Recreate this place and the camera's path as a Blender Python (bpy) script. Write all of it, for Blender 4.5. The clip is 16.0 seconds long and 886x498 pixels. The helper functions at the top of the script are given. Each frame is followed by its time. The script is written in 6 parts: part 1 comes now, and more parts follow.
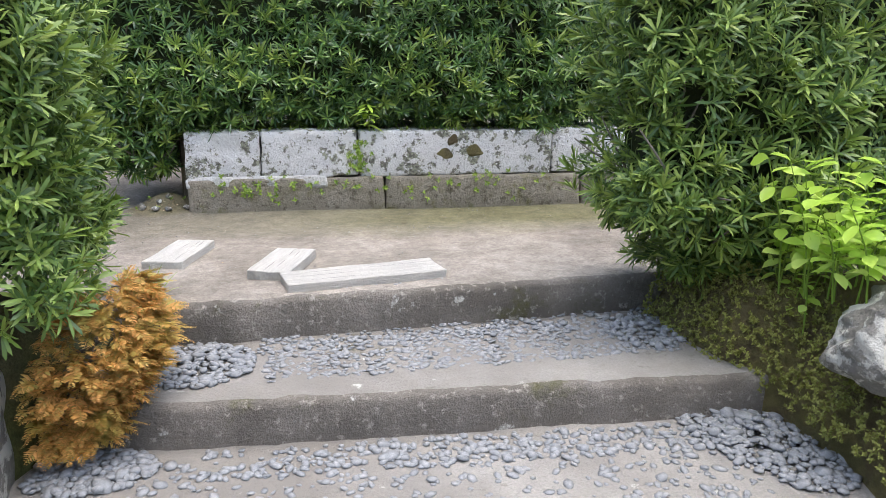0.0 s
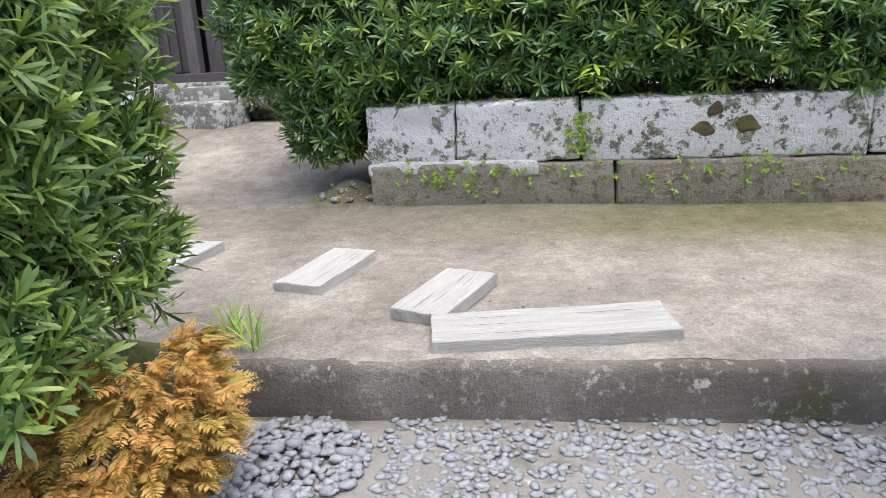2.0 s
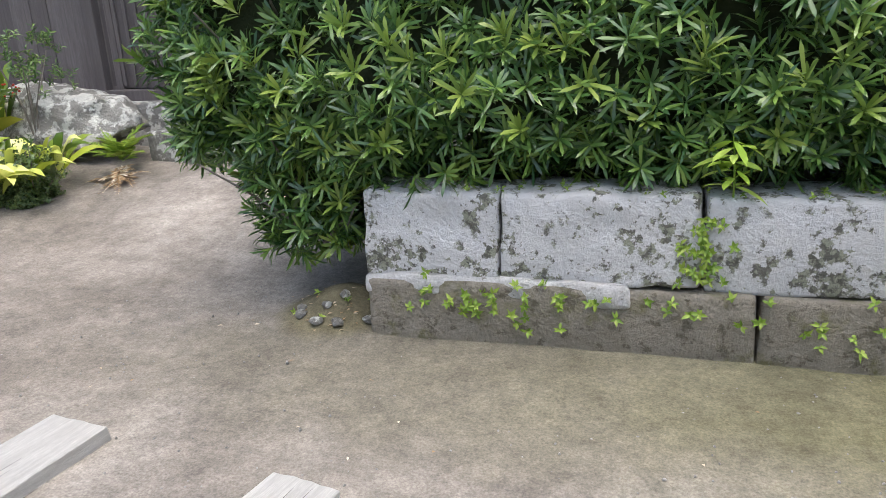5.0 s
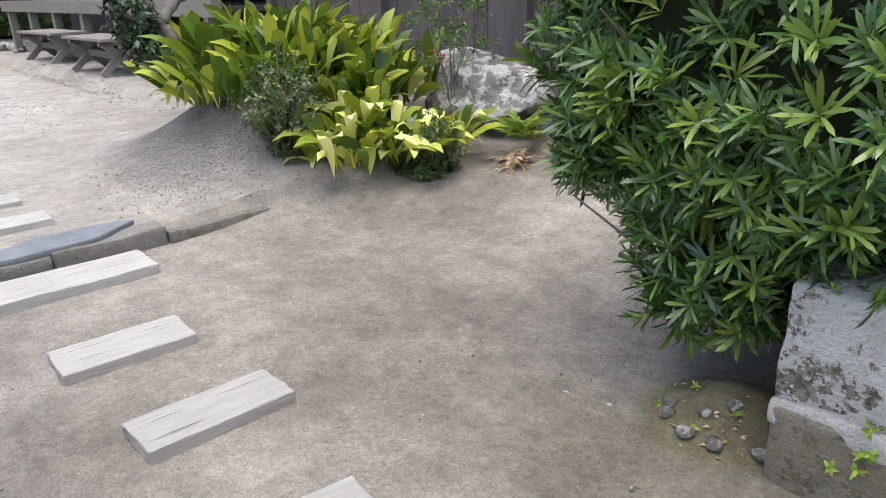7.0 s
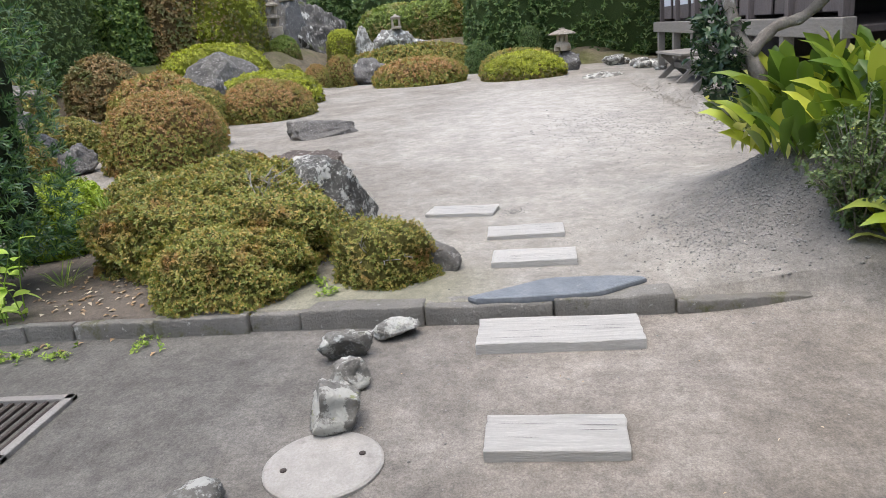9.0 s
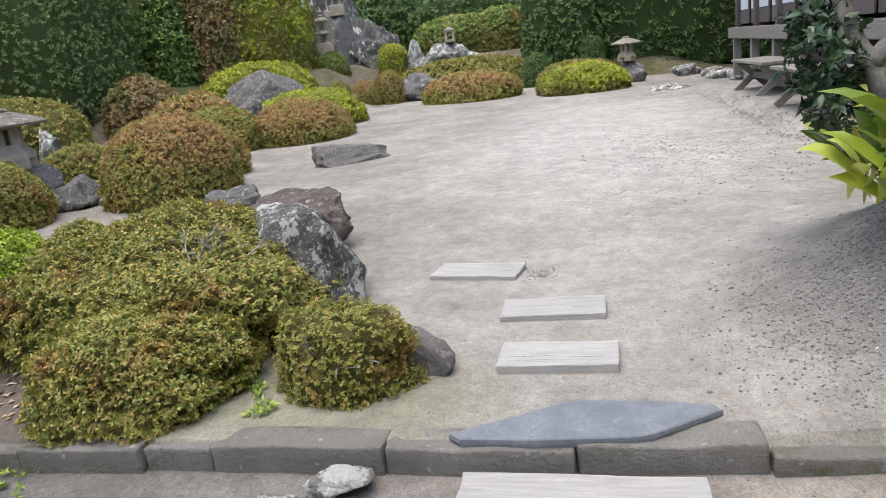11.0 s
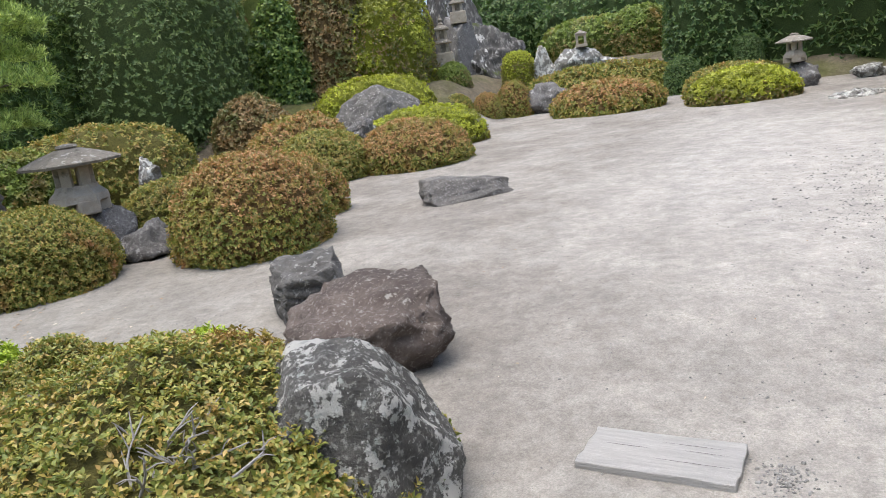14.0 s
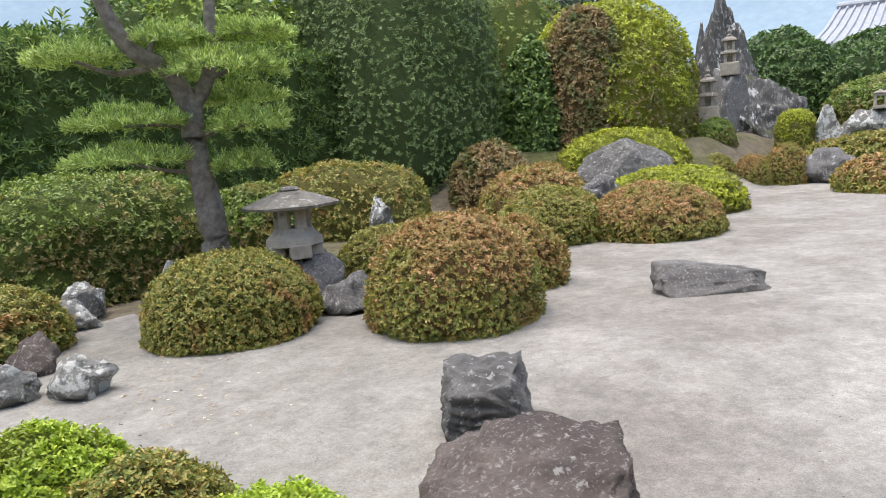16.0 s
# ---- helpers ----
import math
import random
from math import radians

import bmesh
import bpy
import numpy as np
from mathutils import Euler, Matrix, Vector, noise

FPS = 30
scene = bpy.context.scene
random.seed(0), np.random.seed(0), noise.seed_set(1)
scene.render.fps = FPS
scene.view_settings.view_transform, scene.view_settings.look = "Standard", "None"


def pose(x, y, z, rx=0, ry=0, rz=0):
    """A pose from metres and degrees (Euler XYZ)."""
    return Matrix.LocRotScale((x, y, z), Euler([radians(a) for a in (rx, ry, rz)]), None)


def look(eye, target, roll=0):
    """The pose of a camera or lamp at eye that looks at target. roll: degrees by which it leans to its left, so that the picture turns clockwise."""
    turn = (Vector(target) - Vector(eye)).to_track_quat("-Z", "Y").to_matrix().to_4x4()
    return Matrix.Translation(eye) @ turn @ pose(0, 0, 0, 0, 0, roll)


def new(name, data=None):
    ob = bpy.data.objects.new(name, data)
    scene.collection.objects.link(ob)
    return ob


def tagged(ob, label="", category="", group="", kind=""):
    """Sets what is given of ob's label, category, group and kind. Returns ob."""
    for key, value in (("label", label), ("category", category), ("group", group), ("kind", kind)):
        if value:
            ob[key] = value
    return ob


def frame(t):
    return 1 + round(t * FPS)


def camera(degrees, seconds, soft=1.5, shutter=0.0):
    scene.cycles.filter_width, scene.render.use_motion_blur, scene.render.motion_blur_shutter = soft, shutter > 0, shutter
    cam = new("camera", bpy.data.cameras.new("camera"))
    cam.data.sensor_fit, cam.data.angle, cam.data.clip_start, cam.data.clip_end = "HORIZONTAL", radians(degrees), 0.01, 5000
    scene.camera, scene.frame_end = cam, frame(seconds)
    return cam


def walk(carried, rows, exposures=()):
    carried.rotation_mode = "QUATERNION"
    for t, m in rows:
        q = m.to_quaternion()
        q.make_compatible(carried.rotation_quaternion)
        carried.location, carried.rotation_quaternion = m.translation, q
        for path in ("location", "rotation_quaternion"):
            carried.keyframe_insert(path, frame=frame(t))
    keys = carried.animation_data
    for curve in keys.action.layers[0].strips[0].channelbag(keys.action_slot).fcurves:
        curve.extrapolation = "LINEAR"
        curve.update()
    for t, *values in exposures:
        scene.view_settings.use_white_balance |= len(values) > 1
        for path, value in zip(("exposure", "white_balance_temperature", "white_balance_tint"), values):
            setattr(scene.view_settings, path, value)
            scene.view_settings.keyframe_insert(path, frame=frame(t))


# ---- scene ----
cam = camera(62.8, 16.0, soft=0.5)
EXPOSURE = 0.84
PATH = [
    (0, (0.988, -6.183, 1.249), (1.347, -4.281, 0.748), 0.5),
    (0.5, (1.116, -5.785, 1.218), (1.206, -3.863, 0.671), -0.6),
    (1, (1.203, -5.413, 1.218), (1.074, -3.503, 0.64), -1.8),
    (1.5, (1.308, -5.047, 1.197), (1.041, -3.155, 0.607), -2.6),
    (2, (1.367, -4.714, 1.17), (1.017, -2.834, 0.582), -3.2),
    (2.5, (1.318, -4.296, 1.247), (0.929, -2.424, 0.661), -3.4),
    (3, (1.288, -3.967, 1.318), (0.883, -2.097, 0.736), -3.4),
    (3.2, (1.289, -3.824, 1.321), (0.884, -1.955, 0.735), -3.4),
    (5.3, (1.136, -2.735, 1.43), (0.576, -0.922, 0.799), -2.0),
    (5.5, (1.117, -2.678, 1.459), (0.512, -0.882, 0.819), -1.6),
    (6, (0.986, -2.533, 1.488), (0.176, -0.833, 0.814), -0.9),
    (6.5, (0.856, -2.35, 1.455), (-0.222, -0.81, 0.773), -0.8),
    (7, (0.772, -2.005, 1.525), (-0.624, -0.752, 0.831), -1.9),
    (7.5, (0.716, -1.826, 1.639), (-0.957, -0.96, 0.967), -3.5),
    (8, (0.624, -1.596, 1.646), (-1.222, -1.153, 1.016), -4.9),
    (8.5, (0.488, -1.403, 1.653), (-1.419, -1.327, 1.054), -5.2),
    (9, (0.247, -1.234, 1.629), (-1.658, -1.443, 1.058), -5.2),
    (9.2, (0.113, -1.216, 1.597), (-1.784, -1.518, 1.039), -5.2),
    (11.3, (-1.439, -0.965, 1.57), (-3.331, -1.354, 1.049), -6.5),
    (11.5, (-1.588, -0.97, 1.545), (-3.482, -1.323, 1.011), -6.9),
    (12, (-2.003, -1.033, 1.585), (-3.902, -1.308, 1.021), -8.1),
    (12.5, (-2.345, -1.117, 1.601), (-4.252, -1.342, 1.041), -9.2),
    (13, (-2.657, -1.219, 1.605), (-4.566, -1.523, 1.092), -9.8),
    (13.5, (-2.98, -1.305, 1.652), (-4.852, -1.824, 1.176), -9.2),
    (14, (-3.235, -1.447, 1.675), (-5.045, -2.16, 1.21), -8.3),
    (14.5, (-3.509, -1.549, 1.674), (-5.235, -2.444, 1.206), -7.6),
    (15, (-3.878, -1.599, 1.632), (-5.481, -2.695, 1.151), -6.9),
    (15.5, (-4.183, -1.618, 1.771), (-5.681, -2.877, 1.358), -5.7),
    (16, (-4.362, -1.717, 1.845), (-5.876, -2.992, 1.559), -4.5),
]
walk(cam, [(t, look(eye, target, roll)) for t, eye, target, roll in PATH], [(0, EXPOSURE + 0.5), (5.5, EXPOSURE + 0.42), (8.5, EXPOSURE + 0.08), (12.5, EXPOSURE + 0.05), (14.5, EXPOSURE + 0.12), (15.5, EXPOSURE + 0.32), (16, EXPOSURE + 0.25)])

# ---- light: a bright overcast sky ----
world = bpy.data.worlds.new("overcast_sky")
scene.world = world
world.use_nodes = True
wn = world.node_tree
wn.nodes.clear()
sky = wn.nodes.new("ShaderNodeTexSky")
sky.sky_type, sky.sun_disc = "NISHITA", False
sky.sun_elevation, sky.sun_rotation = radians(81), radians(139)
sky.air_density, sky.dust_density, sky.ozone_density = 0.95, 3.6, 1.3
wbg = wn.nodes.new("ShaderNodeBackground")
wbg.inputs[1].default_value = 0.15
wout = wn.nodes.new("ShaderNodeOutputWorld")
wn.links.new(sky.outputs[0], wbg.inputs[0])
wn.links.new(wbg.outputs[0], wout.inputs[0])

sun = new("sun", bpy.data.lights.new("sun", "SUN"))
sun.data.energy, sun.data.angle, sun.data.color = 1.4, radians(80), (1.0, 0.985, 0.965)
sun.matrix_world = look((0, 0, 30), (-3.0, 3.5, 0.0))


# ---- materials ----
def node(nt, kind, **sockets):
    n = nt.nodes.new(kind)
    for k, v in sockets.items():
        n.inputs[k].default_value = v
    return n


def base_material(name):
    m = bpy.data.materials.new(name)
    m.use_nodes = True
    nt = m.node_tree
    nt.nodes.clear()
    out = nt.nodes.new("ShaderNodeOutputMaterial")
    bsdf = nt.nodes.new("ShaderNodeBsdfPrincipled")
    nt.links.new(bsdf.outputs[0], out.inputs[0])
    return m, nt, bsdf, out


def rgba(c):
    return (c[0], c[1], c[2], 1.0)


def mixed(nt, fac, a, b):
    """Mix of two colours, each a socket or a triple."""
    n = nt.nodes.new("ShaderNodeMix")
    n.data_type = "RGBA"
    for idx, v in ((6, a), (7, b)):
        if isinstance(v, tuple):
            n.inputs[idx].default_value = rgba(v)
        else:
            nt.links.new(v, n.inputs[idx])
    if isinstance(fac, float):
        n.inputs[0].default_value = fac
    else:
        nt.links.new(fac, n.inputs[0])
    return n.outputs[2]


def noise_fac(nt, vec, scale, lo, hi, detail=6.0, rough=0.6, offset=0.0):
    n = node(nt, "ShaderNodeTexNoise", Scale=scale, Detail=detail, Roughness=rough)
    if offset:
        mp = nt.nodes.new("ShaderNodeMapping")
        mp.inputs["Location"].default_value = (offset, offset * 1.7, offset * 0.6)
        nt.links.new(vec, mp.inputs[0])
        vec = mp.outputs[0]
    nt.links.new(vec, n.inputs["Vector"])
    r = nt.nodes.new("ShaderNodeMapRange")
    r.inputs[1].default_value, r.inputs[2].default_value = lo, hi
    nt.links.new(n.outputs[0], r.inputs[0])
    return r.outputs[0]


def surface(name, c1, c2, scale=3.0, c3=None, fine=60.0, fine_dark=0.74, rough=0.85, bump=0.3, bump_scale=None, layers=(), stretch=None, metal=0.0, per_object=0.0):
    """Weathered surface: two tones, fine grain, and layers (colour, scale, low, high) laid over as patches."""
    m, nt, bsdf, out = base_material(name)
    geo = nt.nodes.new("ShaderNodeNewGeometry")
    vec = geo.outputs["Position"]
    if stretch:
        tc = nt.nodes.new("ShaderNodeTexCoord")
        mp = nt.nodes.new("ShaderNodeMapping")
        mp.inputs["Scale"].default_value = stretch
        nt.links.new(tc.outputs["Object"], mp.inputs[0])
        vec = mp.outputs[0]
    col = mixed(nt, noise_fac(nt, vec, scale, 0.35, 0.65), c1, c2)
    if c3:
        col = mixed(nt, noise_fac(nt, vec, scale * 0.23, 0.45, 0.65, offset=7.0), col, c3)
    grain = noise_fac(nt, vec, fine, 0.3, 0.7, detail=3.0)
    dark = tuple(v * fine_dark for v in c1)
    g = nt.nodes.new("ShaderNodeMath")
    g.operation = "MULTIPLY_ADD"
    g.inputs[1].default_value, g.inputs[2].default_value = -0.55, 0.55
    nt.links.new(grain, g.inputs[0])
    col = mixed(nt, g.outputs[0], col, dark)
    for i, (c, sc, lo, hi) in enumerate(layers):
        f = noise_fac(nt, vec, sc, lo, hi, detail=8.0, rough=0.7, offset=3.1 * (i + 1))
        col = mixed(nt, f, col, c)
    if per_object:
        oi = nt.nodes.new("ShaderNodeObjectInfo")
        f = nt.nodes.new("ShaderNodeMath")
        f.operation = "MULTIPLY"
        f.inputs[1].default_value = per_object
        nt.links.new(oi.outputs["Random"], f.inputs[0])
        col = mixed(nt, f.outputs[0], col, tuple(v * 0.55 for v in c1))
    nt.links.new(col, bsdf.inputs["Base Color"])
    bsdf.inputs["Roughness"].default_value = rough
    bsdf.inputs["Metallic"].default_value = metal
    bsdf.inputs["Specular IOR Level"].default_value = 0.3
    b1 = node(nt, "ShaderNodeTexNoise", Scale=bump_scale or fine, Detail=8.0, Roughness=0.7)
    nt.links.new(vec, b1.inputs["Vector"])
    b = node(nt, "ShaderNodeBump", Strength=bump, Distance=0.04)
    nt.links.new(b1.outputs[0], b.inputs["Height"])
    nt.links.new(b.outputs[0], bsdf.inputs["Normal"])
    return m


LEAF = 1.6
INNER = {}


def leaf_material(name, colours, patch=None, patch_scale=4.0, patch_range=(0.45, 0.62), rough=0.42, through_light=0.25, spec=0.5, single=False):
    """Leaves: each leaf takes its own tone; patch tints whole areas of growth."""
    m, nt, bsdf, out = base_material(name)
    # body behind the leaves: mean leaf colour, darkened to paint the interior shade
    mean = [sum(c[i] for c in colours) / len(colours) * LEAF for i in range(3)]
    INNER[m.name] = surface("shaded_inside_of_" + name, tuple(v * 0.30 for v in mean), tuple(v * 0.66 for v in mean), 34.0, fine=90, bump=1.0, bump_scale=45)
    geo = nt.nodes.new("ShaderNodeNewGeometry")
    ramp = nt.nodes.new("ShaderNodeValToRGB")
    el = ramp.color_ramp.elements
    while len(el) < len(colours):
        el.new(0.5)
    for i, c in enumerate(colours):
        el[i].position = i / (len(colours) - 1)
        el[i].color = rgba(tuple(v * LEAF for v in c))
    tone = nt.nodes.new("ShaderNodeObjectInfo").outputs["Random"] if single else geo.outputs["Random Per Island"]
    nt.links.new(tone, ramp.inputs[0])
    col = ramp.outputs[0]
    if patch:
        col = mixed(nt, noise_fac(nt, geo.outputs["Position"], patch_scale, *patch_range, detail=4.0), col, tuple(v * LEAF for v in patch))
    nt.links.new(col, bsdf.inputs["Base Color"])
    bsdf.inputs["Roughness"].default_value = rough
    bsdf.inputs["Specular IOR Level"].default_value = spec
    if through_light:
        tr = nt.nodes.new("ShaderNodeBsdfTranslucent")
        nt.links.new(col, tr.inputs[0])
        mx = nt.nodes.new("ShaderNodeMixShader")
        mx.inputs[0].default_value = through_light
        nt.links.new(bsdf.outputs[0], mx.inputs[1])
        nt.links.new(tr.outputs[0], mx.inputs[2])
        nt.links.new(mx.outputs[0], out.inputs[0])
    return m


def region(nt, vec, cx, cy, rx, ry, soft, wobble=0.5):
    """1 inside an uneven ellipse of the ground, 0 outside."""
    mp = nt.nodes.new("ShaderNodeMapping")
    mp.vector_type = "POINT"
    mp.inputs["Location"].default_value = (-cx / rx, -cy / ry, 0)
    mp.inputs["Scale"].default_value = (1 / rx, 1 / ry, 0)
    nt.links.new(vec, mp.inputs[0])
    ln = nt.nodes.new("ShaderNodeVectorMath")
    ln.operation = "LENGTH"
    nt.links.new(mp.outputs[0], ln.inputs[0])
    nz = node(nt, "ShaderNodeTexNoise", Scale=2.5, Detail=8.0, Roughness=0.7)
    nt.links.new(vec, nz.inputs["Vector"])
    ad = nt.nodes.new("ShaderNodeMath")
    ad.operation = "MULTIPLY_ADD"
    ad.inputs[1].default_value = wobble
    nt.links.new(nz.outputs[0], ad.inputs[0])
    nt.links.new(ln.outputs["Value"], ad.inputs[2])
    r = nt.nodes.new("ShaderNodeMapRange")
    r.inputs[1].default_value, r.inputs[2].default_value = 1 + wobble * 0.5 + soft, 1 + wobble * 0.5 - soft
    nt.links.new(ad.outputs[0], r.inputs[0])
    return r.outputs[0]


def ground_material(name, c1, c2, c3, gravel, regions=(), grain=1.0, bump=0.45):
    """Trodden earth: broad tonal drift, streaks, grit and specks; regions (ellipse, colour) of other soil, moss or
    painted shade.
    """
    m, nt, bsdf, out = base_material(name)
    geo = nt.nodes.new("ShaderNodeNewGeometry")
    vec = geo.outputs["Position"]
    col = mixed(nt, noise_fac(nt, vec, 1.1, 0.36, 0.64, detail=8.0, rough=0.65), c1, c2)
    col = mixed(nt, noise_fac(nt, vec, 0.45, 0.45, 0.62, offset=11.0, detail=8.0), col, c3)
    for (e, c, amount) in regions:
        f = nt.nodes.new("ShaderNodeMath")
        f.operation = "MULTIPLY"
        f.inputs[1].default_value = amount
        nt.links.new(region(nt, vec, *e), f.inputs[0])
        col = mixed(nt, f.outputs[0], col, c)
    dk = nt.nodes.new("ShaderNodeMix")
    dk.data_type, dk.blend_type = "RGBA", "MULTIPLY"
    tone = nt.nodes.new("ShaderNodeMath")
    tone.operation = "MULTIPLY_ADD"
    # three scales of light and dark specks multiply the tone
    total = None
    for sc, lo, hi, amp, off in ((2.6, 0.34, 0.66, 0.38, 8.0), (9.0, 0.34, 0.66, 0.34, 5.0), (38.0, 0.32, 0.68, 0.36, 1.0), (110.0, 0.34, 0.66, 0.52, 2.0), (55.0, 0.74, 0.68, 0.40, 13.0), (19.0, 0.70, 0.78, 0.35, 17.0)):
        f = noise_fac(nt, vec, sc, lo, hi, detail=5.0, rough=0.7, offset=off)
        k = nt.nodes.new("ShaderNodeMath")
        k.operation = "MULTIPLY_ADD"
        k.inputs[1].default_value, k.inputs[2].default_value = amp * grain, 1.0 - amp * grain * 0.5
        nt.links.new(f, k.inputs[0])
        if total is None:
            total = k.outputs[0]
        else:
            mu = nt.nodes.new("ShaderNodeMath")
            mu.operation = "MULTIPLY"
            nt.links.new(total, mu.inputs[0])
            nt.links.new(k.outputs[0], mu.inputs[1])
            total = mu.outputs[0]
    vm = nt.nodes.new("ShaderNodeVectorMath")
    vm.operation = "SCALE"
    nt.links.new(col, vm.inputs[0])
    nt.links.new(total, vm.inputs["Scale"])
    nt.links.new(vm.outputs[0], bsdf.inputs["Base Color"])
    nt.nodes.remove(dk)
    nt.nodes.remove(tone)
    bsdf.inputs["Roughness"].default_value = 0.95
    bsdf.inputs["Specular IOR Level"].default_value = 0.15
    b1 = node(nt, "ShaderNodeTexNoise", Scale=gravel, Detail=10.0, Roughness=0.8)
    nt.links.new(vec, b1.inputs["Vector"])
    b = node(nt, "ShaderNodeBump", Strength=bump, Distance=0.03)
    nt.links.new(b1.outputs[0], b.inputs["Height"])
    b2 = node(nt, "ShaderNodeTexNoise", Scale=5.0, Detail=6.0, Roughness=0.6)
    nt.links.new(vec, b2.inputs["Vector"])
    bb = node(nt, "ShaderNodeBump", Strength=0.5, Distance=0.06)
    nt.links.new(b2.outputs[0], bb.inputs["Height"])
    nt.links.new(b.outputs[0], bb.inputs["Normal"])
    nt.links.new(bb.outputs[0], bsdf.inputs["Normal"])
    return m


M = {}
MOUND = (0.19, 0.18, 0.164)
GREYED = ((-4.85, 1.0, 1.45, 1.15, 0.2), MOUND, 0.9)
M["terrace"] = ground_material("trodden_earth", (0.228, 0.204, 0.177), (0.312, 0.283, 0.249), (0.188, 0.167, 0.141), 22.0, (
    # the (-2.8, -3.5) ellipse paints hedge shade over darker, damp earth
    ((2.6, -0.25, 2.6, 0.62, 0.45, 0.9), (0.125, 0.122, 0.05), 0.75), ((0.1, -0.2, 1.3, 0.7, 0.5), (0.165, 0.15, 0.12), 0.6), ((-0.22, 0.2, 0.30, 0.28, 0.15), (0.13, 0.115, 0.065), 0.8), ((-2.8, -3.5, 1.9, 1.7, 0.45), (0.125, 0.122, 0.112), 0.85), GREYED))
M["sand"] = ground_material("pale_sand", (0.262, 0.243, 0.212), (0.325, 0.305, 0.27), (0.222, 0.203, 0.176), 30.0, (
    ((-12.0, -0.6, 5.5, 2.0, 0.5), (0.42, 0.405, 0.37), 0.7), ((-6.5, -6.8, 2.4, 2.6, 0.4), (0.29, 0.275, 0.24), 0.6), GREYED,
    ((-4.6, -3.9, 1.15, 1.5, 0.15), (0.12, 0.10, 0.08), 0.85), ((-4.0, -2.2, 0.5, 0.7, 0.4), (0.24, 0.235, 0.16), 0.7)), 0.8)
M["bank"] = ground_material("mossy_soil", (0.12, 0.10, 0.07), (0.17, 0.145, 0.10), (0.09, 0.095, 0.035), 14.0)
M["mound_grit"] = surface("grey_grit", (0.13, 0.127, 0.118), (0.42, 0.41, 0.385), 45.0, fine=150, bump=0.1)
M["clod"] = surface("earth_crumb", (0.25, 0.23, 0.195), (0.36, 0.335, 0.29), 20.0, fine=120, bump=0.3)
M["concrete"] = surface("old_concrete", (0.26, 0.245, 0.225), (0.36, 0.345, 0.32), 2.5, (0.21, 0.195, 0.175), fine=90, bump=0.5, bump_scale=45, layers=(((0.52, 0.51, 0.47), 5.0, 0.64, 0.70), ((0.10, 0.095, 0.06), 3.0, 0.60, 0.72)))
# base tones darkened for the upright face's overcast shade; lichen and moss patches on top
M["riser"] = surface("shaded_riser_concrete", (0.18, 0.163, 0.142), (0.28, 0.255, 0.225), 5.0, (0.12, 0.107, 0.092), fine=80, bump=0.7, bump_scale=40, layers=(((0.5, 0.5, 0.46), 6.0, 0.64, 0.69), ((0.10, 0.10, 0.04), 2.4, 0.57, 0.70), ((0.33, 0.31, 0.27), 22.0, 0.56, 0.64)))
M["wall_white"] = surface("lichen_stone", (0.15, 0.145, 0.12), (0.22, 0.21, 0.18), 5.0, fine=90, bump=1.0, bump_scale=36, layers=(((0.36, 0.37, 0.28), 34.0, 0.47, 0.53), ((0.76, 0.755, 0.745), 13.0, 0.45, 0.48), ((0.80, 0.795, 0.785), 3.2, 0.52, 0.56), ((0.26, 0.25, 0.205), 26.0, 0.62, 0.66), ((0.12, 0.125, 0.045), 3.0, 0.66, 0.70)))
M["wall_low"] = surface("mossy_stone", (0.30, 0.27, 0.215), (0.40, 0.36, 0.295), 7.0, fine=80, bump=1.0, bump_scale=34, layers=(((0.17, 0.165, 0.07), 6.0, 0.52, 0.66), ((0.17, 0.15, 0.115), 13.0, 0.54, 0.60), ((0.55, 0.55, 0.50), 16.0, 0.68, 0.72)))
M["wood_grey"] = surface("bleached_board", (0.60, 0.582, 0.54), (0.79, 0.77, 0.72), 6.0, fine=46, fine_dark=0.72, bump=0.8, bump_scale=24, stretch=(0.7, 9.0, 9.0), rough=0.8, per_object=0.2)
M["wood_dark"] = surface("weathered_dark_wood", (0.14, 0.12, 0.115), (0.21, 0.185, 0.18), 4.0, fine=30, bump=0.4, stretch=(8.0, 8.0, 0.6), per_object=0.7)
M["wood_bench"] = surface("grey_bench_wood", (0.26, 0.24, 0.21), (0.36, 0.335, 0.30), 5.0, fine=40, bump=0.4, stretch=(0.8, 8.0, 8.0), per_object=0.3)
M["paper"] = surface("paper_screen", (0.55, 0.58, 0.64), (0.60, 0.63, 0.68), 2.0, fine=20, fine_dark=0.95, bump=0.05)
M["slate"] = surface("blue_slate", (0.155, 0.172, 0.19), (0.225, 0.243, 0.26), 6.0, fine=50, rough=0.5, bump=0.35, bump_scale=14, layers=(((0.36, 0.35, 0.33), 9.0, 0.62, 0.72),))
M["rock_grey"] = surface("grey_rock", (0.22, 0.212, 0.19), (0.33, 0.32, 0.29), 9.0, (0.15, 0.142, 0.125), fine=80, bump=1.0, bump_scale=34, layers=(((0.34, 0.335, 0.31), 40.0, 0.52, 0.60), ((0.62, 0.625, 0.58), 7.0, 0.51, 0.545), ((0.30, 0.31, 0.18), 18.0, 0.62, 0.68), ((0.13, 0.14, 0.05), 4.0, 0.66, 0.74)))
M["rock_lichen"] = surface("lichen_rock", (0.25, 0.24, 0.215), (0.36, 0.345, 0.31), 9.0, fine=80, bump=1.0, bump_scale=36, layers=(((0.64, 0.635, 0.58), 7.0, 0.49, 0.54), ((0.38, 0.40, 0.20), 12.0, 0.62, 0.70)))
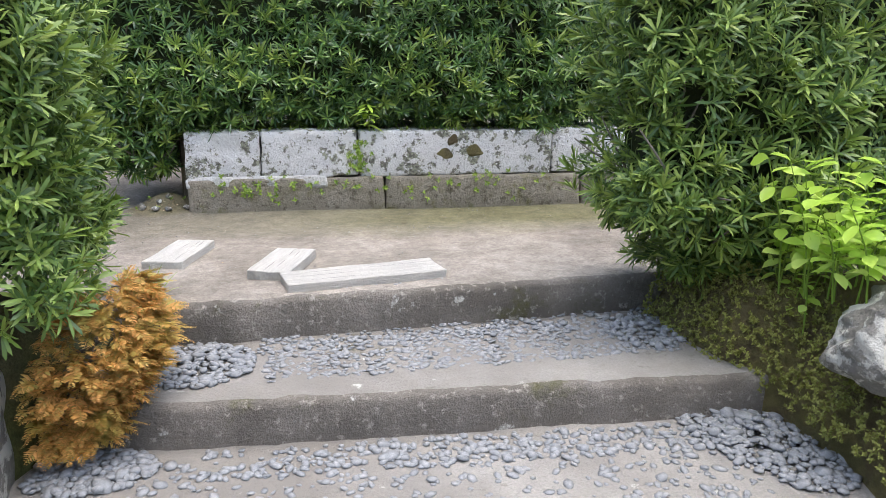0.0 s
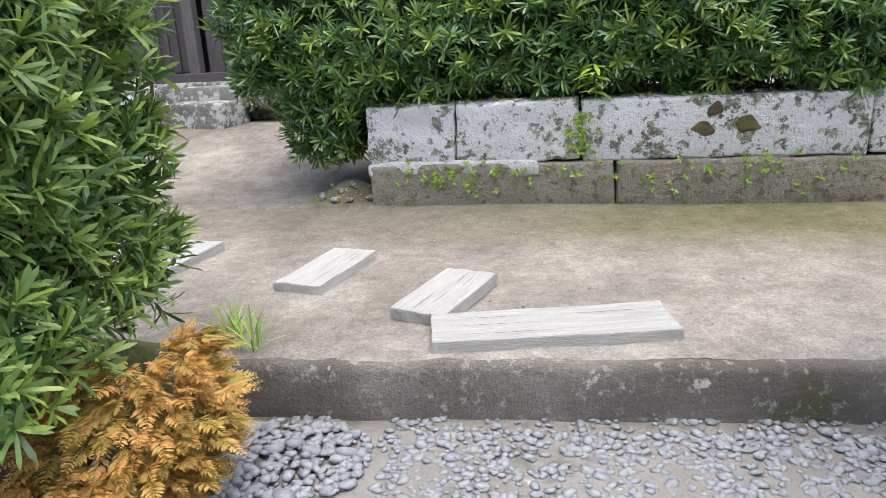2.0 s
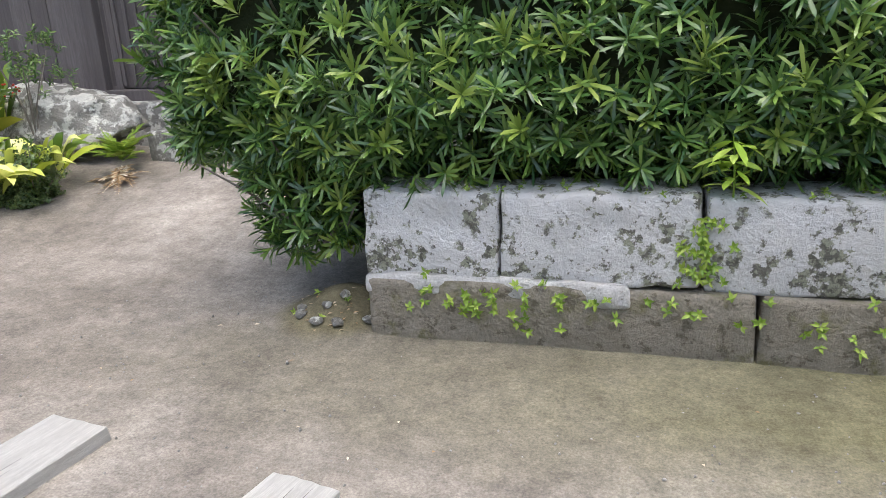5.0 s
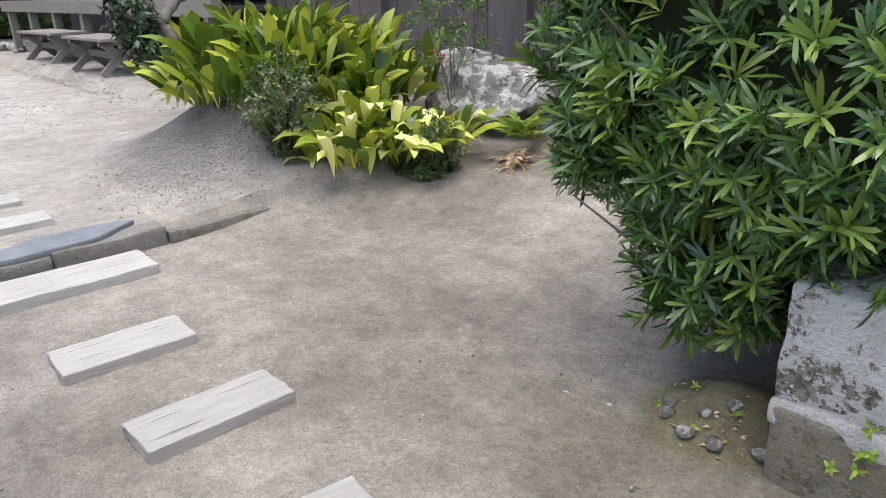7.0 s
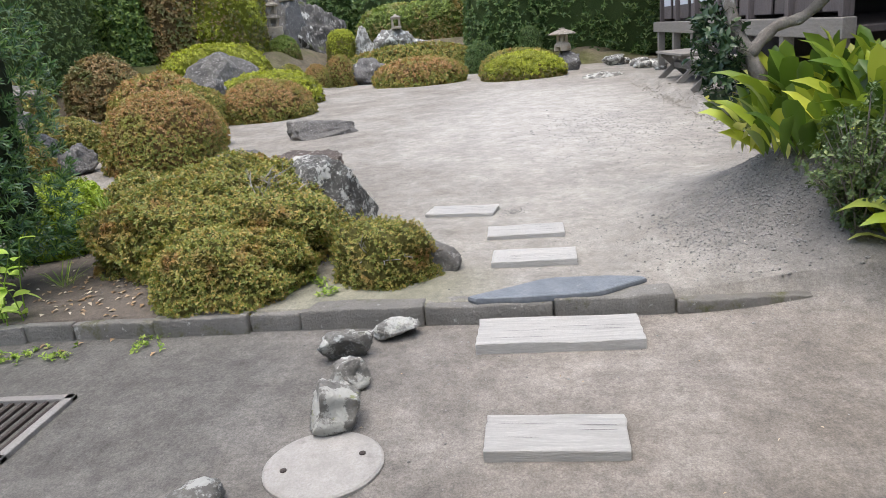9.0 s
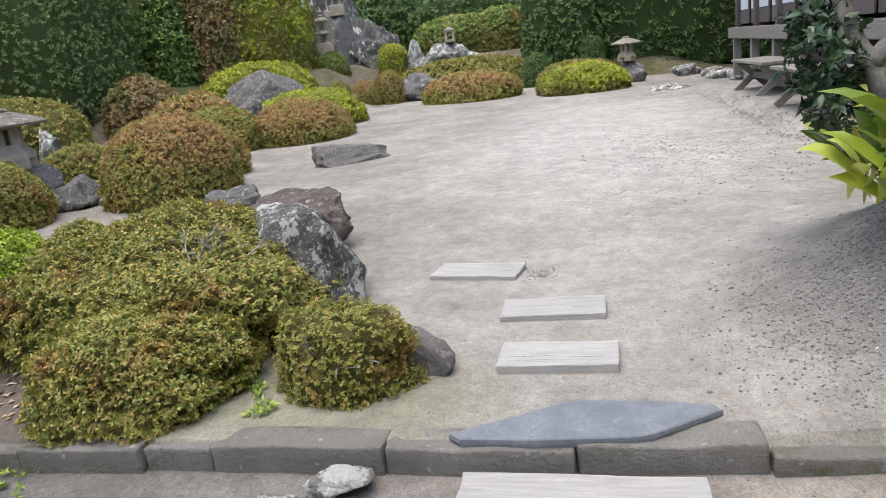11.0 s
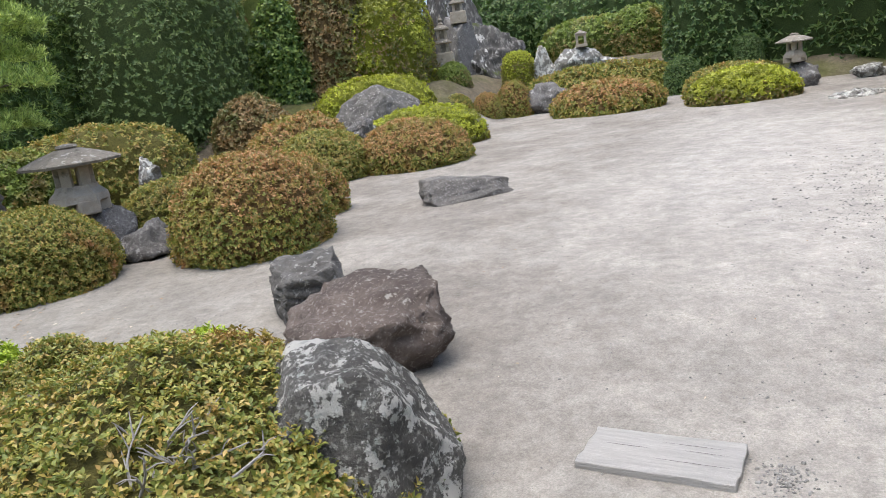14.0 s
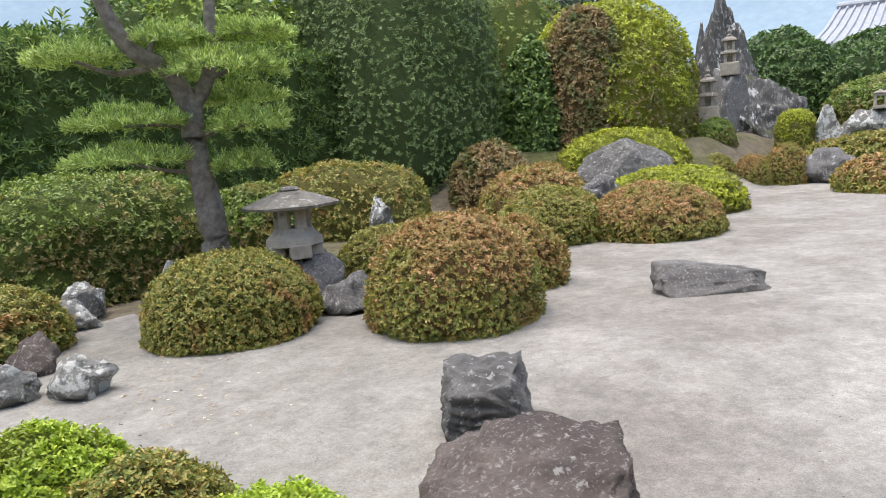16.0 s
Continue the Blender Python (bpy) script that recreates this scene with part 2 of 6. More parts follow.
M["rock_red"] = surface("reddish_brown_rock", (0.145, 0.114, 0.096), (0.235, 0.194, 0.166), 8.0, (0.09, 0.074, 0.063), fine=70, bump=1.0, bump_scale=30, layers=(((0.31, 0.275, 0.245), 36.0, 0.55, 0.62), ((0.40, 0.38, 0.34), 14.0, 0.60, 0.66),))
M["rock_dark"] = surface("dark_bluish_rock", (0.15, 0.142, 0.134), (0.25, 0.24, 0.225), 7.0, (0.095, 0.09, 0.083), fine=50, bump=1.0, bump_scale=22, layers=(((0.30, 0.29, 0.27), 30.0, 0.52, 0.60), ((0.50, 0.495, 0.47), 5.0, 0.58, 0.63),))
M["granite"] = surface("lantern_granite", (0.40, 0.345, 0.27), (0.54, 0.48, 0.385), 8.0, fine=110, bump=0.4, layers=(((0.10, 0.10, 0.09), 5.0, 0.58, 0.72),))
M["granite_dark"] = surface("weathered_lantern_roof", (0.25, 0.222, 0.18), (0.37, 0.332, 0.275), 10.0, fine=90, bump=0.8, bump_scale=40, layers=(((0.58, 0.55, 0.48), 13.0, 0.57, 0.62), ((0.12, 0.11, 0.085), 5.0, 0.58, 0.70)))
M["pebble"] = surface("grey_pebble", (0.20, 0.212, 0.225), (0.36, 0.37, 0.38), 30.0, fine=200, bump=0.1, rough=0.6)
M["pebble_in"] = surface("bluish_set_pebble", (0.23, 0.24, 0.25), (0.34, 0.345, 0.35), 30.0, fine=200, bump=0.1, rough=0.7)
M["iron"] = surface("rusty_iron", (0.06, 0.05, 0.045), (0.10, 0.08, 0.07), 20.0, fine=80, bump=0.3, rough=0.6, metal=0.6)
M["bark"] = surface("pine_bark", (0.20, 0.165, 0.135), (0.40, 0.35, 0.295), 12.0, fine=60, bump=1.0, bump_scale=16, layers=(((0.40, 0.37, 0.33), 3.5, 0.64, 0.70),))
M["bark_grey"] = surface("smooth_grey_bark", (0.20, 0.175, 0.145), (0.33, 0.30, 0.26), 9.0, fine=60, bump=0.7, bump_scale=18, layers=(((0.48, 0.46, 0.42), 7.0, 0.58, 0.64),))
M["twig"] = surface("grey_twig", (0.17, 0.15, 0.125), (0.26, 0.23, 0.20), 20.0, fine=80, bump=0.3)
M["rock_cliff"] = surface("dark_cliff_rock", (0.075, 0.071, 0.064), (0.17, 0.162, 0.148), 3.0, (0.05, 0.047, 0.042), fine=30, bump=1.0, bump_scale=9, layers=(((0.24, 0.23, 0.21), 9.0, 0.52, 0.60), ((0.55, 0.54, 0.50), 3.0, 0.575, 0.615), ((0.10, 0.12, 0.04), 1.4, 0.60, 0.68)), stretch=(1.0, 1.0, 0.5))
M["rock_blotched"] = surface("rock_with_pale_blotches", (0.10, 0.097, 0.088), (0.20, 0.193, 0.175), 9.0, (0.075, 0.072, 0.064), fine=90, bump=1.0, bump_scale=36, layers=(((0.30, 0.30, 0.27), 42.0, 0.53, 0.60), ((0.58, 0.575, 0.53), 9.0, 0.54, 0.565), ((0.42, 0.44, 0.40), 15.0, 0.585, 0.60), ((0.16, 0.17, 0.06), 5.0, 0.66, 0.72)))
M["twig_pale"] = surface("bleached_twig", (0.28, 0.26, 0.235), (0.46, 0.44, 0.41), 30.0, fine=90, bump=0.3)
M["rock_bedded"] = surface("bedded_grey_rock", (0.13, 0.124, 0.112), (0.25, 0.24, 0.22), 9.0, (0.09, 0.085, 0.077), fine=80, bump=1.0, bump_scale=30, layers=(((0.40, 0.395, 0.365), 16.0, 0.56, 0.62),))
M["tile"] = surface("grey_roof_tile", (0.33, 0.345, 0.37), (0.43, 0.445, 0.47), 3.0, fine=30, bump=0.2, rough=0.5)
M["rock_plain"] = surface("plain_grey_brown_rock", (0.21, 0.198, 0.178), (0.32, 0.305, 0.275), 7.0, (0.12, 0.113, 0.105), fine=80, bump=1.0, bump_scale=30, layers=(((0.33, 0.32, 0.30), 38.0, 0.55, 0.63), ((0.44, 0.43, 0.40), 6.0, 0.64, 0.70)))
M["kerb"] = surface("mossy_kerb_concrete", (0.26, 0.246, 0.22), (0.35, 0.333, 0.30), 5.0, (0.20, 0.188, 0.165), fine=80, bump=0.9, bump_scale=32, layers=(((0.13, 0.13, 0.055), 4.0, 0.56, 0.68), ((0.46, 0.45, 0.41), 14.0, 0.62, 0.67)))
M["wall_lip"] = surface("white_lichen_crust", (0.60, 0.59, 0.57), (0.80, 0.79, 0.77), 14.0, fine=90, bump=1.0, bump_scale=36, layers=(((0.30, 0.285, 0.24), 16.0, 0.60, 0.65),))
# the haze of distance is mixed into this blue base colour
M["hill"] = surface("haze_blue_wooded_hill", (0.22, 0.30, 0.36), (0.27, 0.35, 0.40), 0.03, fine=0.2, fine_dark=0.85, bump=0.0)
# near-black colour that paints the shade inside hedges and under the drain bars
M["core"] = surface("shade_dark_inside", (0.022, 0.034, 0.012), (0.04, 0.05, 0.02), 10.0, fine=60, bump=0.6)
M["core_brown"] = surface("inner_azalea_twigs", (0.08, 0.075, 0.025), (0.13, 0.105, 0.045), 14.0, fine=70, bump=0.8)
M["hedge"] = leaf_material("podocarpus_leaf", spec=0.75, colours=[(0.02, 0.056, 0.016), (0.045, 0.10, 0.024), (0.08, 0.152, 0.034), (0.16, 0.245, 0.05)], rough=0.30)
M["hedge_bright"] = leaf_material("podocarpus_leaf_light", [(0.032, 0.068, 0.018), (0.075, 0.13, 0.03), (0.135, 0.20, 0.046), (0.24, 0.31, 0.075)], rough=0.4)
M["laurel"] = leaf_material("dense_hedge_leaf", [(0.024, 0.058, 0.014), (0.048, 0.094, 0.023), (0.08, 0.132, 0.033), (0.13, 0.18, 0.05)], rough=0.4)
M["laurel_mid"] = leaf_material("clipped_tree_leaf", [(0.055, 0.095, 0.026), (0.085, 0.132, 0.037), (0.125, 0.175, 0.05), (0.175, 0.225, 0.068)], rough=0.4)
M["hedge_light"] = leaf_material("light_hedge_leaf", [(0.07, 0.12, 0.02), (0.15, 0.22, 0.038), (0.26, 0.34, 0.06), (0.40, 0.46, 0.10)], rough=0.38, patch=(0.055, 0.10, 0.02), patch_scale=0.9, patch_range=(0.5, 0.66))
M["azalea_red"] = leaf_material("russet_azalea_leaf", [(0.125, 0.128, 0.028), (0.215, 0.168, 0.048), (0.31, 0.172, 0.068), (0.41, 0.225, 0.108)], patch=(0.20, 0.20, 0.04), patch_scale=1.9, patch_range=(0.50, 0.64))
M["azalea_olive"] = leaf_material("olive_azalea_leaf", [(0.085, 0.115, 0.022), (0.15, 0.172, 0.034), (0.235, 0.225, 0.047), (0.33, 0.225, 0.066)], patch=(0.264, 0.132, 0.046), patch_scale=3.0, patch_range=(0.55, 0.72))
M["azalea_lime"] = leaf_material("fresh_azalea_leaf", [(0.171, 0.245, 0.020), (0.257, 0.337, 0.031), (0.343, 0.408, 0.041)], patch=(0.129, 0.153, 0.020), patch_scale=4.0, patch_range=(0.55, 0.7))
M["azalea_yellow"] = leaf_material("yellow_green_clipped_leaf", [(0.17, 0.20, 0.02), (0.28, 0.31, 0.027), (0.40, 0.42, 0.042)], patch=(0.17, 0.18, 0.026), patch_scale=1.2)
M["azalea_dark_olive"] = leaf_material("dark_olive_leaf", [(0.06, 0.075, 0.016), (0.10, 0.115, 0.024), (0.16, 0.145, 0.036), (0.20, 0.13, 0.045)], patch=(0.15, 0.09, 0.035), patch_scale=1.6, patch_range=(0.5, 0.68))
M["azalea_green"] = leaf_material("green_clipped_leaf", [(0.075, 0.115, 0.02), (0.13, 0.18, 0.032), (0.21, 0.26, 0.05)], patch=(0.22, 0.15, 0.045), patch_scale=1.5, patch_range=(0.52, 0.7))
M["azalea_dark_red"] = leaf_material("dark_russet_leaf", [(0.133, 0.121, 0.048), (0.206, 0.145, 0.061), (0.290, 0.170, 0.072)], patch=(0.101, 0.121, 0.036), patch_scale=2.0)
M["aspidistra"] = leaf_material("broad_green_leaf", single=True, colours=[(0.03, 0.058, 0.008), (0.07, 0.12, 0.014), (0.15, 0.20, 0.02), (0.33, 0.34, 0.04)], rough=0.3)
M["aspidistra_pale"] = leaf_material("bleached_yellow_leaf", single=True, colours=[(0.270, 0.324, 0.054), (0.432, 0.450, 0.117), (0.540, 0.522, 0.216)], rough=0.4)
M["holly"] = leaf_material("small_dark_shrub_leaf", [(0.039, 0.07, 0.023), (0.065, 0.10, 0.032), (0.117, 0.15, 0.045)], rough=0.3)
M["camellia"] = leaf_material("glossy_dark_leaf", [(0.014, 0.032, 0.014), (0.026, 0.05, 0.022), (0.055, 0.085, 0.036)], rough=0.22, through_light=0.1)
M["pine"] = leaf_material("pine_needle", [(0.10, 0.16, 0.04), (0.25, 0.33, 0.08), (0.46, 0.52, 0.16)], rough=0.45)
M["cedar_rust"] = leaf_material("rusty_cypress_spray", [(0.20, 0.13, 0.03), (0.34, 0.19, 0.05), (0.47, 0.25, 0.085), (0.22, 0.20, 0.05)], patch=(0.26, 0.22, 0.05), patch_scale=5.0, patch_range=(0.5, 0.7), rough=0.6)
M["fresh_plant"] = leaf_material("fresh_green_leaf", [(0.24, 0.36, 0.05), (0.33, 0.45, 0.08), (0.40, 0.50, 0.13)], rough=0.4, through_light=0.4)
M["weed"] = leaf_material("weed_leaf", [(0.09, 0.16, 0.02), (0.16, 0.24, 0.03), (0.22, 0.28, 0.05)], rough=0.5)
M["dead_leaf"] = leaf_material("dry_leaf", [(0.16, 0.10, 0.05), (0.25, 0.17, 0.09), (0.42, 0.38, 0.30)], rough=0.7, through_light=0.1)
M["moss"] = surface("moss", (0.17, 0.15, 0.06), (0.26, 0.225, 0.085), 12.0, (0.13, 0.10, 0.06), fine=120, bump=1.0, bump_scale=60, layers=(((0.12, 0.09, 0.05), 6.0, 0.52, 0.66),))
M["berry"] = surface("red_berry", (0.45, 0.04, 0.02), (0.5, 0.06, 0.03), 20.0, fine=60, bump=0.0, rough=0.35)
M["hedge_tip"] = leaf_material("young_podocarpus_leaf", [(0.071, 0.117, 0.022), (0.117, 0.177, 0.031), (0.199, 0.254, 0.053)], rough=0.35)
M["cover"] = surface("pale_concrete", (0.36, 0.345, 0.315), (0.45, 0.43, 0.40), 8.0, fine=90, bump=0.5, bump_scale=40, layers=(((0.25, 0.235, 0.21), 6.0, 0.56, 0.68),))
M["moss_leaf"] = leaf_material("creeping_weed_leaf", [(0.10, 0.10, 0.02), (0.14, 0.15, 0.03), (0.20, 0.21, 0.05)], rough=0.6)

# ---- builders ----
def link_mesh(name, me, mat, parent=None, label=""):
    ob = new(name, me)
    if mat is not None:
        me.materials.append(mat)
    if parent is not None:
        ob.parent = parent
    if label:
        ob["label"] = label
    return ob


def mesh_from(name, V, F, smooth=False):
    """Mesh from an (n, 3) array and an (m, k) array of faces."""
    V, F = np.asarray(V, dtype=np.float32), np.asarray(F, dtype=np.int32)
    k = F.shape[1]
    me = bpy.data.meshes.new(name)
    me.vertices.add(len(V))
    me.vertices.foreach_set("co", V.ravel())
    me.loops.add(F.size)
    me.loops.foreach_set("vertex_index", F.ravel())
    me.polygons.add(len(F))
    me.polygons.foreach_set("loop_start", np.arange(0, F.size, k, dtype=np.int32))
    me.polygons.foreach_set("loop_total", np.full(len(F), k, dtype=np.int32))
    if smooth:
        me.polygons.foreach_set("use_smooth", np.ones(len(F), dtype=bool))
    me.update(calc_edges=True)
    return me


def part(name, bm, mat, parent=None, label="", smooth=False):
    me = bpy.data.meshes.new(name)
    if smooth:
        for f in bm.faces:
            f.smooth = True
    bm.to_mesh(me)
    bm.free()
    return link_mesh(name, me, mat, parent, label)


def empty(name, m=None):
    ob = new(name)
    if m is not None:
        ob.matrix_basis = m
    return ob


def block(size, m=None, bevel=0.01, segs=2, jitter=0.0, cuts=0, seed=0):
    """A bevelled block, worn by jitter."""
    bm = bmesh.new()
    bmesh.ops.create_cube(bm, size=1.0, matrix=Matrix.Diagonal((*size, 1)))
    if bevel:
        bmesh.ops.bevel(bm, geom=list(bm.edges), offset=bevel, segments=segs, affect="EDGES", profile=0.6)
    if cuts:
        long = [e for e in bm.edges if e.calc_length() > max(size) * 0.25]
        bmesh.ops.subdivide_edges(bm, edges=long, cuts=cuts, use_grid_fill=True)
    if jitter:
        for v in bm.verts:
            v.co += jitter * noise.noise_vector(v.co * 5.0 + Vector((seed * 3.7, 0, 0)))
    if m is not None:
        bm.transform(m)
    return bm


def lathe(profile, n=24, m=None, square=0):
    """Turned solid from (radius, height) pairs."""
    bm = bmesh.new()
    rings = []
    for r, z in profile:
        rings.append([bm.verts.new((r * math.cos(2 * math.pi * i / n), r * math.sin(2 * math.pi * i / n), z)) for i in range(n)])
    for a, b in zip(rings, rings[1:]):
        for i in range(n):
            bm.faces.new((a[i], a[(i + 1) % n], b[(i + 1) % n], b[i]))
    bm.faces.new(rings[0][::-1])
    bm.faces.new(rings[-1])
    bmesh.ops.recalc_face_normals(bm, faces=bm.faces)
    if m is not None:
        bm.transform(m)
    return bm


def tube(points, radii, n=8):
    """A tapered limb through points."""
    bm = bmesh.new()
    rings = []
    for i, p in enumerate(points):
        p = Vector(p)
        d = (Vector(points[min(i + 1, len(points) - 1)]) - Vector(points[max(i - 1, 0)])).normalized()
        q = d.to_track_quat("Z", "Y")
        ring = []
        for k in range(n):
            a = 2 * math.pi * k / n
            r = radii[i] * (1 + 0.18 * noise.noise(p * 3 + Vector((math.cos(a), math.sin(a), 0)) * 2))
            ring.append(bm.verts.new(p + q @ Vector((r * math.cos(a), r * math.sin(a), 0))))
        rings.append(ring)
    for a, b in zip(rings, rings[1:]):
        for k in range(n):
            bm.faces.new((a[k], a[(k + 1) % n], b[(k + 1) % n], b[k]))
    bm.faces.new(rings[0][::-1])
    bm.faces.new(rings[-1])
    return bm


def smooth_line(pts, steps=6):
    """Catmull-Rom through pts."""
    P = [Vector(p) for p in pts]
    P = [2 * P[0] - P[1]] + P + [2 * P[-1] - P[-2]]
    out = []
    for i in range(1, len(P) - 2):
        for s in range(steps):
            t = s / steps
            a, b, c, d = P[i - 1:i + 3]
            out.append(0.5 * (2 * b + (c - a) * t + (2 * a - 5 * b + 4 * c - d) * t * t + (3 * b - a - 3 * c + d) * t ** 3))
    out.append(P[-2])
    return out


def rock_mesh(seed, size, cuts=9, rough=0.10, sub=4, strata=0.0, slant=(0.3, 0.1, 1.0), taper=0.0, boxy=0.0, faces=(), beds=9.0):
    """Broken stone: a ball cut by random planes, roughened, with strata if wanted; its foot lies at z = -20 % of its height."""
    rnd = random.Random(seed)
    bm = bmesh.new()
    bmesh.ops.create_icosphere(bm, subdivisions=sub, radius=1.0)
    planes = []
    for _ in range(cuts):
        n = Vector((rnd.gauss(0, 1), rnd.gauss(0, 1), rnd.gauss(0.2, 0.8))).normalized()
        planes.append((n, rnd.uniform(0.42, 0.80)))
    planes += [(Vector(n).normalized(), k) for n, k in faces]
    off = Vector((seed * 5.3, seed * 2.1, seed * 1.7))
    sl = Vector(slant).normalized()
    for v in bm.verts:
        p = v.co.copy()
        if boxy:
            p = p.lerp(p * 0.75 / max(abs(p.x), abs(p.y), abs(p.z)), boxy)
        for n, k in planes:
            d = p.dot(n) - k
            if d > 0:
                p -= n * d * 0.97
        p += p.normalized() * (rough * noise.fractal(p * 1.6 + off, 0.9, 2.0, 4) + rough * 0.40 * noise.noise(p * 6 + off) + rough * 0.22 * noise.noise(p * 15 + off) - rough * 0.5 * abs(noise.noise(p * 3.1 - off)))
        if strata:
            h = p.dot(sl) * beds + 2 * noise.noise(p * 1.5 + off)
            p += p.normalized() * strata * (abs((h % 1.0) - 0.5) - 0.25)
        v.co = p
    lo = min(v.co.z for v in bm.verts)
    hi = max(v.co.z for v in bm.verts)
    ex = max(abs(v.co.x) for v in bm.verts)
    ey = max(abs(v.co.y) for v in bm.verts)
    for v in bm.verts:
        k = (v.co.z - lo) / (hi - lo)
        w = 1 - taper * max(0.0, k - 0.15) + 0.35 * taper * max(0.0, 0.5 - k)
        v.co = Vector((v.co.x / ex * size[0] / 2 * w, v.co.y / ey * size[1] / 2 * w, (k * 1.2 - 0.2) * size[2]))
    return bm


def rock(name, seed, at, size, mat, yaw=0, label="", category="rock", group="", sub=4, rough=0.10, strata=0.0, cuts=9, tilt=0.0, slant=(0.3, 0.1, 1.0), taper=0.0, boxy=0.0, faces=(), beds=9.0):
    bm = rock_mesh(seed, size, cuts, rough, sub, strata, slant, taper, boxy, faces, beds)
    ob = part(name, bm, M[mat], smooth=True)
    ob.matrix_basis = pose(at[0], at[1], at[2], 0, tilt, yaw)
    return tagged(ob, label, category, group)


# ---- foliage: all leaves of a plant in one mesh, from arrays ----
RNG = np.random.default_rng(11)


def unit(a):
    return a / np.maximum(np.linalg.norm(a, axis=1, keepdims=True), 1e-9)


def leaf_arrays(base, direction, normal, length, width, bend=0.15, kind="lance", fold=0.25):
    """Leaves at base, pointing along direction, facing normal. Returns vertices and triangles."""
    n = len(base)
    d = unit(direction)
    side = unit(np.cross(d, normal))
    up = np.cross(side, d)
    L, W = length[:, None], width[:, None]
    if kind == "diamond":
        mid = base + d * L * 0.5
        v = np.stack([base, mid + side * W * 0.5 + up * W * fold, base + d * L - up * L * bend, mid - side * W * 0.5 + up * W * fold], 1)
        f = np.array([[0, 2, 1], [0, 3, 2]])
    elif kind == "lance":
        m1 = base + d * L * 0.45
        v = np.stack([base, m1 + side * W * 0.5 + up * W * fold, m1, m1 - side * W * 0.5 + up * W * fold, base + d * L - up * L * bend], 1)
        f = np.array([[0, 2, 1], [0, 3, 2], [1, 2, 4], [2, 3, 4]])
    elif kind == "strap":
        a = base + d * L * 0.28
        b = base + d * L * 0.80 - up * L * bend * 0.6
        v = np.stack([base, a + side * W * 0.42, a - side * W * 0.42, b + side * W * 0.5 + up * W * fold, b - side * W * 0.5 + up * W * fold, base + d * L - up * L * bend], 1)
        f = np.array([[0, 2, 1], [1, 2, 4], [1, 4, 3], [3, 4, 5]])
    else:  # blade: broad, arching towards the ground
        down = np.array([[0, 0, -1.0]])
        cols = [base]
        for t, w in ((0.15, 0.22), (0.35, 0.42), (0.58, 0.50), (0.80, 0.36)):
            p = base + d * L * t * (1 - 0.2 * bend * t) + down * L * bend * t * t * 0.8
            cols += [p + side * W * w + up * W * fold, p, p - side * W * w + up * W * fold]
        cols.append(base + d * L * (1 - 0.2 * bend) + down * L * bend * 0.8)
        v = np.stack(cols, 1)
        f = [[0, 2, 1], [0, 3, 2]]
        for q in (1, 4, 7):
            f += [[q, q + 1, q + 4], [q, q + 4, q + 3], [q + 1, q + 2, q + 5], [q + 1, q + 5, q + 4]]
        f = np.array(f + [[10, 11, 13], [11, 12, 13]])
    k = v.shape[1]
    V = v.reshape(-1, 3)
    F = (f[None, :, :] + (np.arange(n) * k)[:, None, None]).reshape(-1, 3)
    return V, F


def whorls(P, N, per, length, width, spread=(35, 80), kind="lance", droop=0.15, along=0.04, fold=0.25, jitter=0.35):
    """Shoots at P pointing along N, each with per leaves set round it."""
    n = len(P)
    N = unit(N + RNG.normal(0, jitter, (n, 3)))
    ref = np.where(np.abs(N[:, 2:3]) < 0.9, np.array([[0, 0, 1.0]]), np.array([[1.0, 0, 0]]))
    A = unit(np.cross(N, ref))
    B = np.cross(N, A)
    th = (np.arange(per) * 2.39996)[None, :] + RNG.uniform(0, 6.28, (n, 1)) + RNG.normal(0, 0.25, (n, per))
    el = np.radians(RNG.uniform(spread[0], spread[1], (n, per)))
    R = A[:, None, :] * np.cos(th)[..., None] + B[:, None, :] * np.sin(th)[..., None]
    D = N[:, None, :] * np.cos(el)[..., None] + R * np.sin(el)[..., None]
    S = P[:, None, :] + N[:, None, :] * (np.linspace(0, 1, per)[None, :, None] * along)
    Nn = N[:, None, :] * np.sin(el)[..., None] - R * np.cos(el)[..., None]
    ln = length * RNG.uniform(0.65, 1.15, (n, per))
    wd = width * RNG.uniform(0.8, 1.2, (n, per))
    return leaf_arrays(S.reshape(-1, 3), D.reshape(-1, 3), Nn.reshape(-1, 3), ln.ravel(), wd.ravel(), droop, kind, fold)


def lump(P, scale, seed):
    """Smooth uneven field in -1..1."""
    k = seed * 1.37
    return (np.sin(P[:, 0] * 2.1 * scale + k) * np.cos(P[:, 1] * 1.7 * scale + k * 2) + np.sin(P[:, 2] * 2.6 * scale + k * 3) * np.cos(P[:, 0] * 1.3 * scale - k) + 0.6 * np.sin((P[:, 1] + P[:, 2]) * 4.1 * scale + k)) / 2.2


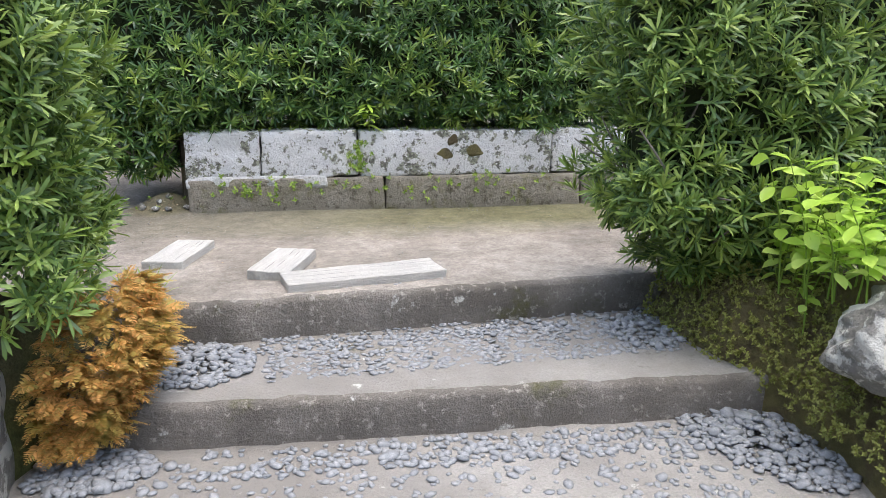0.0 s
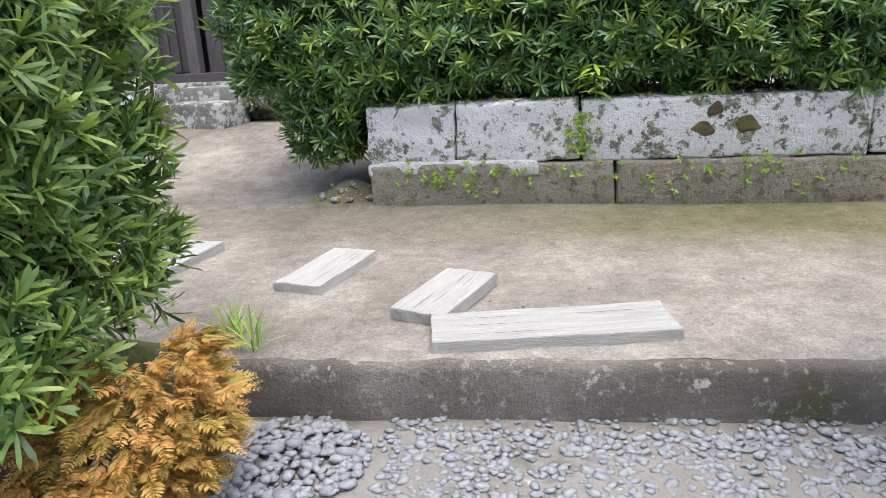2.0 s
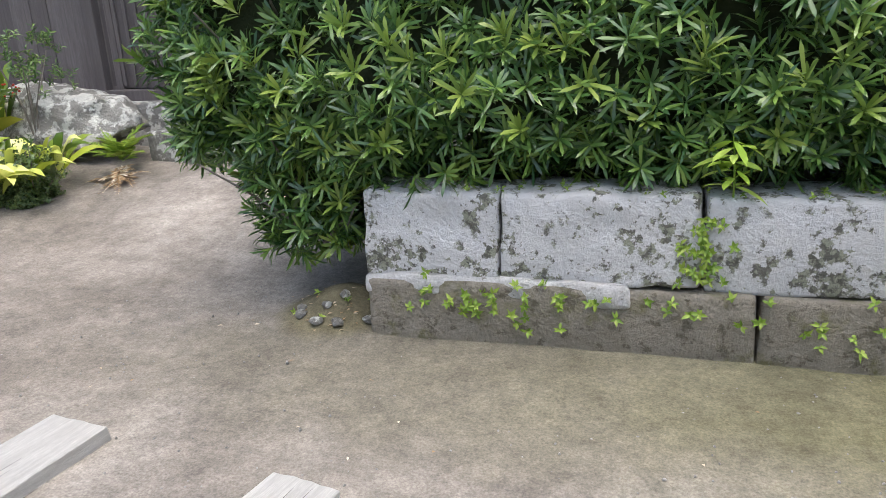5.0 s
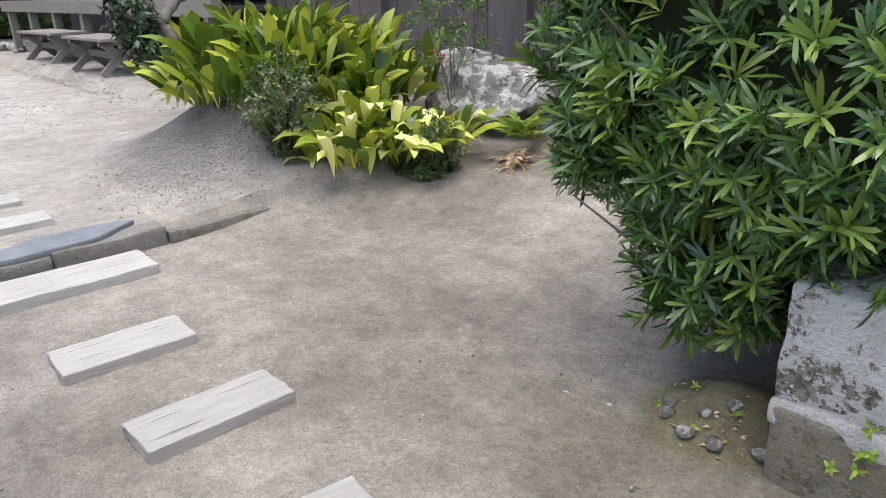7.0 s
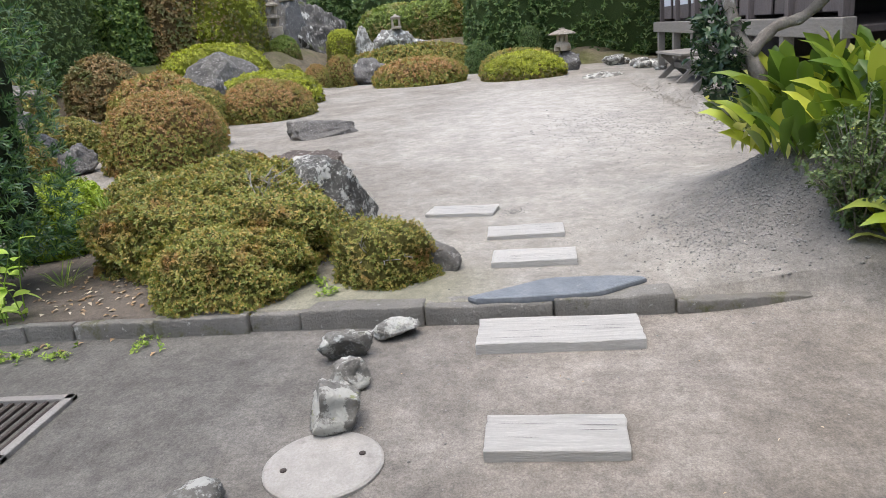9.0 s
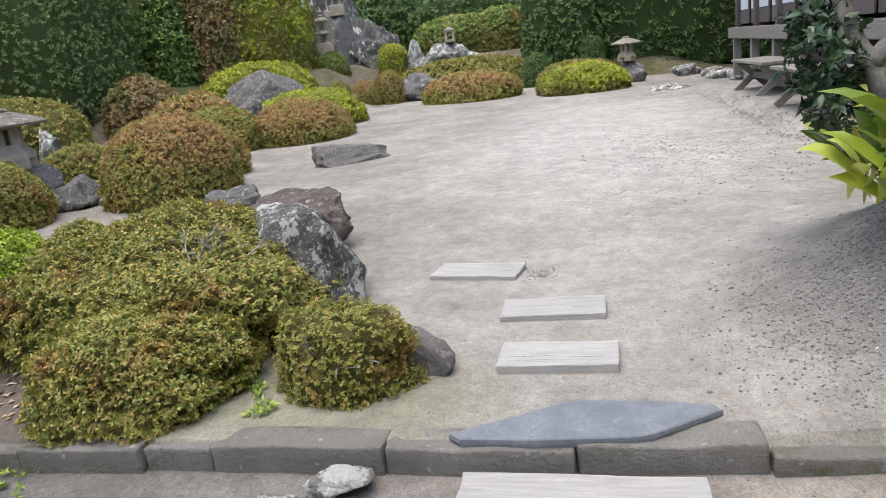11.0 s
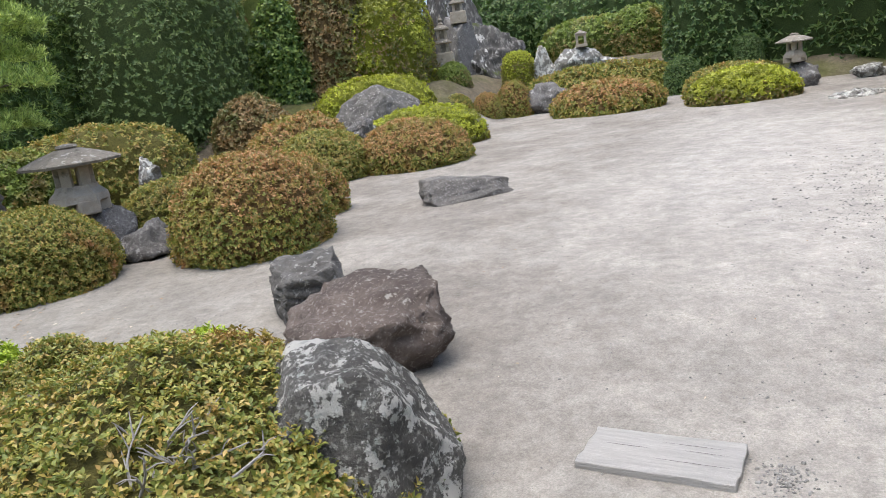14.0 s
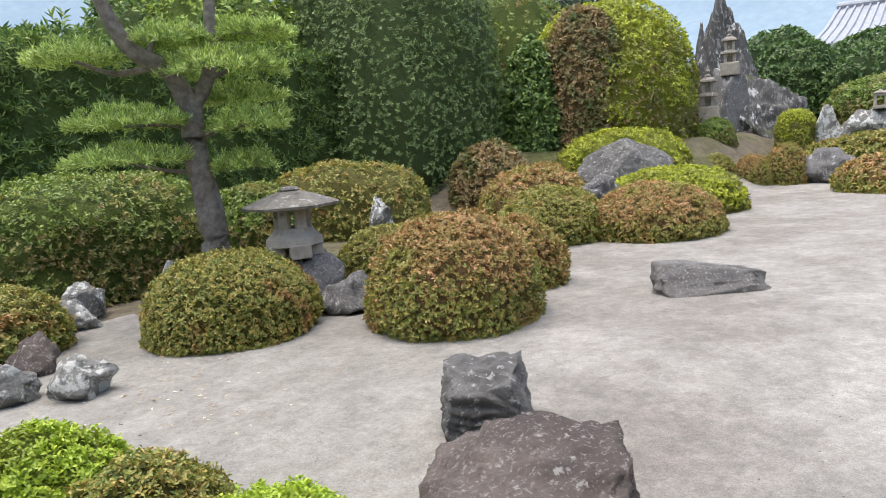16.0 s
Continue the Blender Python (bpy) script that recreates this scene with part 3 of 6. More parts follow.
def dome_points(n, c, r, h, seed, square=2.6, uneven=0.06, low=-0.35, yaw=0.0):
    """Points and normals on a clipped rounded bush of half-widths r and height h that stands at c."""
    u = unit(RNG.normal(0, 1, (int(n * 1.8), 3)))
    u = u[u[:, 2] > low][:n]
    e = square
    k = (np.abs(u[:, 0]) ** e + np.abs(u[:, 1]) ** e + np.abs(u[:, 2]) ** e) ** (-1 / e)
    q = u * k[:, None]
    q *= (1 + uneven * lump(q, 2.2, seed) + uneven * 0.5 * lump(q, 5.5, seed + 3))[:, None]
    hz = h / (1 - low * 0.75)
    a = radians(yaw)
    X = q * np.array([[r[0], r[1], hz]])
    Nm = unit(u * np.abs(u) ** (e - 2) / np.array([[r[0], r[1], hz]]))
    rot = np.array([[math.cos(a), -math.sin(a), 0], [math.sin(a), math.cos(a), 0], [0, 0, 1]])
    X, Nm = X @ rot.T, Nm @ rot.T
    X[:, 2] += hz * (-low * 0.75)
    X[:, 2] = np.maximum(X[:, 2], 0.015)
    return X + np.array([c]), Nm


def dome_core(name, c, r, h, seed, mat, parent, square=2.6, uneven=0.06, low=-0.35, shrink=0.93, yaw=0.0):
    bm = bmesh.new()
    bmesh.ops.create_icosphere(bm, subdivisions=4, radius=1.0)
    u = np.array([v.co[:] for v in bm.verts])
    u = unit(u)
    e = square
    k = (np.abs(u) ** e).sum(1) ** (-1 / e)
    q = u * k[:, None]
    q *= (1 + uneven * lump(q, 2.2, seed) + uneven * 0.5 * lump(q, 5.5, seed + 3))[:, None]
    hz = h / (1 - low * 0.75)
    a = radians(yaw)
    X = q * np.array([[r[0], r[1], hz]]) * shrink
    rot = np.array([[math.cos(a), -math.sin(a), 0], [math.sin(a), math.cos(a), 0], [0, 0, 1]])
    X = X @ rot.T
    X[:, 2] += hz * (-low * 0.75)
    X[:, 2] = np.maximum(X[:, 2], -0.03)
    X += np.array([c])
    for v, p in zip(bm.verts, X):
        v.co = p
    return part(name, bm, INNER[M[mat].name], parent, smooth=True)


# second leaf material, used where a leaf faces up less than the cutoff
LOWER_LEAF = {"azalea_red": ("azalea_olive", 0.30), "azalea_yellow": ("azalea_dark_olive", 0.08), "azalea_green": ("azalea_dark_olive", 0.2)}


def bush(name, c, r, h, leaf, seed, label, group="clipped azaleas", sprigs=900, leaf_len=0.03, per=6, square=2.1, uneven=0.06, core="core_brown", category="bush", low=-0.36, cap=3600, yaw=0.0):
    """Clipped bush: a body coloured dark for the shade inside, many sprigs of small leaves outside. sprigs: per square
    metre.
    """
    ob = empty(name, pose(0, 0, 0))
    ob.location = c
    area = math.pi * (r[0] + r[1]) / 2 * (h + (r[0] + r[1]) / 4) * 1.6
    want = sprigs * area
    count = int(min(want, cap))
    leaf_len = leaf_len * min(2.5, math.sqrt(want / count))
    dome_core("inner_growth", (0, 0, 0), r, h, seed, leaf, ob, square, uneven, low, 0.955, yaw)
    P, N = dome_points(count, (0, 0, 0), r, h, seed, square, uneven, low, yaw)
    P = P - N * RNG.uniform(-0.015, 0.06, (len(P), 1)) * min(1.0, h)
    Nd = N + np.array([[0, 0, 0.45]])
    top = np.ones(len(P), bool)
    if leaf in LOWER_LEAF:
        top = N[:, 2] + 0.35 * lump(P / max(r), 3.0, seed + 8) + RNG.normal(0, 0.16, len(P)) > LOWER_LEAF[leaf][1]
    for nm, mat, pick in (("leaves", leaf, top), ("lower_leaves", LOWER_LEAF.get(leaf, (leaf,))[0], ~top)):
        if pick.sum() > 20:
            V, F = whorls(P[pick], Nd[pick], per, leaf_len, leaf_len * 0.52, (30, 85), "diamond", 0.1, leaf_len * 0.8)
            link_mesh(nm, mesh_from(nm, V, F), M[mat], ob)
    return tagged(ob, label, category, group)


def box_points(n, lo, hi, faces, seed, uneven=0.06, corner=0.12):
    """Points and normals on the named faces of a hedge's box."""
    lo, hi = np.array(lo, float), np.array(hi, float)
    s = hi - lo
    out_p, out_n = [], []
    areas = [s[1] * s[2] if f[1] == "x" else s[0] * s[2] if f[1] == "y" else s[0] * s[1] for f in faces]
    for f, a in zip(faces, areas):
        k = int(n * a)
        p = lo + RNG.uniform(0, 1, (k, 3)) * s
        ax = "xyz".index(f[1])
        nm = np.zeros((k, 3))
        sg = 1 if f[0] == "+" else -1
        p[:, ax] = hi[ax] if sg > 0 else lo[ax]
        nm[:, ax] = sg
        c = (lo + hi) / 2
        # rounded edges: pull in near the box's edges and turn the normal outward
        for o in range(3):
            if o == ax:
                continue
            edge = np.minimum(p[:, o] - lo[o], hi[o] - p[:, o])
            pull = np.clip(1 - edge / max(corner, 1e-3), 0, 1)
            p[:, ax] -= sg * corner * 0.5 * pull ** 2
            nm[:, o] += np.sign(p[:, o] - c[o]) * pull * 0.7
        p += nm * (uneven * lump(p, 2.0, seed) + uneven * 0.6 * lump(p, 5.0, seed + 5))[:, None]
        out_p.append(p)
        out_n.append(unit(nm))
    return np.concatenate(out_p), np.concatenate(out_n)


def hedge(name, boxes, leaf, seed, label, shoots=160, per=15, leaf_len=0.085, leaf_w=0.012, depth=0.16, uneven=0.07, kind="strap", category="hedge", core_in=0.16, lift=0.65, spread=(18, 75), second=None, far=False, stems=0):
    """Hedge from boxes (low corner, high corner, leafy faces): inner blocks coloured dark as shade, shoots of leaves
    over the faces.
    """
    ob = empty(name)
    ob.location = boxes[0][0]
    o = np.array(boxes[0][0], float)
    Vs, Fs, cnt = [], [], 0
    for i, (lo, hi, faces) in enumerate(boxes):
        P, N = box_points(shoots, lo, hi, faces, seed + i, uneven)
        P = P - N * (RNG.uniform(0, 1, (len(P), 1)) ** 1.5) * depth - o
        V, F = whorls(P, N + np.array([[0, 0, lift]]), per, leaf_len, leaf_w, spread, kind, 0.18, leaf_len * 0.6)
        Vs.append(V)
        Fs.append(F + cnt)
        cnt += len(V)
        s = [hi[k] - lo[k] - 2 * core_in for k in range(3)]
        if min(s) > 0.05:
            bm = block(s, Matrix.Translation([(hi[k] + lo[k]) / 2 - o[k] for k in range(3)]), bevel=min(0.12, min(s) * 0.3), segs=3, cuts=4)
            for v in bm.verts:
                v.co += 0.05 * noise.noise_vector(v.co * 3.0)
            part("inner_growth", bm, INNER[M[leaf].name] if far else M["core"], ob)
    link_mesh("leaves", mesh_from("leaves", np.concatenate(Vs), np.concatenate(Fs)), M[leaf], ob)
    rnd = random.Random(seed)
    for lo, hi, faces in boxes if stems else ():
        for k in range(stems):
            f = rnd.choice([q for q in faces if q[1] != "z"])
            ax, sg = "xyz".index(f[1]), 1 if f[0] == "+" else -1
            q = [lo[c] + (hi[c] - lo[c]) * rnd.uniform(0.05, 0.95) for c in range(3)]
            q[ax] = (hi[ax] if sg > 0 else lo[ax]) - sg * 0.18
            d = Vector([rnd.gauss(0, 0.35) for _ in range(3)]) + Vector((0, 0, 0.75))
            d[ax] += sg * 0.55
            p0 = Vector(q) - Vector(o)
            line = smooth_line([p0, p0 + d * 0.16 + Vector((rnd.gauss(0, 0.02), rnd.gauss(0, 0.02), 0)), p0 + d * 0.30], 4)
            part("stem", tube(line, [0.008 - 0.005 * i / len(line) for i in range(len(line))], 5), M["twig"], ob)
    if second:
        Vs, Fs, cnt = [], [], 0
        for i, (lo, hi, faces) in enumerate(boxes):
            P, N = box_points(second[0], lo, hi, faces, seed + i, uneven)
            V, F = whorls(P - o + N * 0.02, N + np.array([[0, 0, 0.7]]), 13, second[1], second[2], (15, 62), kind, 0.15, second[1] * 0.4)
            Vs.append(V)
            Fs.append(F + cnt)
            cnt += len(V)
        link_mesh("young_growth", mesh_from("young_growth", np.concatenate(Vs), np.concatenate(Fs)), M[second[3]], ob, "lighter green young shoots")
    return tagged(ob, label, category)

# ---- the ground: one sheet, with the terrace, the raised garden, the banks ----
KERB_X = -3.66


def smoothstep(a, b, v):
    t = np.clip((v - a) / (b - a), 0, 1)
    return t * t * (3 - 2 * t)


def height(x, y):
    """Height of the earth at x, y (arrays)."""
    x, y = np.asarray(x, float), np.asarray(y, float)
    garden = 0.115 + 0.085 * smoothstep(-6, -20, x)
    bed = smoothstep(0.2, 0.9, y)
    inside = np.where(x < KERB_X - 0.04, 1.0, 0.0)
    inside = inside * (1 - bed) + bed * smoothstep(-3.3, -4.3, x)
    z = garden * inside
    # the terrace climbs a little towards the house
    z = z + 0.27 * smoothstep(0.4, 2.8, y) * smoothstep(-9.0, -4.5, x)
    # gravel mound under the broad-leaved plants
    z = z + 0.60 * np.exp(-(((x + 5.0) / 1.15) ** 2 + ((y - 1.02) / 0.80) ** 2))
    # bank that climbs behind the clipped bushes
    s1 = smoothstep(-11.5, -16.0, y) * smoothstep(-2.0, -8.0, x)
    q = (-x - 18) * 0.8 + (-y - 8) * 0.6
    s2 = 1.3 * smoothstep(0.5, 5.0, q) * smoothstep(-6.6, -8.8, y) * smoothstep(-15.5, -18.0, x)
    s3 = 1.2 * smoothstep(-24.6, -28.5, x) * smoothstep(4.0, 1.5, y)
    z = z + np.maximum(np.maximum(s1, s2), s3)
    z = z + 0.06 * np.exp(-(((x + 4.9) / 1.0) ** 2 + ((y + 3.6) / 1.2) ** 2))
    z = z + 0.15 * np.exp(-(((x + 0.20) / 0.22) ** 2 + ((y - 0.24) / 0.22) ** 2))
    # low trodden platform before the house, with a crumbled edge
    edge = 1.60 + 0.06 * np.sin(x * 2.3) + 0.04 * np.sin(x * 5.9 + 1)
    z = z + 0.125 * smoothstep(0, 0.22, y - edge) * smoothstep(-8.0, -9.0, x) * smoothstep(-19.5, -17.5, x)
    # fine unevenness
    z = z + 0.010 * np.sin(x * 1.9 + 0.7 * y) * np.cos(y * 1.6 - 0.4 * x) * smoothstep(0.3, 1.2, np.abs(x - KERB_X))
    # below the steps
    low = (y < -2.36 + 0.061 * x) & (x > -0.5) & (x < 4.6)
    return np.where(low, -0.47, z)


def axis_values(dense_lo, dense_hi, step, lo, hi, must=()):
    v = list(np.arange(dense_lo, dense_hi, step))
    g, p = step, dense_lo
    while p > lo:
        g *= 1.22
        p -= g
        v.append(p)
    g, p = step, dense_hi
    while p < hi:
        g *= 1.22
        p += g
        v.append(p)
    return np.array(sorted(set(np.round(v + list(must), 4))))


gx = axis_values(-18.5, 4.5, 0.075, -900, 900, (KERB_X - 0.05, KERB_X - 0.03, -0.51, -0.49))
gy = axis_values(-8.0, 3.5, 0.075, -900, 900, ())
GX, GY = np.meshgrid(gx, gy, indexing="ij")
GZ = height(GX, GY)
nx, ny = GX.shape
gi = np.arange(nx * ny).reshape(nx, ny)
GF = np.stack([gi[:-1, :-1], gi[1:, :-1], gi[1:, 1:], gi[:-1, 1:]], -1).reshape(-1, 4)
me = mesh_from("ground", np.stack([GX, GY, GZ], -1).reshape(-1, 3), GF, True)
ground = link_mesh("ground", me, M["terrace"])
for k in ("sand", "bank"):
    me.materials.append(M[k])
fc = np.stack([GX, GY], -1).reshape(-1, 2)[GF].mean(1)
fx, fy = fc[:, 0], fc[:, 1]
wob = 0.25 * np.sin(fx * 2.3) + 0.2 * np.sin(fy * 3.1 + 1)
mi = np.zeros(len(GF), dtype=np.int32)
mi[fx < KERB_X - 0.03] = 1
mi[(fx < -6) & (fy < -9.6 + 0.3 * wob + np.clip((-9.5 - fx) * 0.25, -1.0, 2.3))] = 2
mi[(fx < -24.6 + wob)] = 2
mi[(fx < -6) & (fy > 6)] = 2
me.polygons.foreach_set("material_index", mi)
tagged(ground, "trodden earth terrace and pale sand garden ground", "ground", kind="structure")


# ---- steps up to the terrace ----
def step_slab(name, x0, x1, yf, yb, z0, z1, seed, label, top="concrete"):
    """A cast step: rough front, worn arris; its own tread and face."""
    n = 150
    ob = empty(name)
    bm = bmesh.new()
    rows = []
    for i in range(n + 1):
        x = x0 + (x1 - x0) * i / n
        w = 0.022 * noise.noise(Vector((x * 2.2, seed, 0))) + 0.016 * noise.noise(Vector((x * 7, seed, 1))) + 0.010 * noise.noise(Vector((x * 19, seed, 7)))
        c = 0.022 * noise.noise(Vector((x * 5, seed, 2))) + 0.012 * noise.noise(Vector((x * 15, seed, 3)))
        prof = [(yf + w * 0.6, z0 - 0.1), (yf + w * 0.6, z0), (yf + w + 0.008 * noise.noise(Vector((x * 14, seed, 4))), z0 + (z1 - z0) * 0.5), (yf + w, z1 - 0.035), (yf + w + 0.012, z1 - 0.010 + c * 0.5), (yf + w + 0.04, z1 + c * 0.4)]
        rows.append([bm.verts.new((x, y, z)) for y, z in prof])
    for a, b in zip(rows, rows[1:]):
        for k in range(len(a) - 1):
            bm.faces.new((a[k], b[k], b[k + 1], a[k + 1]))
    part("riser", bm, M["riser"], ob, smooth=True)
    bm = bmesh.new()
    tread = []
    for i in range(n + 1):
        x = x0 + (x1 - x0) * i / n
        w = 0.022 * noise.noise(Vector((x * 2.2, seed, 0))) + 0.016 * noise.noise(Vector((x * 7, seed, 1))) + 0.010 * noise.noise(Vector((x * 19, seed, 7)))
        c = 0.022 * noise.noise(Vector((x * 5, seed, 2))) + 0.012 * noise.noise(Vector((x * 15, seed, 3)))
        tread.append([bm.verts.new((x, yf + w + 0.04 + (yb - yf - w - 0.04) * t, z1 + c * 0.4 * (1 - t) + 0.004 * noise.noise(Vector((x * 3, t * 4, seed))))) for t in (0, 0.15, 0.35, 0.6, 0.8, 1)])
    for a, b in zip(tread, tread[1:]):
        for k in range(len(a) - 1):
            bm.faces.new((a[k], b[k], b[k + 1], a[k + 1]))
    part("tread", bm, M[top], ob, smooth=True)
    return tagged(ob, label, "step", kind="structure")


s1 = step_slab("step_1", -0.35, 4.2, -0.02, 0.24, -0.30, 0.003, 1.0, "top concrete step with riser coloured dark as in shade", "terrace")
s1.matrix_basis = pose(0, -2.43, 0.008, 0, 0, 3.5)
s2 = step_slab("step_2", -0.6, 4.2, -0.02, 0.98, -0.5, -0.215, 5.0, "worn concrete step with pebbles set in it")
s2.matrix_basis = pose(0, -3.10, 0, 0, 0, -2.6)
s3 = step_slab("landing", -3.0, 5.0, -3.4, 0.15, -0.9, -0.425, 9.0, "concrete landing with scattered pebbles")
s3.matrix_basis = pose(0, -3.20, 0, 0, 0, -2.6)


# ---- low stone wall below the hedge ----
def stone_wall():
    wall = empty("wall_north")
    up, lo = [0.0, 0.61, 1.42, 3.14, 4.6, 6.2], [0.0, 1.64, 3.42, 4.9, 6.2]
    for i, (a, b) in enumerate(zip(up, up[1:])):
        bm = block((b - a - 0.012, 0.32, 0.39), None, 0.022, 2, 0.016, 10, i)
        for v in bm.verts:
            v.co += 0.012 * noise.noise_vector(Vector((v.co.x + a, v.co.y, v.co.z)) * 9)
        ob = part("stone_block", bm, M["wall_white"], wall, smooth=True)
        ob.location = ((a + b) / 2, 0.195, 0.475 + 0.008 * (i % 2))
    for i, (a, b) in enumerate(zip(lo, lo[1:])):
        bm = block((b - a - 0.012, 0.36, 0.33), None, 0.026, 2, 0.018, 10, i + 9)
        for v in bm.verts:
            v.co += 0.012 * noise.noise_vector(Vector((v.co.x + a, v.co.y, v.co.z)) * 8)
        me_ob = part("stone_block", bm, M["wall_low"], wall, smooth=True)
        me_ob.location = ((a + b) / 2, 0.18 - 0.004 * i, 0.118)
    # bleached lip of the lower course
    bm = block((1.15, 0.06, 0.10), None, 0.03, 3, 0.022, 14, 4)
    lip = part("stone_lip", bm, M["wall_lip"], wall, "white lichen-covered stone lip", smooth=True)
    lip.location = (0.575, 0.030, 0.252)
    tagged(wall, "low stone block wall with white lichen and moss", "stone wall", kind="structure")


stone_wall()
bm = block((6.4, 0.9, 0.62), Matrix.Translation((3.1, 0.82, 0.33)), 0.05, 2, 0.03, 8)
tagged(part("soil_bed", bm, M["bank"]), "dark soil held behind the stone wall", "soil", kind="structure")


# ---- kerb of the raised garden ----
def kerb():
    k = empty("kerb")
    ys = [-5.6, -5.0, -4.30, -3.98, -3.45, -2.86, -2.55, -1.80, -1.06, -0.38, 0.35]
    for i, (a, b) in enumerate(zip(ys, ys[1:])):
        bm = block((0.17, b - a - 0.005, 0.26), None, 0.011, 2, 0.012, 4, i)
        ob = part("kerb_stone", bm, M["kerb"], k, smooth=True)
        ob.matrix_basis = pose(KERB_X - 0.07 + 0.012 * math.sin(i * 2.1) + 0.02 * (a + 2.0) * 0.8 * (a > -2.0), (a + b) / 2, -0.01 + 0.006 * math.sin(i * 3.3) - (0.03 if i == 9 else 0), 0, 0, 1.2 * math.sin(i * 1.7) - 1.0)
    tagged(k, "worn concrete kerb along the raised garden", "kerb", kind="structure")


kerb()


# ---- stepping boards ----
def board(at, length, width, yaw, seed, z, thick=0.06, tilt=0.0):
    bm = block((length, width, thick), None, 0.006, 2, 0.004, 6, seed)
    for v in bm.verts:
        if abs(v.co.z) > thick * 0.3:
            v.co.z += 0.0035 * noise.noise(Vector((v.co.x * 3, v.co.y * 40, seed)))
        if abs(v.co.x) > length * 0.47:
            v.co.x += 0.010 * noise.noise(Vector((seed * 3, v.co.y * 20, v.co.z * 20)))
    ob = part("stepping_board", bm, M["wood_grey"])
    # drying cracks: thin dark slots along the grain
    ob.matrix_basis = pose(at[0], at[1], z + thick / 2 - 0.008, tilt, 0, yaw)
    rnd = random.Random(seed)
    for _ in range(4):
        bm = bmesh.new()
        x0 = rnd.choice((-1, 1)) * length * rnd.uniform(0.18, 0.3)
        y0 = rnd.uniform(-0.35, 0.35) * width
        L = length * rnd.uniform(0.25, 0.5)
        prev = None
        for s in range(7):
            x = x0 + L * (s / 6 - 0.5)
            y = y0 + 0.006 * noise.noise(Vector((x * 9, seed, 0)))
            w = 0.0017 * math.sin(math.pi * (s + 0.4) / 6.8)
            pair = (bm.verts.new((x, y - w, thick / 2 + 0.0045)), bm.verts.new((x, y + w, thick / 2 + 0.0045)))
            if prev:
                bm.faces.new((prev[0], pair[0], pair[1], prev[1]))
            prev = pair
        part("crack", bm, M["wood_dark"], ob, "dark drying crack")
    return tagged(ob, "short bleached grey timber board lying on the ground" if length < 0.7 else "long bleached grey timber board lying on the ground", "wooden board", "stepping boards")


board((1.29, -2.09), 0.93, 0.28, 11, 1, 0.002, 0.065)
board((0.82, -1.745), 0.55, 0.26, 73, 2, 0.004)
board((0.16, -1.41), 0.57, 0.25, 77, 3, 0.0)
board((-0.78, -1.24), 0.55, 0.27, 82, 4, 0.0)
board((-1.58, -1.09), 0.57, 0.25, 89, 5, 0.0)
board((-2.36, -1.13), 0.57, 0.28, 87, 6, 0.0)
board((-3.39, -1.05), 0.87, 0.35, 88, 7, 0.0, 0.065)
board((-4.42, -1.14), 0.56, 0.28, 88, 8, 0.105)
board((-5.06, -1.18), 0.57, 0.29, 90, 9, 0.105)
board((-5.83, -1.70), 0.59, 0.29, 80, 10, 0.102)

# ---- slate, manhole, drain ----
def slate():
    pts = [(-3.70, -1.55), (-3.655, -1.50), (-3.645, -1.22), (-3.66, -0.86), (-3.68, -0.78), (-3.78, -0.62), (-3.86, -0.50), (-3.90, -0.52), (-3.94, -0.72), (-3.955, -1.02), (-3.935, -1.12), (-3.83, -1.30), (-3.75, -1.46)]
    c = Vector((-3.79, -1.02, 0))
    bm = bmesh.new()
    rings = []
    for s, z in ((0.985, 0.0), (1.0, 0.018), (0.99, 0.034), (0.955, 0.039), (0.5, 0.040)):
        rings.append([bm.verts.new(((x - c.x) * s, (y - c.y) * s, z)) for x, y in pts])
    n = len(pts)
    for a, b in zip(rings, rings[1:]):
        for i in range(n):
            bm.faces.new((a[i], a[(i + 1) % n], b[(i + 1) % n], b[i]))
    bm.faces.new(rings[-1])
    bm.faces.new(rings[0][::-1])
    bmesh.ops.recalc_face_normals(bm, faces=bm.faces)
    ob = part("stepping_stone", bm, M["slate"])
    ob.location = (c.x, c.y, 0.112)
    tagged(ob, "long blue-grey slate stepping stone on the kerb", "stone slab")


slate()


def manhole():
    ob = empty("manhole_cover", pose(-2.25, -2.07, 0, 0, 0, 20))
    part("cover", lathe([(0.244, -0.03), (0.246, 0.006), (0.236, 0.014), (0.0005, 0.016)], 40), M["cover"], ob)
    for y in (-0.16, 0.16):
        part("lifting_hole", lathe([(0.014, 0.012), (0.014, 0.0195), (0.0005, 0.0195)], 12, Matrix.Translation((0, y, 0))), M["iron"], ob, "dark lifting hole")
    tagged(ob, "round concrete manhole cover flush with the earth", "manhole cover")


manhole()


def drain():
    ob = empty("drain_grate", pose(-2.62, -3.85, 0.0))
    for s, m in (((0.60, 0.05, 0.05), (0, 0.30, 0)), ((0.05, 0.65, 0.05), (0.275, 0, 0)), ((0.05, 0.65, 0.05), (-0.275, 0, 0)), ((0.60, 0.05, 0.05), (0, -0.30, 0))):
        part("frame", block(s, Matrix.Translation(m), 0.006), M["concrete"], ob)
    for i in range(9):
        part("bar", block((0.5, 0.022, 0.03), Matrix.Translation((0, -0.25 + i * 0.0625, 0.0)), 0.004), M["iron"], ob)
    # thin near-black plate; the pit's shade is in its colour
    part("pit", block((0.5, 0.55, 0.01), Matrix.Translation((0, 0, -0.013)), 0), M["core"], ob, "near-black plate painting the pit's shade below the bars")
    tagged(ob, "rusty iron drain grate in a concrete frame", "drain grate")


drain()

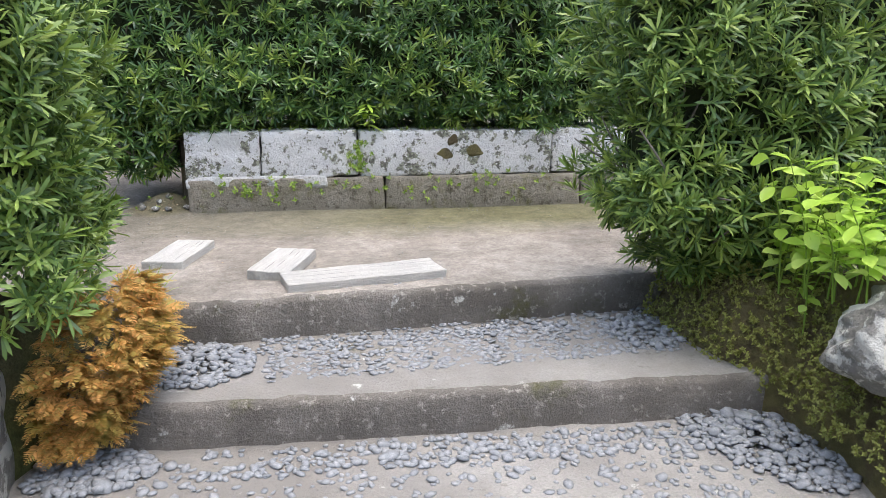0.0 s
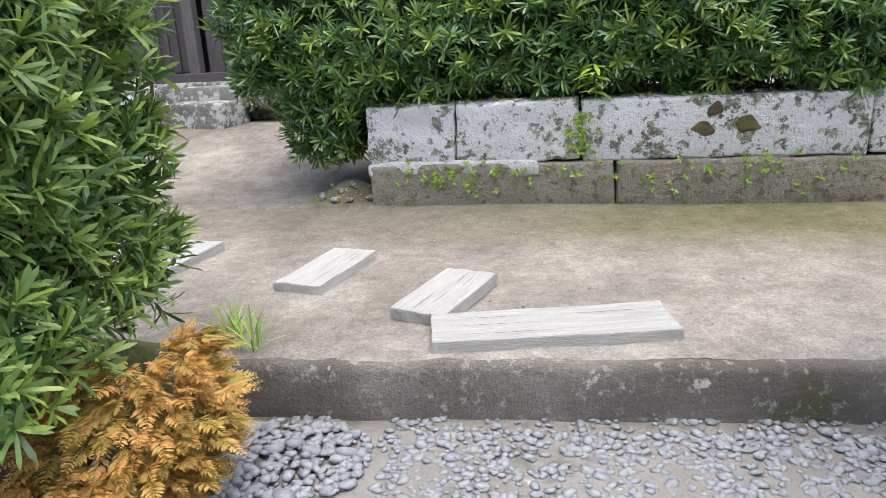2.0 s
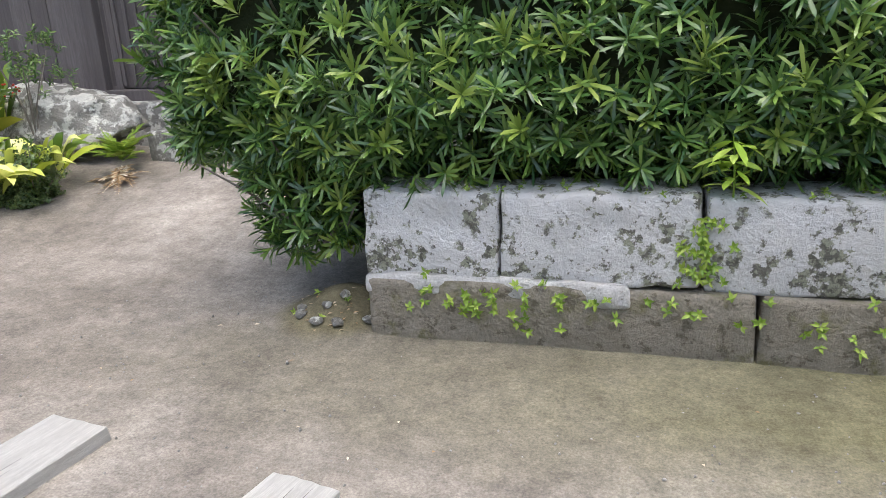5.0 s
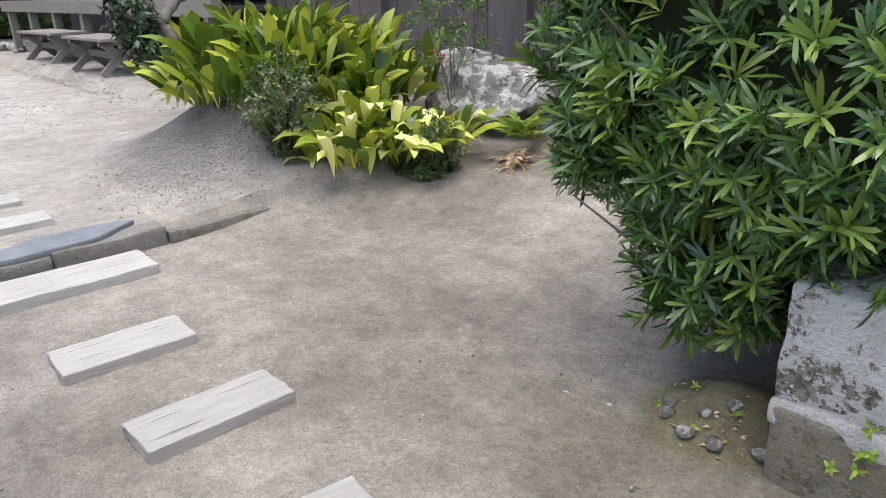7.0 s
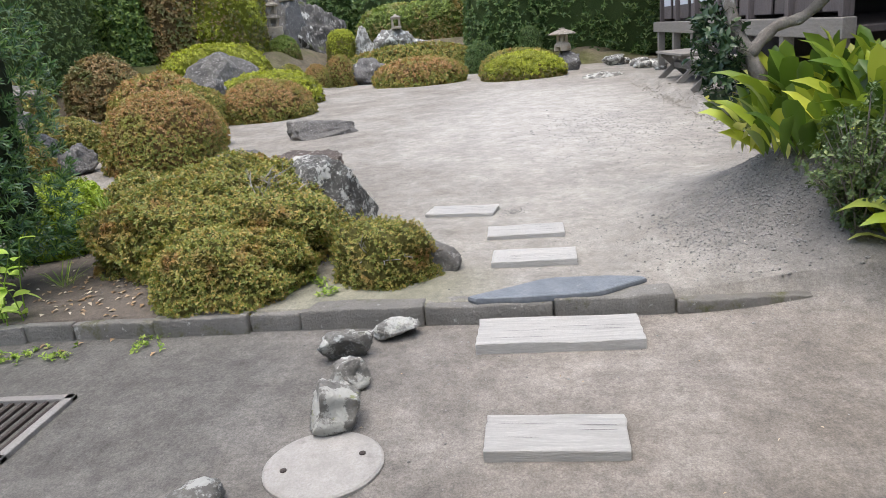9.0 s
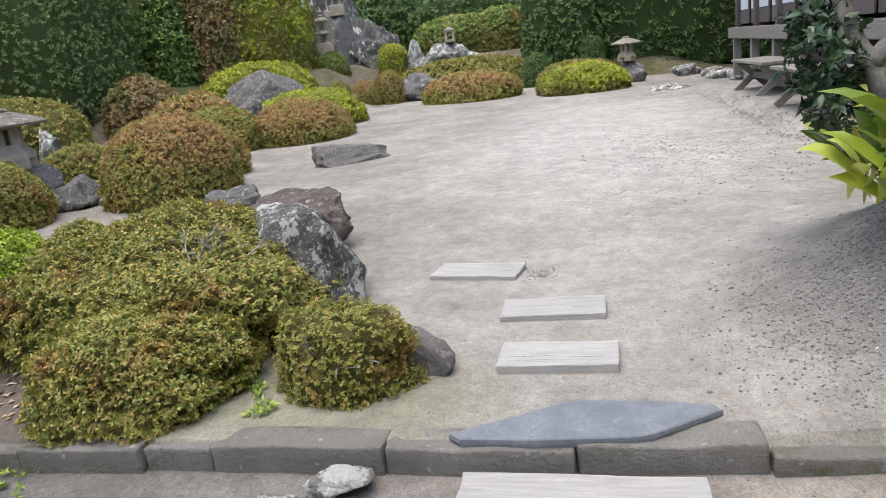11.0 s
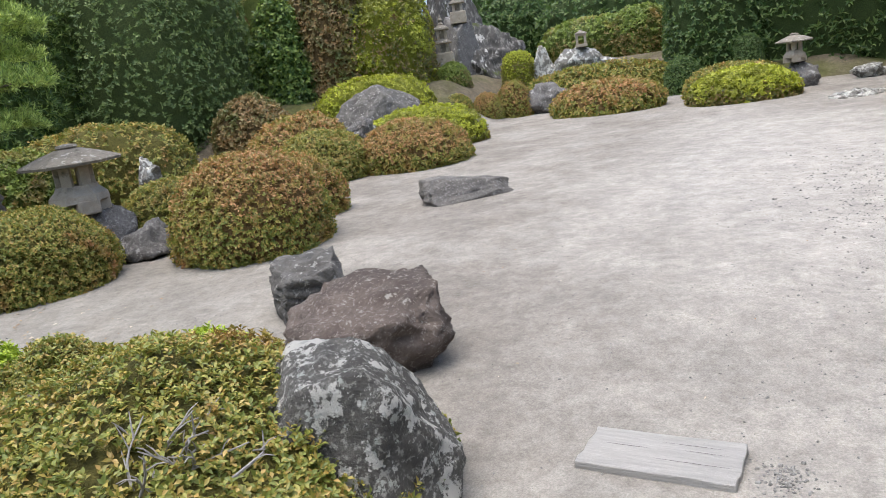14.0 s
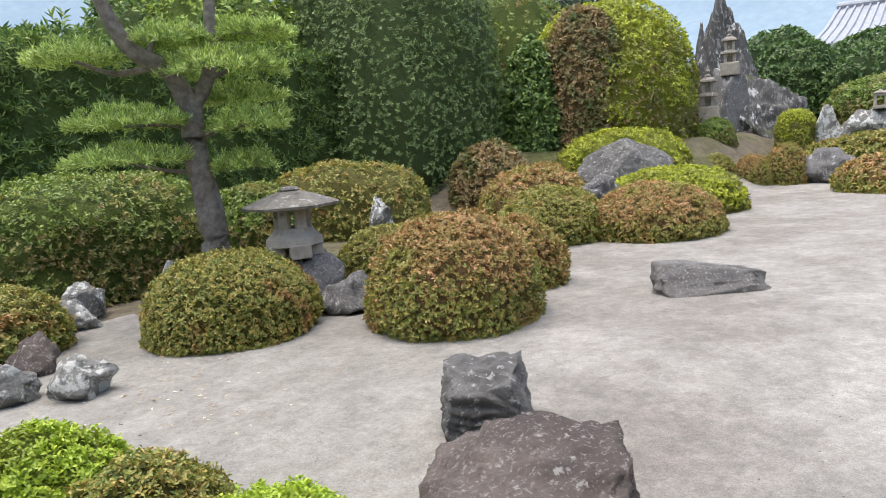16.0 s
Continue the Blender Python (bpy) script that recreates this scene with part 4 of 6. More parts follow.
# ---- row of stones on the terrace ----
for seed, at, size, m, yaw, lab in (
        (3, (-2.56, -2.10, 0), (0.32, 0.29, 0.22), "rock_lichen", 20, "squat grey stone patched with pale lichen"),
        (5, (-2.93, -2.10, 0), (0.22, 0.18, 0.16), "rock_lichen", 60, "small rough grey stone in a row"),
        (8, (-3.27, -2.18, 0), (0.34, 0.20, 0.17), "rock_grey", 130, "angular grey stone in a row"),
        (11, (-3.53, -1.96, 0), (0.22, 0.29, 0.12), "rock_lichen", 10, "low rounded grey stone beside the kerb"),
        (12, (-2.00, -2.52, 0), (0.24, 0.26, 0.09), "rock_grey", 40, "flat grey stone sunk in the earth")):
    rock("edging_stone", seed, at, size, m, yaw, lab, "stone", "row of stones", sub=4, rough=0.16, cuts=4)

# ---- rocks in the sand ----
rock("standing_rock", 21, (-5.36, -2.78, 0.10), (0.86, 0.84, 0.68), "rock_blotched", 34, "tall dark rock with round pale lichen blotches", "rock", "rocks in the sand", 5, 0.08, cuts=0, boxy=0.45,
     faces=(((0.15, 0.80, 0.60), 0.60), ((0.05, -0.80, 0.60), 0.60), ((0.85, -0.25, 0.40), 0.62), ((0.75, 0.60, 0.2), 0.70), ((-0.9, 0.1, 0.4), 0.6), ((0.1, -0.1, 1.0), 0.66)))
rock("red_rock", 22, (-6.70, -3.35, 0.10), (0.86, 0.98, 0.50), "rock_red", 27, "massive reddish brown rock with a sloping top", "rock", "rocks in the sand", 5, 0.12, 0.06, cuts=0, boxy=0.9, slant=(0.3, -0.2, 1.0), beds=3.5,
     faces=(((0.30, -0.08, 0.95), 0.62), ((0.93, 0.15, -0.30), 0.64), ((0.15, 1.0, -0.2), 0.76), ((0.0, -0.75, 0.66), 0.74), ((0.5, -0.8, -0.35), 0.70), ((0.5, 0.6, 0.6), 0.86)))
rock("layered_rock", 23, (-7.72, -4.30, 0.10), (0.66, 0.58, 0.42), "rock_bedded", 38, "grey rock with slanting layers", "rock", "rocks in the sand", 5, 0.05, 0.24, cuts=0, slant=(0.12, 0.22, 1.0), boxy=0.95, beds=4.2,
     faces=(((0.1, -0.15, 1.0), 0.66), ((0.2, 0.9, 0.25), 0.70), ((0.1, -0.95, 0.15), 0.70)))
rock("flat_rock", 24, (-11.78, -4.36, 0.08), (1.25, 0.66, 0.36), "rock_plain", 130, "low flat dark rock tapering into pale sand", "rock", "rocks in the sand", 5, 0.08, cuts=2, boxy=0.7,
     faces=(((0.42, 0.0, 0.90), 0.50), ((-1.0, 0.0, 0.1), 0.74), ((0.75, 0.4, 0.55), 0.60), ((0.75, -0.5, 0.4), 0.68)))
rock("boulder", 31, (-3.82, 2.75, 0.22), (1.7, 0.95, 0.72), "rock_lichen", -8, "broad boulder crusted with pale yellowish lichen", "boulder", "", 5, 0.12)
rock("half_buried_stone", 33, (-4.42, -1.84, 0.10), (0.48, 0.40, 0.19), "rock_plain", 20, "grey stone half hidden beside a bush", "stone", "", 3)

# ---- clipped azaleas ----
AZ = [
    ("azalea_olive", (-8.47, -8.01, 0.12), (0.86, 0.80), 0.82, "azalea_olive", 1, "rounded azalea with olive leaves and orange tips", 1500, 0.030),
    ("azalea_russet", (-9.8, -6.18, 0.12), (0.84, 0.82), 1.05, "azalea_red", 2, "large rounded azalea with russet leaves", 1500, 0.030),
    ("azalea_russet", (-11.4, -6.55, 0.12), (0.55, 0.60), 0.78, "azalea_red", 3, "russet azalea behind a larger one", 1100, 0.034),
    ("azalea_russet", (-14.5, -7.9, 0.15), (0.95, 0.85), 0.85, "azalea_olive", 4, "low spreading olive azalea", 800, 0.042),
    ("azalea_russet", (-15.3, -6.5, 0.15), (1.0, 1.02), 0.80, "azalea_red", 5, "low rounded russet azalea beside the sand", 800, 0.042),
    ("azalea_yellow", (-18.1, -7.35, 0.15), (1.1, 1.35), 0.88, "azalea_yellow", 6, "low yellow-green azalea beside the sand", 700, 0.045),
    ("azalea_olive", (-16.55, -9.5, 0.15), (1.05, 1.05), 1.1, "azalea_red", 7, "russet azalea on the bank", 600, 0.05),
    ("azalea_dark", (-17.9, -11.5, 0.25), (0.9, 0.95), 1.5, "azalea_dark_red", 8, "dark russet azalea on the bank", 500, 0.055),
    ("azalea_olive", (-14.3, -12.6, 0.12), (1.2, 1.65), 1.5, "azalea_olive", 9, "wide flat-topped russet azalea", 600, 0.05),
    ("azalea_green", (-9.2, -12.3, 0.15), (1.9, 1.35), 1.62, "azalea_green", 10, "very wide clipped green bush", 600, 0.045),
    ("azalea_green", (-11.0, -11.0, 0.15), (0.8, 0.7), 1.3, "azalea_green", 11, "clipped green bush behind the lantern", 600, 0.045),
    ("azalea_olive", (-11.5, -8.75, 0.14), (0.62, 0.66), 0.62, "azalea_olive", 12, "small olive azalea between rocks", 1000, 0.034),
    ("azalea_olive", (-6.75, -9.7, 0.14), (0.75, 0.7), 0.62, "azalea_olive", 13, "small rounded olive azalea", 1200, 0.032),
    ("azalea_russet", (-23.0, -7.3, 0.25), (0.45, 0.42), 0.72, "azalea_red", 14, "small russet azalea far off", 350, 0.065),
    ("azalea_olive", (-22.7, -8.2, 0.25), (0.55, 0.6), 0.80, "azalea_olive", 15, "small olive azalea far off", 350, 0.065),
    ("azalea_russet", (-22.0, -3.89, 0.18), (1.1, 1.35), 0.75, "azalea_red", 16, "low bright russet azalea beside the sand", 450, 0.06),
    ("azalea_yellow", (-20.8, -0.8, 0.18), (0.85, 1.15), 0.68, "azalea_yellow", 17, "low yellow-green azalea beside the sand", 500, 0.055),
    ("azalea_ball", (-24.9, -2.16, 0.2), (0.5, 0.5), 1.0, "laurel", 18, "small dark green clipped ball", 450, 0.06),
    ("azalea_olive", (-22.9, -0.9, 0.2), (0.8, 1.2), 0.70, "azalea_olive", 19, "low olive azalea far off", 350, 0.065),
    ("azalea_olive", (-25.7, -4.6, 0.4), (0.7, 2.3), 0.85, "azalea_olive", 20, "long low olive azalea far off", 350, 0.065),
    ("azalea_russet", (-23.7, -6.7, 0.2), (0.5, 0.5), 0.97, "azalea_red", 21, "russet azalea leaning on a rock", 350, 0.065),
]
for nm, c, r, h, leaf, seed, lab, dens, ll in AZ:
    bush("azalea", c, r, h, leaf, seed, lab, sprigs=int(dens * 2.6), leaf_len=ll * (0.60 if seed in (1, 2, 4, 5) else 0.62), yaw=39 if seed == 9 else 0.0, square=2.6 if seed in (9, 10) else 2.1, cap=5500 if seed in (1, 2) else 3600 if seed in (4, 5, 10) else 1700)

# near bed beside the kerb
bush("azalea", (-5.08, -3.46, 0.10), (0.90, 0.98), 0.69, "azalea_olive", 31, "broad olive azalea with brownish shoots", sprigs=4200, leaf_len=0.0185, uneven=0.15, cap=9500)
bush("azalea", (-4.14, -3.14, 0.09), (0.44, 0.52), 0.47, "azalea_olive", 32, "low olive azalea spilling over the kerb", sprigs=4200, leaf_len=0.0185, uneven=0.17, cap=4500)
bush("azalea", (-4.27, -2.13, 0.10), (0.30, 0.33), 0.40, "azalea_olive", 33, "small twiggy azalea beside the kerb", sprigs=2600, leaf_len=0.018, uneven=0.2, cap=3200)
bush("azalea", (-5.80, -3.80, 0.10), (0.34, 0.36), 0.56, "azalea_lime", 34, "azalea with fresh lime-green shoots", sprigs=4200, leaf_len=0.020, uneven=0.12, cap=3200)
bush("azalea", (-5.66, -4.48, 0.10), (0.36, 0.34), 0.57, "azalea_olive", 35, "small olive azalea with russet tips", sprigs=4200, leaf_len=0.020, uneven=0.12, cap=3200)
bush("azalea", (-5.48, -5.1, 0.10), (0.45, 0.38), 0.60, "azalea_lime", 36, "rounded azalea with fresh lime-green shoots", sprigs=4200, leaf_len=0.020, uneven=0.12, cap=3200)



def bare_twigs(at, n, length, seed, label):
    """Tangle of grey leafless branches that shows through a bush."""
    ob = empty("bare_branches", pose(*at))
    rnd = random.Random(seed)
    for k in range(n):
        a, el = rnd.uniform(0, 6.28), radians(rnd.uniform(8, 60))
        L = length * rnd.uniform(0.5, 1.1)
        d = Vector((math.cos(a) * math.cos(el), math.sin(a) * math.cos(el), math.sin(el)))
        b = Vector((rnd.gauss(0, 0.06), rnd.gauss(0, 0.06), -0.12))
        pts = [b, b + d * L * 0.5 + Vector((rnd.gauss(0, 0.025), rnd.gauss(0, 0.025), 0.02)), b + d * L + Vector((rnd.gauss(0, 0.03), rnd.gauss(0, 0.03), 0))]
        line = smooth_line(pts, 4)
        br = part("branch", tube(line, [0.006 - 0.004 * i / len(line) for i in range(len(line))], 5), M["twig_pale"], ob)
        for f in (0.45, 0.65, 0.85):
            q = line[int(f * (len(line) - 1))]
            e = (d + Vector((rnd.gauss(0, 0.7), rnd.gauss(0, 0.7), rnd.gauss(0.1, 0.4)))).normalized()
            part("twig", tube([q, q + e * L * 0.18 + Vector((0, 0, 0.008)), q + e * L * 0.34], [0.0032, 0.0025, 0.0014], 4), M["twig_pale"], br)
    return tagged(ob, label, "branches", "bare branches")


bare_twigs((-4.72, -3.0, 0.72), 16, 0.26, 5, "bare grey branches in a gap of an azalea")
bare_twigs((-5.0, -3.7, 0.76), 10, 0.20, 6, "bare grey branches on top of an azalea")
bare_twigs((-4.15, -2.10, 0.36), 16, 0.26, 7, "bare grey branches of a small azalea")

# ---- hedges ----
hedge("hedge_north", [((-0.98, 0.05, 0.74), (4.6, 1.35, 2.15), ["-y", "-x", "-z"]), ((-0.62, 0.15, 0.27), (-0.10, 1.0, 0.9), ["-y", "-x", "-z", "+x"])], "hedge", 3, "dense dark green podocarpus hedge above the wall", 225, 14, 0.108, 0.0135, 0.30, 0.11, second=(16, 0.125, 0.0155, "hedge_tip"), stems=40)
hedge("hedge_west", [((-1.0, -3.45, 0.28), (0.06, -2.55, 2.1), ["-y", "+x", "+y"])], "hedge_bright", 5, "tall clipped podocarpus hedge beside the steps", 270, 13, 0.098, 0.0135, 0.18, 0.07, second=(30, 0.10, 0.013, "hedge_tip"))
hedge("hedge_east", [((2.55, -3.02, 0.45), (5.0, -2.2, 2.2), ["-x", "-y", "-z"]), ((2.90, -2.80, 0.05), (4.3, -2.15, 0.6), ["-x", "-y", "-z"])], "hedge_bright", 7, "tall loose podocarpus hedge beside the steps", 235, 13, 0.105, 0.0135, 0.22, 0.12, second=(22, 0.115, 0.015, "hedge_tip"), stems=40)
hedge("hedge_garden", [((-4.80, -6.0, 0.35), (-3.9, -4.5, 2.5), ["+x", "+y", "-z"])], "hedge", 9, "tall narrow podocarpus hedge behind the kerb", 260, 12, 0.07, 0.010, 0.15, 0.06)
hedge("hedge_south", [((-17.0, -18.0, 0.5), (-3.0, -14.6, 4.1), ["+y", "+z", "-x"])], "hedge_bright", 11, "long high green hedge behind the garden", 55, 9, 0.16, 0.032, 0.3, 0.22, kind="diamond", far=True)
hedge("hedge_far", [((-31.0, -1.9, 0.1), (-26.2, 8.5, 3.7), ["+x", "-y"]), ((-48.0, -30.0, 0.5), (-45.0, 9.0, 5.0), ["+x"])], "laurel", 15, "high dark hedge at the end of the garden", 24, 6, 0.20, 0.06, 0.3, 0.25, kind="diamond", far=True)
hedge("hedge_distant", [((-40.0, -26.0, 0.5), (2.0, -22.0, 5.6), ["+y", "+z"])], "hedge_bright", 17, "high pale green hedge beyond the garden", 11, 7, 0.34, 0.09, 0.4, 0.4, kind="diamond", far=True)

# ---- clipped trees and bushes behind the garden ----
def clipped(c, r, h, leaf, seed, lab, dens=260, ll=0.08, square=2.6, core="core", uneven=0.05, yaw=0.0, cap=1500):
    return bush("clipped_tree", c, r, h, leaf, seed, lab, "clipped trees", int(dens * 2.4), ll * 0.62, 6, square, uneven, core, "tree", cap=cap, yaw=yaw)


clipped((-18.9, -15.5, 0.7), (2.9, 2.9), 7.0, "laurel_mid", 41, "huge rounded dark green clipped tree", 500, 0.06, 2.5, cap=8000)
clipped((-22.25, -11.3, 1.2), (1.12, 1.15), 3.85, "azalea_dark_red", 42, "tall rounded russet clipped bush", 330, 0.07, 2.3, cap=2600)
clipped((-23.75, -11.45, 1.1), (2.4, 2.4), 4.25, "azalea_yellow", 43, "tall rounded yellow-green clipped bush", 330, 0.065, 2.3, cap=5500)
clipped((-21.2, -12.4, 1.2), (0.65, 0.75), 2.9, "hedge_bright", 44, "loose light green shrub between clipped trees", 260, 0.10, 2.2, uneven=0.16)
clipped((-24.2, -8.6, 0.95), (0.5, 0.5), 0.95, "azalea_green", 45, "small rounded green bush at the rock's foot", 400, 0.06)
clipped((-20.95, -9.75, 0.45), (0.9, 1.6), 1.38, "azalea_yellow", 46, "low yellow-green bush round a dark rock", 600, 0.045, yaw=30)
clipped((-30.8, -5.3, 1.2), (1.2, 2.0), 1.62, "azalea_green", 47, "wide clipped green bush behind the rocks", 260)
clipped((-30.4, -3.6, 1.2), (1.2, 1.0), 1.75, "azalea_green", 48, "rounded clipped green bush behind the rocks", 260)
clipped((-27.0, -1.3, 0.7), (1.3, 1.35), 3.3, "laurel", 49, "tall dark green clipped bush", 260)
clipped((-25.4, -0.46, 0.6), (0.37, 0.37), 0.95, "laurel", 50, "small dark green shrub behind a lantern", 350, 0.06)
clipped((-34.5, -11.8, 1.3), (1.2, 1.3), 2.7, "laurel", 51, "rounded green tree beside the rock peak", 200, 0.10)
clipped((-37.0, -9.8, 1.3), (1.6, 1.6), 3.4, "laurel", 52, "rounded green tree behind the rocks", 170, 0.11)
clipped((-41.0, -11.4, 1.3), (1.8, 2.0), 4.4, "laurel", 53, "rounded green tree behind the rocks", 150, 0.12)
clipped((-44.0, -8.0, 1.3), (2.0, 2.4), 4.0, "laurel", 54, "broad green tree behind the rocks", 140, 0.12)
clipped((-36.0, -5.3, 1.3), (1.6, 3.2), 3.1, "laurel", 55, "broad green clipped hedge tree", 180, 0.11)
clipped((-26.2, -7.1, 1.0), (0.45, 0.5), 1.0, "azalea_yellow", 56, "yellow-green bush beside the rocks", 400, 0.06)
clipped((-31.5, -17.0, 1.0), (2.5, 2.5), 6.5, "camellia", 57, "dark tall tree behind the clipped trees", 120, 0.13)

clipped((-25.0, -15.6, 1.0), (2.2, 2.4), 5.6, "azalea_green", 58, "broad green clipped tree behind others", 200, 0.09)
clipped((-14.5, -19.5, 0.5), (2.5, 2.5), 5.8, "hedge_bright", 59, "tall light green tree behind the hedge", 140, 0.12, 2.2, uneven=0.15)

clipped((-15.2, -17.6, 0.6), (2.4, 2.4), 5.6, "hedge_light", 60, "rounded light green tree behind the pine", 240, 0.10, 2.2, uneven=0.12, cap=3000)

# ---- rocks on the bank ----
for nm, seed, at, size, m, yaw, lab, st in (
        ("pedestal_rock", 62, (-21.7, -10.85, 1.1), (1.1, 1.3, 1.02), "rock_plain", 25, "grey rock below a small lantern", 0.0),
        ("rock_peak", 63, (-29.1, -9.7, 0.6), (2.4, 3.6, 5.6), "rock_cliff", 20, "tall jagged dark rock peak", 0.04),
        ("rock_peak", 64, (-28.4, -10.4, 0.8), (1.0, 1.0, 4.3), "rock_cliff", 70, "slender upright dark rock", 0.04),
        ("rock_peak", 70, (-28.0, -8.6, 0.6), (2.0, 3.2, 2.6), "rock_cliff", 10, "jagged dark rock shoulder", 0.06),
        ("dark_rock", 65, (-23.8, -5.6, 0.15), (1.0, 2.0, 0.9), "rock_dark", 0, "dark rounded rock beside the sand", 0.0),
        ("pale_rock", 66, (-26.4, -6.3, 0.8), (0.7, 0.9, 1.3), "rock_lichen", 10, "upright whitish rock on the bank", 0.0),
        ("broad_rock", 67, (-26.7, -5.1, 0.9), (1.0, 2.3, 1.0), "rock_grey", 0, "broad grey rock on the bank", 0.03),
        ("dark_rock", 68, (-22.65, 0.45, 0.18), (0.9, 1.0, 0.66), "rock_dark", 0, "dark rounded rock below a lantern", 0.0),
        ("pale_rock", 69, (-23.1, 2.0, 0.18), (0.7, 1.0, 0.36), "rock_grey", 0, "low pale rock beside the house", 0.0),
        ("white_stone", 71, (-20.9, -1.15, 0.17), (0.3, 0.36, 0.16), "rock_lichen", 0, "small whitish stone beside a bush", 0.0),
        ("lantern_rock", 72, (-9.75, -8.25, 0.12), (0.95, 0.95, 0.72), "rock_dark", 40, "flat dark rock that carries a lantern", 0.0),
        ("blotched_rock", 73, (-9.6, -7.55, 0.10), (0.75, 0.75, 0.46), "rock_dark", 10, "dark rock with a white blotch", 0.0),
        ("pointed_rock", 74, (-13.8, -11.1, 0.2), (0.5, 0.5, 0.80), "rock_grey", 0, "small pointed grey rock", 0.0),
        ("low_rock", 75, (-14.4, -10.4, 0.15), (1.6, 1.0, 0.40), "rock_dark", 30, "low dark rock between bushes", 0.0),
        ("edge_stone", 76, (-8.1, -10.4, 0.12), (0.8, 0.5, 0.45), "rock_grey", 30, "grey edging stone before a hedge", 0.0),
        ("edge_stone", 77, (-7.75, -10.0, 0.10), (0.45, 0.4, 0.36), "rock_lichen", 0, "small pale edging stone", 0.0),
        ("edge_stone", 78, (-8.75, -9.65, 0.12), (0.8, 0.4, 0.62), "rock_lichen", 40, "long pale edging stone", 0.0),
        ("edge_stone", 79, (-6.75, -8.6, 0.10), (0.55, 0.5, 0.36), "rock_red", 0, "brown rounded stone before a bush", 0.0),
        ("edge_stone", 80, (-6.72, -7.55, 0.10), (0.5, 0.55, 0.34), "rock_lichen", 20, "angular pale grey stone", 0.0),
        ("edge_stone", 81, (-6.35, -7.9, 0.10), (0.4, 0.45, 0.34), "rock_grey", 70, "grey angular stone beside a bush", 0.0),
        ("edge_stone", 82, (-10.75, -5.95, 0.10), (0.5, 0.5, 0.14), "rock_dark", 70, "flat dark stone at the foot of a bush", 0.0),
        ("edge_stone", 83, (-15.05, -7.35, 0.12), (0.35, 0.3, 0.5), "rock_grey", 70, "narrow grey stone between two bushes", 0.0),
        ("edge_stone", 84, (-16.9, -8.3, 0.2), (0.9, 0.7, 0.85), "rock_dark", 10, "dark stone behind low bushes", 0.0),
        ("edge_stone", 85, (-19.2, -11.4, 0.6), (0.7, 0.8, 0.8), "rock_dark", 10, "dark stone on the bank", 0.0),
        ("edge_stone", 86, (-7.1, -10.6, 0.12), (0.7, 0.5, 0.3), "rock_grey", 10, "low grey edging stone", 0.0)):
    rock(nm, seed, at, size, m, yaw, lab, "rock", "garden rocks", 5 if size[2] > 2 else 4, 0.15 if size[2] > 2 else 0.20, st, cuts=13, taper=0.75 if size[2] > 3 else 0.0)
rock("slab_rock", 61, (-19.85, -9.1, 0.4), (1.3, 2.3, 1.25), "rock_bedded", 37, "dark sloping slab of rock among bushes", "rock", "garden rocks", 5, 0.07, cuts=1, boxy=0.2,
     faces=(((0.5, -0.55, 0.65), 0.55), ((0.4, 0.60, 0.7), 0.60), ((0.9, 0.1, 0.3), 0.62)))
for i in range(9):
    rock("border_stone", 90 + i, (-20.4 - 0.35 * i + 0.2 * math.sin(i * 3), 2.6 + 0.25 * math.cos(i * 2), 0.18), (0.35 + 0.1 * math.sin(i), 0.42, 0.22), "rock_lichen", i * 40, "small grey stone in a border", "stone", "border stones", 2)


# ---- stone lanterns ----
def hexed(profile, m=None, n=6):
    return lathe(profile, n, m)


def snow_lantern(at, s, yaw):
    """Low garden lantern: legs, open hexagonal fire box, broad roof, round cap."""
    ob = empty("stone_lantern", pose(at[0], at[1], at[2], 0, 0, yaw))
    for i in range(4):
        a = radians(45 + 90 * i)
        bm = block((0.17 * s, 0.24 * s, 0.17 * s), pose(0.225 * s * math.cos(a), 0.225 * s * math.sin(a), 0.075 * s, 0, 0, 45 + 90 * i), 0.03 * s, 3)
        part("leg", bm, M["granite"], ob)
    part("skirt", hexed([(0.29 * s, 0.12 * s), (0.335 * s, 0.14 * s), (0.325 * s, 0.22 * s), (0.25 * s, 0.29 * s), (0.225 * s, 0.34 * s)]), M["granite"], ob)
    for i in range(6):
        a = radians(60 * i)
        bm = block((0.06 * s, 0.125 * s, 0.22 * s), pose(0.185 * s * math.cos(a), 0.185 * s * math.sin(a), 0.44 * s, 0, 0, 60 * i), 0.008 * s)
        part("pillar", bm, M["granite"], ob)
    part("firebox_top", hexed([(0.215 * s, 0.54 * s), (0.215 * s, 0.575 * s)]), M["granite"], ob)
    part("roof", hexed([(0.20 * s, 0.57 * s), (0.55 * s, 0.575 * s), (0.565 * s, 0.605 * s), (0.54 * s, 0.625 * s), (0.33 * s, 0.705 * s), (0.14 * s, 0.765 * s), (0.06 * s, 0.77 * s)]), M["granite_dark"], ob, "wide weathered stone roof")
    part("cap", lathe([(0.09 * s, 0.76 * s), (0.125 * s, 0.785 * s), (0.11 * s, 0.81 * s), (0.03 * s, 0.825 * s)], 16), M["granite_dark"], ob)
    tagged(ob, "low grey granite garden lantern with a broad roof", "stone lantern", "stone lanterns")


snow_lantern((-9.62, -8.36, 0.70), 0.98, 20)
snow_lantern((-22.75, 0.42, 0.78), 0.80, 50)


